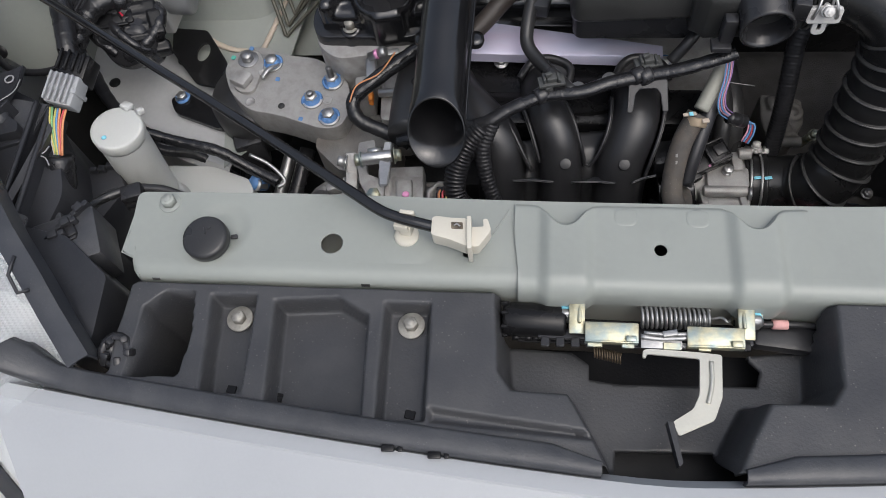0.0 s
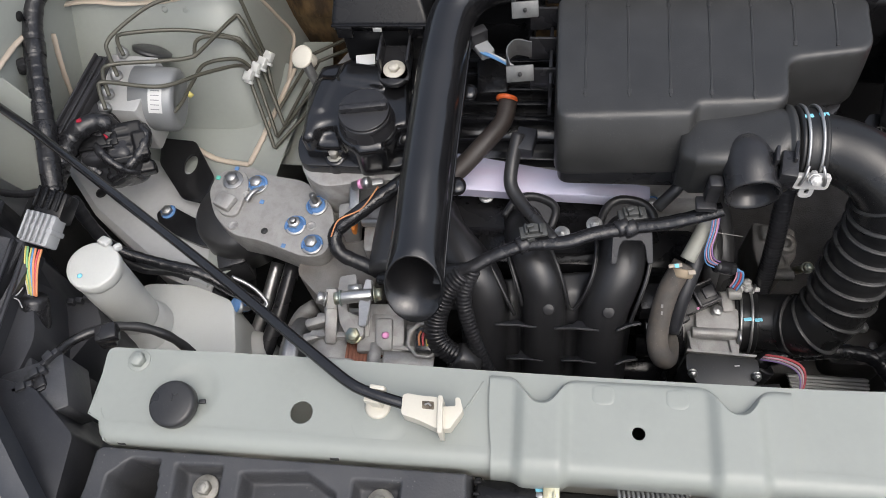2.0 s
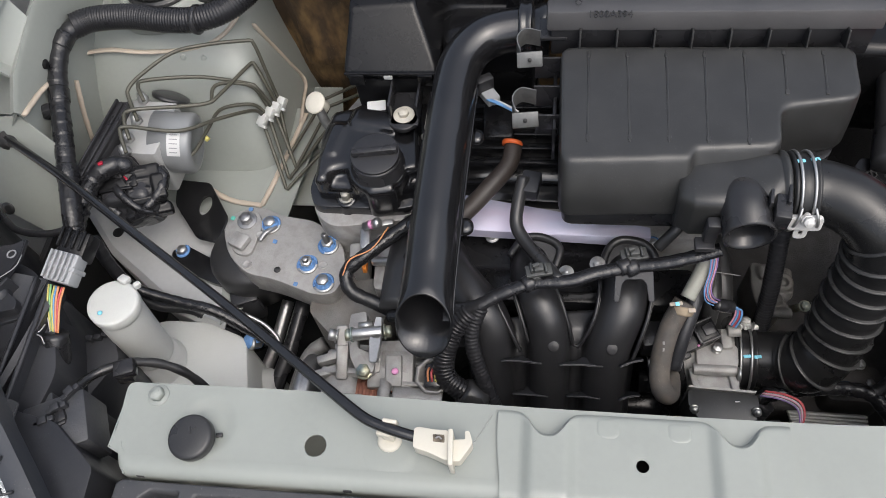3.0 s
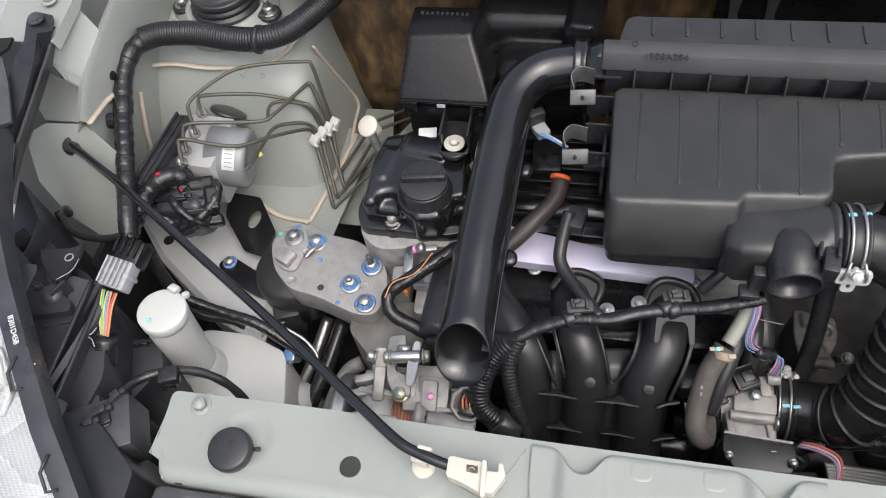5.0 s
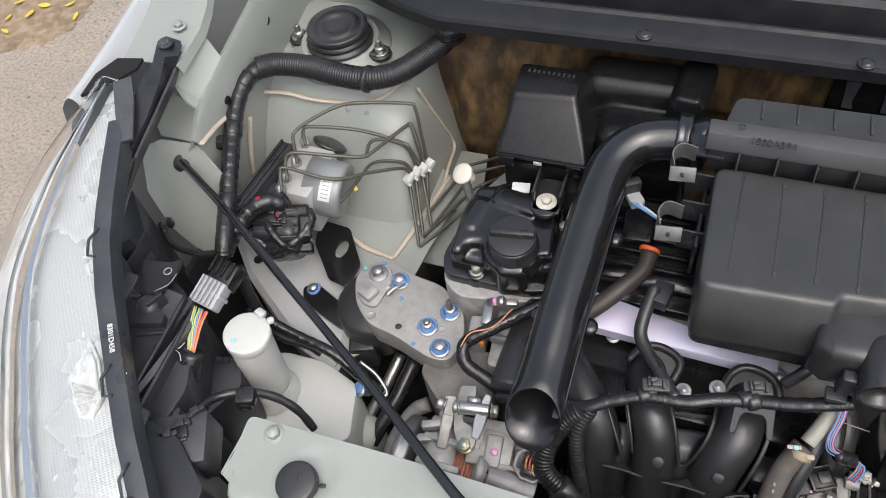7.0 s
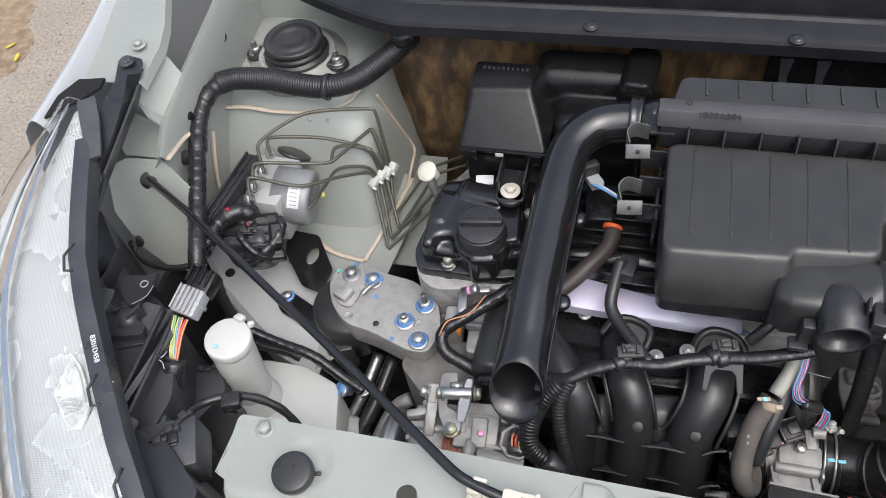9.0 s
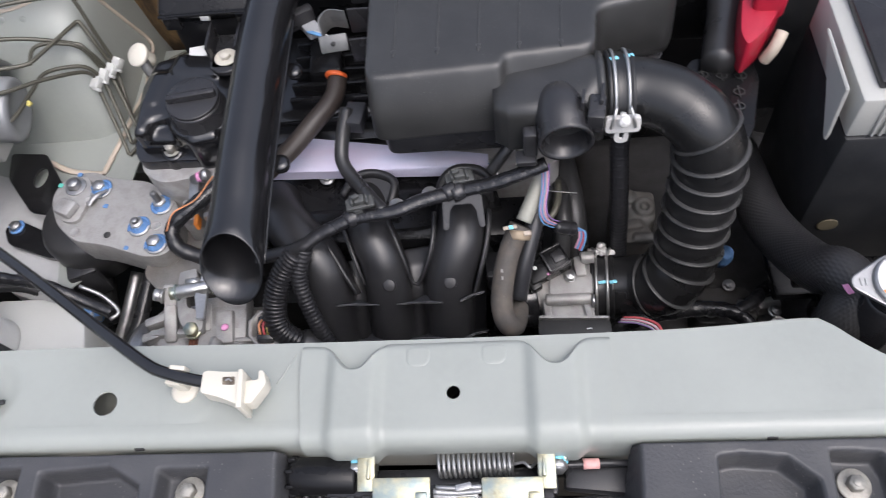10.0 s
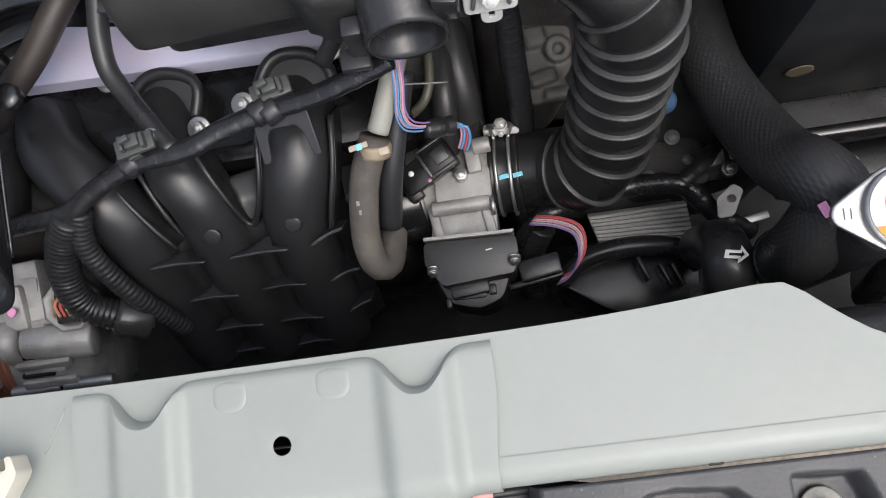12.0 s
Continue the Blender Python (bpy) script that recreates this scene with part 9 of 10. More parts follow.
slab(t, [(-0.799, 0.330, 0.894), (-0.799, 0.365, 0.897), (-0.783, 0.393, 0.900), (-0.750, 0.399, 0.900), (-0.750, 0.384, 0.898), (-0.766, 0.363, 0.896)], 0.004)
part("foam_seal", t, surface("black_foam", (0.008, 0.008, 0.008), 0.9), headlamp)
t = B()
sheet(t, [[Vector((-0.758, 0.349, 0.906)), Vector((-0.740, 0.362, 0.906))], [Vector((-0.736, 0.316, 0.902)), Vector((-0.718, 0.329, 0.902))], [Vector((-0.710, 0.274, 0.892)), Vector((-0.696, 0.283, 0.892))]], 0.004)
part("rear_flange", t, GREY_PLASTIC, headlamp)

# housing behind the lamp
hous = thing("headlamp_housing", (-0.62, 0.12, 0.60), "black moulded back housing of the headlamp with ribs", "lamp housing")
t = B()
prism(t, rounded([(-0.775, 0.300, 0.780)[:2], (-0.680, 0.200, 0.780)[:2], (-0.621, 0.175, 0.780)[:2], (-0.582, 0.126, 0.780)[:2], (-0.557, 0.064, 0.780)[:2], (-0.566, -0.001, 0.780)[:2], (-0.615, 0.035, 0.780)[:2], (-0.686, 0.128, 0.780)[:2], (-0.748, 0.225, 0.780)[:2]], 0.012), 0.56, 0.765, 0.006, 2)
part("back_shell", t, LAMP_BLACK, hous)
t = B()
prism(t, rounded([(-0.659, 0.111, 0.785)[:2], (-0.659, 0.142, 0.785)[:2], (-0.632, 0.142, 0.785)[:2], (-0.614, 0.132, 0.785)[:2], (-0.611, 0.121, 0.785)[:2], (-0.633, 0.115, 0.785)[:2]], 0.004), 0.73, 0.787, 0.005, 3)
part("bulb_boss", t, LAMP_BLACK, hous)
t = B()
prism(t, rounded([(-0.666, 0.112, 0.775)[:2], (-0.606, 0.122, 0.775)[:2], (-0.611, 0.052, 0.775)[:2], (-0.635, 0.072, 0.775)[:2]], 0.004), 0.70, 0.776, 0.003, 2)
part("lower_block", t, LAMP_BLACK, hous)
t = B()
sheet(t, [[Vector((-0.604, 0.034, 0.780)), Vector((-0.595, 0.087, 0.780)), Vector((-0.586, 0.145, 0.780))], [Vector((-0.601, 0.034, 0.778)), Vector((-0.591, 0.086, 0.778)), Vector((-0.582, 0.143, 0.778))], [Vector((-0.604, 0.043, 0.700)), Vector((-0.604, 0.093, 0.705)), Vector((-0.592, 0.133, 0.720))]], 0.004)
part("side_wall", t, LAMP_BLACK, hous)
t = B()
slab(t, [(-0.666, 0.163, 0.778), (-0.633, 0.167, 0.778), (-0.597, 0.162, 0.776), (-0.604, 0.120, 0.776), (-0.618, 0.123, 0.777)], 0.005, 0.001)
part("grey_panel", t, GREY_PLASTIC, hous)
for q in (((-0.666, 0.124, 0.797), (-0.684, 0.152, 0.800), (-0.678, 0.165, 0.801), (-0.664, 0.165, 0.799), (-0.663, 0.159, 0.797), (-0.664, 0.125, 0.794)), ((-0.569, -0.004, 0.790), (-0.580, 0.021, 0.792), (-0.575, 0.027, 0.793), (-0.565, 0.024, 0.791), (-0.566, -0.004, 0.788))):
    t = B()
    slab(t, list(q), 0.004, 0.001)
    part("locating_tab", t, GREY_PLASTIC, hous)
for a, b in (((-0.710, 0.194, 0.800), (-0.701, 0.205, 0.800)), ((-0.634, 0.136, 0.795), (-0.627, 0.149, 0.795)), ((-0.654, 0.145, 0.790), (-0.661, 0.146, 0.790)), ((-0.696, 0.184, 0.785), (-0.698, 0.225, 0.785)), ((-0.636, 0.105, 0.778), (-0.612, 0.114, 0.778))):
    t = B()
    a, b = Vector(a), Vector(b)
    box(t, (0, 0, 0), ((b - a).length + 0.006, 0.004, 0.04), m=basis_at((a + b) / 2 - Vector((0, 0, 0.018)), b - a, (0, 0, 1)), bevel=0.0015)
    part("rib", t, LAMP_BLACK, hous)
t = B()
slab(t, [(-0.670, 0.173, 0.785), (-0.682, 0.192, 0.785), (-0.645, 0.196, 0.787), (-0.632, 0.204, 0.787), (-0.630, 0.182, 0.787), (-0.636, 0.153, 0.787), (-0.649, 0.155, 0.786)], 0.006, 0.001)
part("adjuster_lug", t, LAMP_BLACK, hous)
t = B()
CHALK = surface("worn_edge", (0.30, 0.30, 0.31), 0.6)
RC = Vector((-0.639, 0.183, 0.789))
tube(t, [RC + Vector((0.0045 * math.cos(a), 0.0045 * math.sin(a), 0)) for a in [2 * math.pi * k / 16 for k in range(17)]], 0.0009, 6, 0.002)
part("chalk_ring", t, CHALK, hous)
t = B()
tube(t, [(-0.626, 0.182, 0.790), (-0.628, 0.167, 0.790), (-0.640, 0.154, 0.790)], 0.0006, 6, 0.003)
part("chalk_stroke", t, CHALK, hous)
t = B()
lathe(t, [(0.0140, -0.030), (0.0135, 0.004), (0.0115, 0.009), (0.006, 0.0115), (0.001, 0.012)], (-0.640, 0.138, 0.782), (0.25, -0.35, 0.9), 24)
part("bulb_cap", t, LAMP_BLACK, hous)
t = B()
lathe(t, [(0.0050, -0.02), (0.0050, 0.006), (0.0042, 0.0072), (0.0025, 0.0072), (0.0022, 0.004)], (-0.668, 0.148, 0.782), (0.2, -0.3, 0.9), 16)
part("aiming_screw", t, GREY_PLASTIC, hous)
for a, b in (((-0.605, 0.160, 0.783), (-0.6045, 0.026, 0.780)), ((-0.588, 0.155, 0.783), (-0.586, 0.015, 0.780))):
    t = B()
    a, b = Vector(a), Vector(b)
    tube(t, [a, a.lerp(b, 0.5) + Vector((0.002, 0, 0.002)), b], 0.0026, 10, 0.01)
    box(t, (0, 0, 0), ((b - a).length, 0.0034, 0.030), m=basis_at((a + b) / 2 - Vector((0, 0, 0.015)), b - a, (0, 0, 1)), bevel=0.001)
    part("long_rib", t, LAMP_BLACK, hous)
# air guide in front of it
guide = thing("air_guide", (-0.53, 0.0, 0.65), "black plastic air guide panel beside the radiator support", "air guide")
t = B()
prism(t, rounded([(-0.585, 0.022, 0.775)[:2], (-0.531, 0.012, 0.775)[:2], (-0.480, -0.027, 0.775)[:2], (-0.477, -0.086, 0.775)[:2], (-0.488, -0.111, 0.775)[:2], (-0.539, -0.067, 0.775)[:2], (-0.599, -0.002, 0.775)[:2]], 0.006), 0.60, 0.778, 0.003)
part("panel", t, LAMP_BLACK, guide)
t = B()
box(t, (-0.536, 0.012, 0.745), (0.06, 0.055, 0.05), (0, 0, 25), 0.003)
box(t, (-0.556, 0.020, 0.750), (0.02, 0.05, 0.02), (0, 0, 25), 0.002)
part("bulb_holder", t, GREY_PLASTIC, guide, "dark grey square bulb holder")
t = B()
box(t, (-0.541, 0.012, 0.765), (0.03, 0.016, 0.014), (0, 0, 35), 0.002)
box(t, (-0.535, 0.022, 0.768), (0.012, 0.02, 0.012), (0, 0, 35), 0.002)
part("bulb_plug", t, BLACK, guide)
for px, turn in (((-0.5370, 0.0260, 0.7720), 35), ((-0.5300, 0.0430, 0.7700), 55), ((-0.5440, 0.0120, 0.7730), 30)):
    t = B()
    box(t, px, (0.020, 0.006, 0.010), (0, 0, turn), 0.0015)
    box(t, Vector(px) + Vector((0, 0, 0.006)), (0.009, 0.008, 0.004), (0, 0, turn), 0.001)
    part("plug_latch", t, LAMP_BLACK, guide)
t = B()
prism(t, rounded([(-0.584, 0.127, 0.700)[:2], (-0.555, 0.139, 0.700)[:2], (-0.536, 0.107, 0.700)[:2], (-0.567, 0.043, 0.700)[:2], (-0.593, 0.049, 0.700)[:2]], 0.006), 0.60, 0.70, 0.003)
part("guide_wing", t, LAMP_BLACK, guide)
for k, px in enumerate(((-0.576, 0.128, 0.703), (-0.567, 0.130, 0.703), (-0.559, 0.134, 0.703))):
    t = B()
    box(t, px, (0.008, 0.006, 0.008), (0, 0, 0), 0.001)
    part("guide_tooth", t, LAMP_BLACK, guide)
t = B()
lathe(t, [(0.014, 0), (0.016, 0.003), (0.013, 0.006), (0.009, 0.007), (0.009, 0.002)], (-0.443, -0.101, 0.792), (0, -0.2, 1), 14)
for k in range(5):
    a = 2 * math.pi * k / 5
    box(t, Vector((-0.440, -0.103, 0.797)) + Vector((0.011 * math.cos(a), 0.011 * math.sin(a), 0.0)), (0.006, 0.006, 0.012), (20, 15 * k, 30 * k), 0.0015)
part("torn_clip", t, BLACK, guide, "cracked black fastener")

# ---- lamp connector ----
conn = thing("lamp_connector", (-0.579, 0.171, 0.785), "large grey multi-pin connector with coloured wires", "connector")
ca, cb = Vector((-0.570, 0.204, 0.790)), Vector((-0.579, 0.150, 0.790))
d = (cb - ca).normalized()
t = B()
box(t, (0, 0, 0), (0.032, 0.029, 0.022), m=basis_at(ca.lerp(cb, 0.62) - Vector((0, 0, 0.006)), d, (0.1, -0.3, 1)), bevel=0.002)
box(t, (0, 0, 0), (0.005, 0.032, 0.025), m=basis_at(ca.lerp(cb, 0.62) - Vector((0, 0, 0.006)), d, (0.1, -0.3, 1)), bevel=0.001)
for k in range(5):
    box(t, (0, 0, 0), (0.030, 0.0022, 0.004), m=basis_at(ca.lerp(cb, 0.68) + Vector((0, 0, 0.0075)), d, (0.1, -0.3, 1)) @ pose(0, -0.0112 + 0.0056 * k, 0), bevel=0.0006, seg=1)
part("grey_shell", t, GREY_CONNECTOR, conn, "grey plastic shell")
t = B()
box(t, (0, 0, 0), (0.030, 0.030, 0.026), m=basis_at(ca.lerp(cb, 0.12) - Vector((0, 0, 0.006)), d, (0.1, -0.3, 1)), bevel=0.003)
for k in range(4):
    box(t, (0, 0, 0), (0.022, 0.003, 0.004), m=basis_at(ca.lerp(cb, 0.10) + Vector((0, 0, 0.009)), d, (0.1, -0.3, 1)) @ pose(0, -0.0125 + 0.008 * k, 0), bevel=0.001, seg=1)
part("black_shell", t, BLACK_DEEP, conn)
side = Vector((-d.y, d.x, 0))
end = cb + Vector((0, 0, -0.006))
tail = Vector((-0.575, 0.107, 0.765))
for k, c in enumerate(("white", "yellow", "green", "yellow", "blue", "orange", "red", "orange")):
    s = side * (-0.0105 + 0.003 * k)
    t = B()
    tube(t, [end + s + Vector((0, 0, 0.001 * (k % 3))), end.lerp(tail, 0.4) + s * 0.8 + Vector((0, 0, 0.005)), tail + s * 0.45 + Vector((0, 0, 0.001 * (k % 2)))], 0.0011, 8, 0.004)
    part("wire", t, WIRES[c], conn)
t = B()
tube(t, [tail + Vector((0, 0, -0.002)), (-0.577, 0.089, 0.745), (-0.583, 0.064, 0.720)], 0.013, 12, 0.004, wrapped(0.08))
part("taped_tail", t, TAPE, conn)
t = B()
tube(t, [(-0.581, 0.111, 0.775), (-0.583, 0.103, 0.776), (-0.589, 0.100, 0.776), (-0.581, 0.098, 0.775), (-0.576, 0.091, 0.772)], 0.0007, 6, 0.003)
part("scratch_tie", t, WIRES["grey"], conn)

# ---- wiring ----
def loom(name, pts, r, label, material=None, shape=None, category="wiring loom", step=0.0016, seg=16):
    t = B()
    tube(t, pts, r, seg, step, shape or corrugated(0.0042, 0.13))
    return solo(name, t, material or LOOM, label, category, angle=75)


LOOM_PATH = [(-0.423, 0.608, 0.822), (-0.449, 0.572, 0.812), (-0.483, 0.531, 0.806), (-0.521, 0.516, 0.803), (-0.563, 0.517, 0.802), (-0.606, 0.523, 0.802), (-0.654, 0.517, 0.804), (-0.676, 0.502, 0.806)]
wloom = thing("wiring_loom", LOOM_PATH[4], "thick black corrugated wiring loom across the strut tower", "wiring loom")
t = B()
tube(t, LOOM_PATH, 0.0160, 18, 0.0010, corrugated(0.0036, 0.09))
part("sleeve", t, LOOM, wloom, angle=75)
t = B()
tube(t, [Vector(LOOM_PATH[0]).lerp(Vector(LOOM_PATH[1]), 0.2), LOOM_PATH[0], (-0.429, 0.584, 0.835), (-0.408, 0.587, 0.845)], 0.0125, 16, 0.003, lambda s, total: 1.35 - 0.6 * s / total)
part("end_tape", t, TAPE, wloom, "black tape wrap")
TAPED_PATH = [(-0.672, 0.506, 0.806), (-0.683, 0.479, 0.803), (-0.685, 0.449, 0.792), (-0.677, 0.412, 0.778), (-0.663, 0.367, 0.765), (-0.648, 0.318, 0.748), (-0.635, 0.277, 0.735), (-0.631, 0.255, 0.720)]
taped = thing("taped_loom", TAPED_PATH[4], "tape-wrapped black loom running down the inner wing", "wiring loom")
t = B()
tube(t, TAPED_PATH, 0.0112, 18, 0.0014, wrapped(0.07))
part("sleeve", t, TAPE, taped)
for k in (1, 3, 5):
    t = B()
    d = Vector(TAPED_PATH[k + 1]) - Vector(TAPED_PATH[k - 1])
    lathe(t, [(0.0118, -0.010), (0.0126, -0.008), (0.0126, 0.008), (0.0118, 0.010)], TAPED_PATH[k], d, 20)
    part("tape_band", t, TAPE, taped, "glossy tape wrap")
ring_t = B()
lathe(ring_t, [(0.018, 0), (0.0185, 0.004), (0.018, 0.006)], (-0.521, 0.516, 0.803), (1, -0.1, 0), 24)
part("cable_tie", ring_t, BLACK, wloom)
for px in ((-0.709, 0.487, 0.790), (-0.690, 0.395, 0.770), (-0.800, 0.513, 0.800)):
    t = B()
    lathe(t, [(0.010, 0), (0.010, 0.004), (0.006, 0.005), (0.006, 0.009)], px, (0.6, -0.6, 0.4), 18)
    box(t, Vector(px) + Vector((0.003, -0.003, 0.003)), (0.010, 0.010, 0.014), (0, 0, 30), 0.002)
    solo("loom_clip", t, BLACK, "black push-in loom clip on the inner wing", "clip", "loom clips")
loom("wing_cable", [(-0.742, 0.282, 0.720), (-0.715, 0.261, 0.710), (-0.674, 0.256, 0.710), (-0.642, 0.262, 0.715)], 0.0042, "thin black cable below the inner wing panel", TAPE, wrapped(0.08), "cable", 0.004, 10)
loom("rail_loom", [(-0.589, 0.233, 0.740), (-0.588, 0.225, 0.700), (-0.573, 0.215, 0.660), (-0.528, 0.209, 0.640), (-0.480, 0.203, 0.630), (-0.441, 0.191, 0.610), (-0.408, 0.179, 0.600)], 0.0068, "black loom along the chassis rail", TAPE, wrapped(0.1), step=0.003)
loom("lower_loom", [(-0.600, 0.221, 0.660), (-0.560, 0.212, 0.620), (-0.518, 0.216, 0.600), (-0.467, 0.195, 0.570)], 0.007, "second black loom below the chassis rail", LOOM)
loom("washer_cable", [(-0.448, 0.094, 0.660), (-0.463, 0.100, 0.690), (-0.486, 0.101, 0.710), (-0.509, 0.094, 0.725), (-0.531, 0.084, 0.728), (-0.544, 0.068, 0.735), (-0.545, 0.042, 0.750), (-0.544, 0.029, 0.758)], 0.0052, "thin black cable over the washer bottle", RUBBER, None, "cable", 0.005, 10)
t = B()
box(t, (-0.509, 0.086, 0.728), (0.022, 0.018, 0.014), (0, 0, 20), 0.003)
box(t, (-0.511, 0.080, 0.718), (0.016, 0.008, 0.012), (0, 0, 20), 0.002)
solo("cable_clip", t, BLACK, "black plastic clip on the washer cable", "clip")
# main harness over the manifold
HARN = [(-0.247, 0.173, 0.700), (-0.200, 0.170, 0.722), (-0.154, 0.167, 0.742), (-0.128, 0.177, 0.752), (-0.095, 0.187, 0.760), (-0.059, 0.189, 0.764), (-0.031, 0.198, 0.767), (0.001, 0.204, 0.770), (0.032, 0.206, 0.776), (0.063, 0.211, 0.784), (0.082, 0.215, 0.790)]
harness = thing("engine_harness", (-0.05, 0.2, 0.75), "tape-wrapped engine wiring harness across the manifold", "wiring harness")
t = B()
tube(t, HARN, 0.0070, 18, 0.0014, wrapped(0.05), flat=0.82)
part("trunk", t, TAPE, harness)
for pts, r in (([(-0.155, 0.165, 0.738), (-0.171, 0.153, 0.722), (-0.183, 0.134, 0.700), (-0.182, 0.115, 0.680), (-0.161, 0.104, 0.662)], 0.0120), ([(-0.146, 0.167, 0.742), (-0.155, 0.150, 0.722), (-0.152, 0.133, 0.700), (-0.142, 0.114, 0.672), (-0.127, 0.094, 0.630)], 0.0082)):
    t = B()
    tube(t, pts, r, 16, 0.0013, corrugated(0.0042, 0.14))
    part("corrugated_branch", t, LOOM, harness, "corrugated sleeve branch", angle=75)
t = B()
lathe(t, [(0.014, -0.004), (0.016, 0.0), (0.016, 0.02), (0.012, 0.024)], (-0.162, 0.105, 0.664), (0.6, -0.2, -0.4), 20)
part("branch_boot", t, RUBBER, harness)
t = B()
tube(t, [(-0.142, 0.108, 0.668), (-0.150, 0.103, 0.668), (-0.162, 0.097, 0.666), (-0.172, 0.097, 0.668)], 0.0012, 6, 0.003)
part("wire_tie", t, WIRES["grey"], harness)
t = B()
tube(t, [(-0.108, 0.306, 0.775), (-0.113, 0.279, 0.765), (-0.114, 0.259, 0.755), (-0.105, 0.242, 0.752), (-0.087, 0.216, 0.756), (-0.068, 0.189, 0.762)], 0.0070, 14, 0.004)
part("coil_branch", t, RUBBER, harness)
t = B()
box(t, (-0.101, 0.301, 0.768), (0.020, 0.028, 0.016), (0, 0, -10), 0.002)
part("coil_plug", t, LAMP_BLACK, harness)
for px in ((-0.098, 0.187, 0.760), (0.001, 0.203, 0.770), (-0.006, 0.204, 0.770)):
    t = B()
    lathe(t, [(0.0080, -0.006), (0.0085, -0.003), (0.0085, 0.003), (0.0080, 0.006)], px, (0.85, 0.45, 0.08), 16)
    part("tape_band", t, BLACK, harness)
SMOKY = surface("smoky_grey_plastic", (0.055, 0.057, 0.055), 0.35, vary=0.1)
# bracket connectors standing on the harness
for px, nm in (((-0.089, 0.195, 0.772), "grey"), ((0.003, 0.215, 0.775), "grey")):
    t = B()
    q = Vector(px)
    box(t, q, (0.026, 0.013, 0.004), (0, 0, 12), 0.0012)
    box(t, q + Vector((-0.007, 0.0, 0.004)), (0.003, 0.010, 0.006), (0, 0, 12), 0.001)
    box(t, q + Vector((0.007, 0.001, 0.004)), (0.003, 0.010, 0.006), (0, 0, 12), 0.001)
    box(t, q + Vector((0.0, 0.001, 0.004)), (0.010, 0.009, 0.006), (0, 0, 12), 0.0015)
    box(t, q + Vector((-0.003, 0.001, 0.009)), (0.007, 0.004, 0.004), (0, 0, 24), 0.001)
    box(t, q + Vector((-0.002, -0.006, -0.008)), (0.008, 0.004, 0.014), (0, 0, 24), 0.001)
    part("clip_connector", t, SMOKY, harness, "smoky grey clip")
t = B()
slab(t, [(-0.106, 0.188, 0.765), (-0.099, 0.197, 0.765), (-0.082, 0.207, 0.762), (-0.076, 0.205, 0.760), (-0.085, 0.189, 0.763)], 0.0025, 0.0006)
part("clip_bracket", t, ALU_CLEAN, harness, "bare steel clip bracket")
bolt(harness, (-0.082, 0.202, 0.763), (0, -0.2, 1), 0.008, 0.004, 0.006, ZINC)

# ---- dusty coolant hose with a spring clip ----
heater = thing("coolant_hose", (0.05, 0.16, 0.7), "dusty grey-brown rubber coolant hose with a bright clip", "hose")
t = B()
tube(t, [(0.081, 0.234, 0.752), (0.071, 0.213, 0.742), (0.060, 0.193, 0.730)], 0.0075, 16, 0.006)
part("metal_pipe", t, surface("dull_greenish_pipe", (0.30, 0.30, 0.26), 0.6, 0.1, vary=0.15, dust=0.1), heater, "dull plated pipe")
t = B()
tube(t, [(0.057, 0.190, 0.728), (0.045, 0.170, 0.712), (0.038, 0.147, 0.696), (0.036, 0.127, 0.684), (0.040, 0.113, 0.676), (0.047, 0.114, 0.668), (0.050, 0.127, 0.662), (0.051, 0.139, 0.655)], 0.0105, 20, 0.005)
part("rubber_hose", t, HOSE_OLD, heater)
t = B()
lathe(t, [(0.0112, 0), (0.0117, 0.002), (0.0117, 0.007), (0.0112, 0.009)], (0.056, 0.187, 0.726), (-0.15, -0.75, -0.6), 22)
part("hose_clip", t, surface("dusty_brown_clip", (0.30, 0.24, 0.17), 0.6, 0.3, vary=0.2), heater)
t = B()
box(t, (0.047, 0.182, 0.738), (0.013, 0.004, 0.002), (0, 0, 10), 0.0008)
box(t, (0.063, 0.178, 0.733), (0.007, 0.005, 0.002), (0, 0, 10), 0.0008)
part("clip_ear", t, SEALANT, heater, "white clip ear")
t = B()
box(t, (0.048, 0.181, 0.740), (0.004, 0.0042, 0.001), (0, 0, 10), 0.0002, 1)
part("paint_mark", t, CYAN, heater)
t = B()
for k in range(6):
    q = Vector((0.0375 + 0.0004 * k, 0.151 - 0.0055 * k, 0.7115 - 0.0042 * k))
    box(t, (0, 0, 0), (0.0022, 0.0034, 0.0004), m=basis_at(q, (1, 0, 0), (0, -0.55, 0.83)), bevel=0)
part("print_bar", t, surface("faded_hose_print", (0.26, 0.25, 0.24), 0.7), heater)
t = B()
tube(t, [(0.082, 0.230, 0.735), (0.070, 0.198, 0.715), (0.060, 0.169, 0.695), (0.052, 0.142, 0.670)], 0.0085, 14, 0.006)
part("second_pipe", t, LAMP_BLACK, heater)
wires = thing("sensor_wires", (0.075, 0.2, 0.74), "loose bundle of coloured sensor wires", "wires")
for k, c in enumerate(("blue", "pink", "blue", "white", "pink", "purple")):
    o = Vector((0.0013 * k - 0.003, 0.0006 * k + 0.0010 * (k % 2), 0.0016 * (k % 3)))
    t = B()
    tube(t, [Vector(q) + o for q in ((0.082, 0.225, 0.768), (0.081, 0.210, 0.755), (0.078, 0.198, 0.740), (0.081, 0.192, 0.728), (0.091, 0.194, 0.715), (0.102, 0.200, 0.700))], 0.0007, 6, 0.004)
    part("wire", t, WIRES[c], wires)
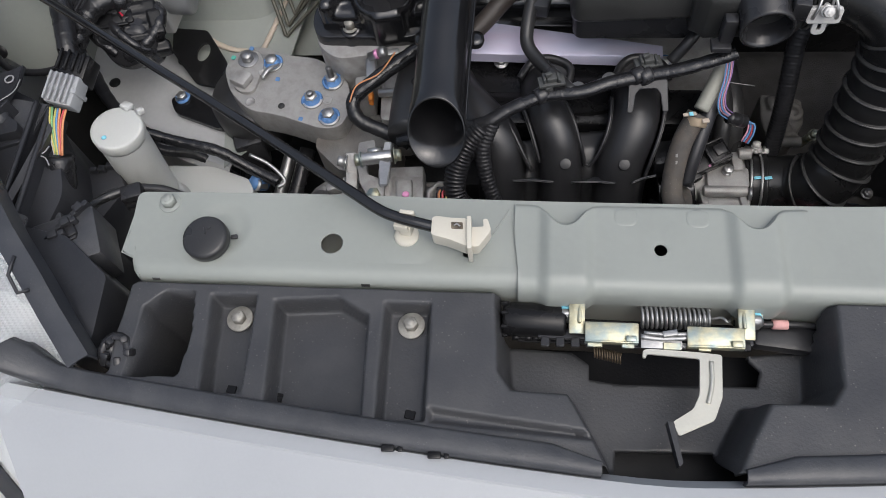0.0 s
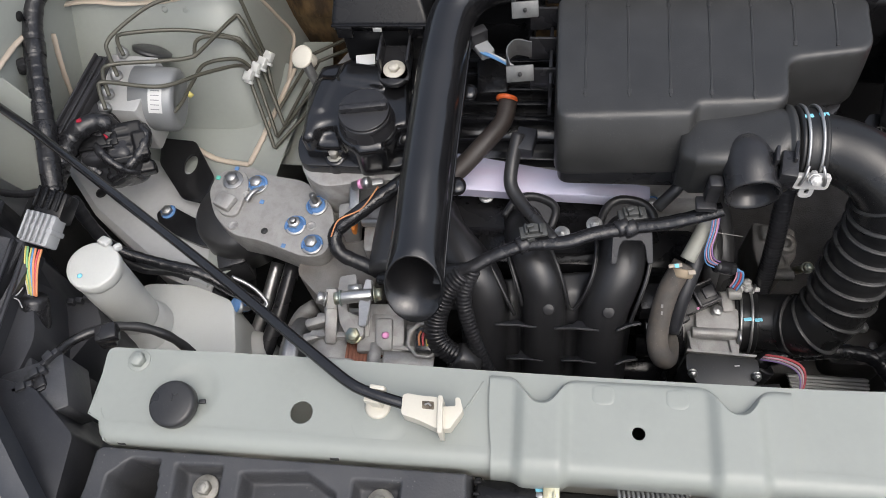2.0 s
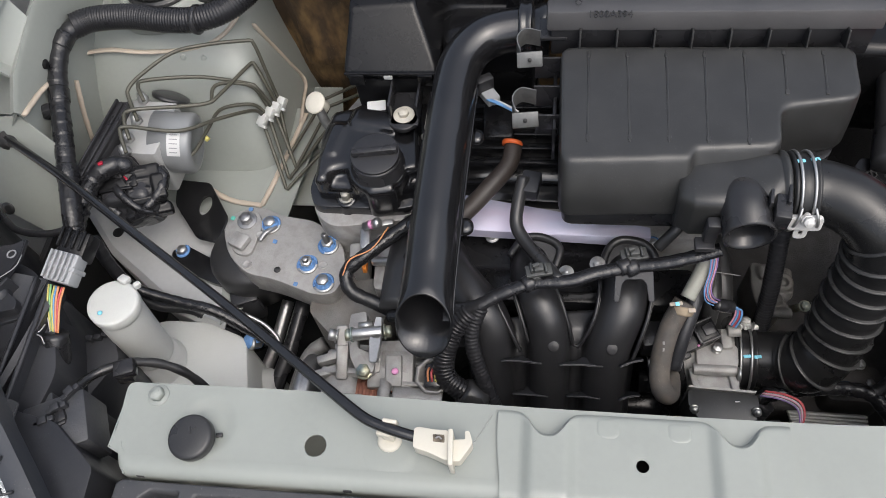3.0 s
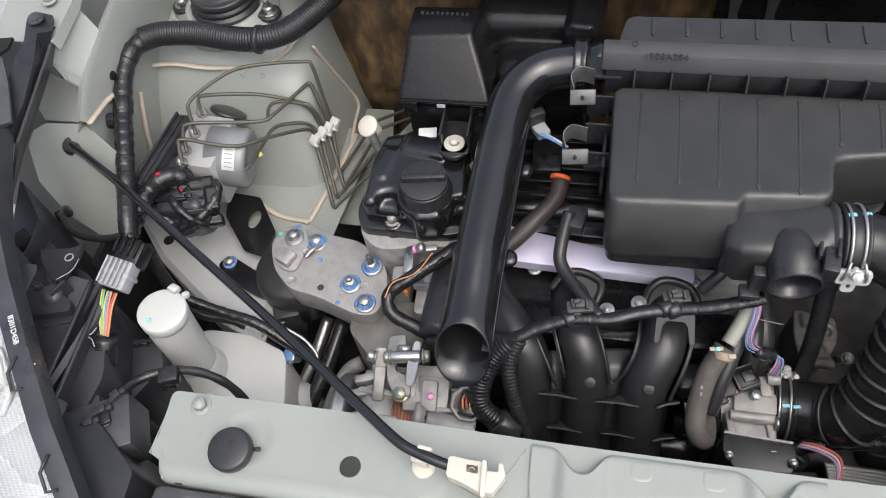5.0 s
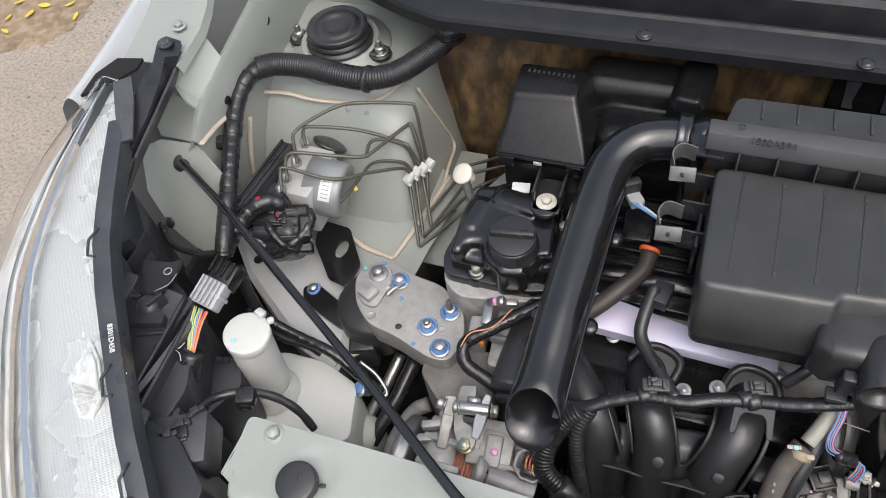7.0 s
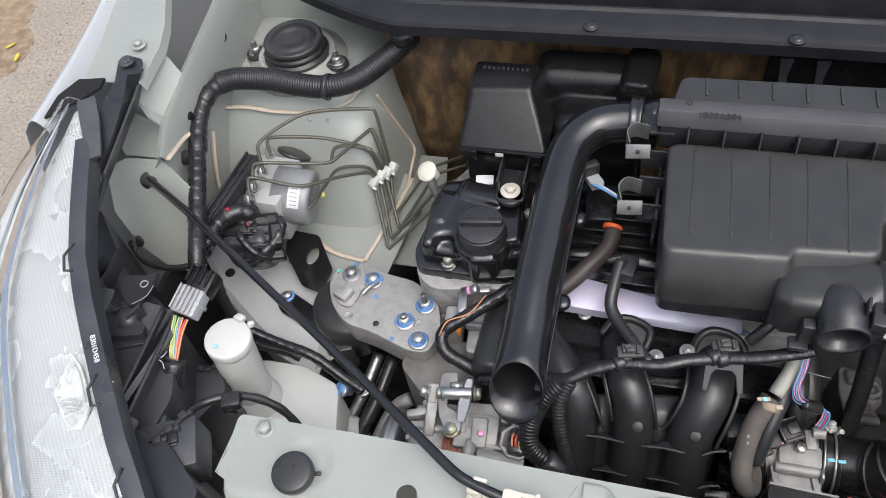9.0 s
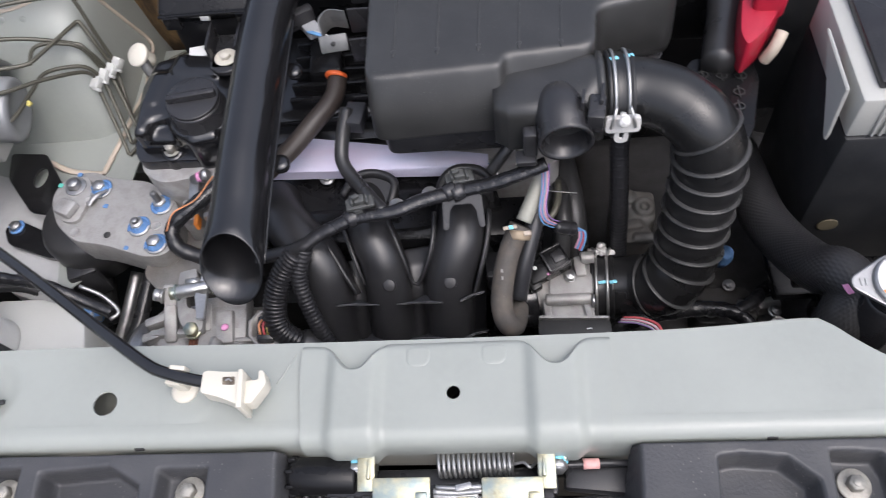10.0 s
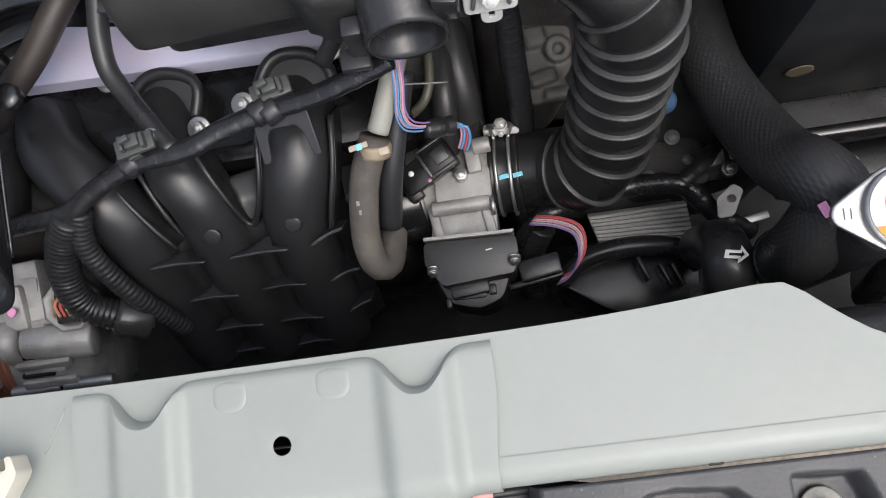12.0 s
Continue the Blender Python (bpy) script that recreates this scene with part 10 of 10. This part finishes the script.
for k, c in enumerate(("pink", "blue", "red", "blue")):
    o = Vector((0.0018 * k, -0.0012 * k, 0.0008 * (k % 2)))
    t = B()
    tube(t, [Vector(q) + o for q in ((0.105, 0.201, 0.700), (0.113, 0.200, 0.702), (0.114, 0.194, 0.694), (0.110, 0.188, 0.684))], 0.0011, 6, 0.003)
    part("wire", t, WIRES[c], wires)
t = B()
tube(t, [(0.090, 0.194, 0.716), (0.108, 0.199, 0.703)], 0.006, 10, 0.002, wrapped(0.2))
part("taped_run", t, TAPE, wires)
motorw = thing("motor_wires", (0.16, 0.15, 0.60), "curved bundle of red and white motor wires", "wires")
for k, c in enumerate(("red", "red", "white", "pink", "grey", "purple")):
    o = Vector((-0.0013 * k, -0.0013 * k, 0.0012 * (k % 2)))
    t = B()
    tube(t, [Vector(q) + o for q in ((0.160, 0.146, 0.610), (0.178, 0.140, 0.618), (0.193, 0.130, 0.620), (0.194, 0.113, 0.616), (0.185, 0.100, 0.608), (0.175, 0.096, 0.602))], 0.0008, 6, 0.004)
    part("wire", t, WIRES[c], motorw)
loom("gearbox_loom", [(0.147, 0.133, 0.570), (0.163, 0.147, 0.590), (0.185, 0.152, 0.595), (0.214, 0.159, 0.590), (0.248, 0.164, 0.585), (0.282, 0.162, 0.575), (0.300, 0.148, 0.565), (0.316, 0.133, 0.555), (0.343, 0.120, 0.540)], 0.0082, "glossy taped loom over the gearbox", TAPE, wrapped(0.14), step=0.003)
loom("gearbox_branch", [(0.283, 0.162, 0.578), (0.304, 0.176, 0.570), (0.320, 0.193, 0.560), (0.334, 0.209, 0.540)], 0.0065, "short taped loom branch over the gearbox", TAPE, wrapped(0.14), step=0.003)
loom("actuator_loom", [(0.165, 0.142, 0.585), (0.156, 0.132, 0.570), (0.149, 0.117, 0.550), (0.151, 0.095, 0.520)], 0.0125, "black corrugated loom beside the throttle body", LOOM)
loom("coil_loom", [(0.159, 0.285, 0.785), (0.158, 0.275, 0.765), (0.156, 0.265, 0.740), (0.157, 0.256, 0.720), (0.1585, 0.238, 0.680), (0.160, 0.226, 0.640), (0.161, 0.215, 0.600)], 0.0095, "black corrugated loom behind the throttle body", LOOM)
loom("vacuum_hose", [(-0.121, 0.349, 0.775), (-0.125, 0.326, 0.770), (-0.145, 0.298, 0.765), (-0.167, 0.274, 0.757), (-0.192, 0.252, 0.750), (-0.208, 0.240, 0.740)], 0.0098, "brownish-black rubber breather hose", surface("brown_black_rubber", (0.026, 0.020, 0.017), 0.5, vary=0.3, dust=0.05), lambda s, total: 1.0, "hose", 0.006)
t = B()
lathe(t, [(0.0108, 0), (0.0116, 0.002), (0.0108, 0.0045)], (-0.122, 0.352, 0.777), (-0.1, -0.8, -0.3), 24)
solo("hose_ring", t, ORANGE_RING, "bright orange ring clip on the breather hose", "clip")
t = B()
box(t, (-0.150, 0.406, 0.790), (0.016, 0.022, 0.010), (0, 0, 35), 0.002)
box(t, (-0.143, 0.398, 0.791), (0.008, 0.006, 0.008), (0, 0, 35), 0.0015)
solo("injector_plug", t, GREY_CONNECTOR, "pale grey injector connector", "connector")
for k, c in enumerate(("blue", "blue", "white")):
    t = B()
    tube(t, [Vector((-0.152, 0.394, 0.797)) + Vector((0.004 * k, 0, 0)), Vector((-0.137, 0.387, 0.797)) + Vector((0.003 * k, 0, 0)), Vector((-0.121, 0.383, 0.790)) + Vector((0.002 * k, 0, 0))], 0.0013, 8, 0.004)
    solo("loose_wire", t, WIRES[c], ("blue" if c == "blue" else "white") + " loose wire at the injector connector", "wire", "injector wires")
# small items along the head
for pts, r, mt, lab in (([(-0.208, 0.296, 0.725), (-0.241, 0.273, 0.720), (-0.279, 0.240, 0.715), (-0.301, 0.223, 0.705), (-0.295, 0.204, 0.695), (-0.267, 0.195, 0.685), (-0.238, 0.183, 0.680)], 0.0078, TAPE, "black taped sensor loom beside the cylinder head"),):
    loom("sensor_loom", pts, r, lab, mt, wrapped(0.1), step=0.003)
t = B()
tube(t, [(-0.303, 0.214, 0.712), (-0.295, 0.229, 0.722), (-0.271, 0.240, 0.728), (-0.256, 0.267, 0.730)], 0.0009, 6, 0.004)
solo("orange_wire", t, WIRES["orange"], "thin orange wire beside the cylinder head", "wire")
t = B()
tube(t, [(-0.444, 0.205, 0.620), (-0.420, 0.197, 0.610), (-0.401, 0.181, 0.600), (-0.410, 0.171, 0.600)], 0.0025, 8, 0.004)
lathe(t, [(0.004, 0.0), (0.004, 0.010), (0.0075, 0.011), (0.0075, 0.014)], (-0.427, 0.179, 0.590), (-0.6, -0.3, 0.7), 14)
solo("earth_wire_end", t, ZINC, "bright metal ring end of an earth strap", "terminal")
t = B()
lathe(t, [(0.009, -0.008), (0.0095, 0.0), (0.0095, 0.009), (0.007, 0.012), (0.002, 0.0125)], (-0.435, 0.182, 0.592), (-0.5, -0.4, 0.8), 20)
solo("service_port_cap", t, BLUE, "blue plastic cap on the air-conditioning port", "cap")
t = B()
hexagon(t, (0.0405, 0.2190, 0.620), (0, -0.2, 1), 0.013, 0.006, 0.0095)
cyl(t, (0.0405, 0.2200, 0.585), (0.0405, 0.2190, 0.621), 0.0075, seg=14)
solo("sensor_bolt", t, COPPER_BOLT, "copper-coloured hexagon bolt beside the coolant hose", "bolt")
t = B()
box(t, (0.035, 0.177, 0.665), (0.03, 0.03, 0.03), (0, 0, 6), 0.004)
solo("map_sensor", t, BLACK, "small black pressure sensor", "sensor")
t = B()
hexagon(t, (0.222, 0.262, 0.590), (0, -0.4, 1), 0.010, 0.006, 0.007)
cyl(t, (0.222, 0.262, 0.5905), (0.222, 0.280, 0.545), 0.005, seg=12)
solo("bracket_bolt", t, GOLD_ZINC, "small brassy bolt on the cast bracket", "bolt")
t = B()
tube(t, [(0.076, 0.218, 0.745), (0.092, 0.217, 0.742), (0.112, 0.216, 0.739)], 0.0007, 6, 0.006)
solo("stiff_wire", t, CLIP_STEEL, "thin bright stiff wire behind the throttle body", "wire")
t = B()
tube(t, [(0.060, 0.275, 0.770), (0.049, 0.255, 0.765), (0.031, 0.242, 0.745)], 0.006, 10, 0.005)
solo("vacuum_pipe", t, RUBBER, "short black vacuum pipe under the filter box", "hose")
for pts, r in (([(0.105, 0.345, 0.650), (0.1105, 0.300, 0.655), (0.115, 0.262, 0.648), (0.117, 0.236, 0.625), (0.117, 0.218, 0.590)], 0.0130), ([(0.098, 0.330, 0.640), (0.103, 0.270, 0.660), (0.102, 0.232, 0.655), (0.098, 0.205, 0.620)], 0.0095)):
    t = B()
    tube(t, pts, r, 16, 0.006)
    solo("heater_hose", t, RUBBER, "black rubber heater hose in shadow behind the throttle", "hose", "heater hoses")
t = B()
tube(t, [(0.098, 0.262, 0.695), (0.096, 0.240, 0.692), (0.090, 0.226, 0.688), (0.079, 0.220, 0.682), (0.066, 0.219, 0.672)], 0.0036, 10, 0.004)
solo("vacuum_line", t, PIPE_GREEN, "thin bent olive vacuum pipe behind the coolant hose", "pipe")
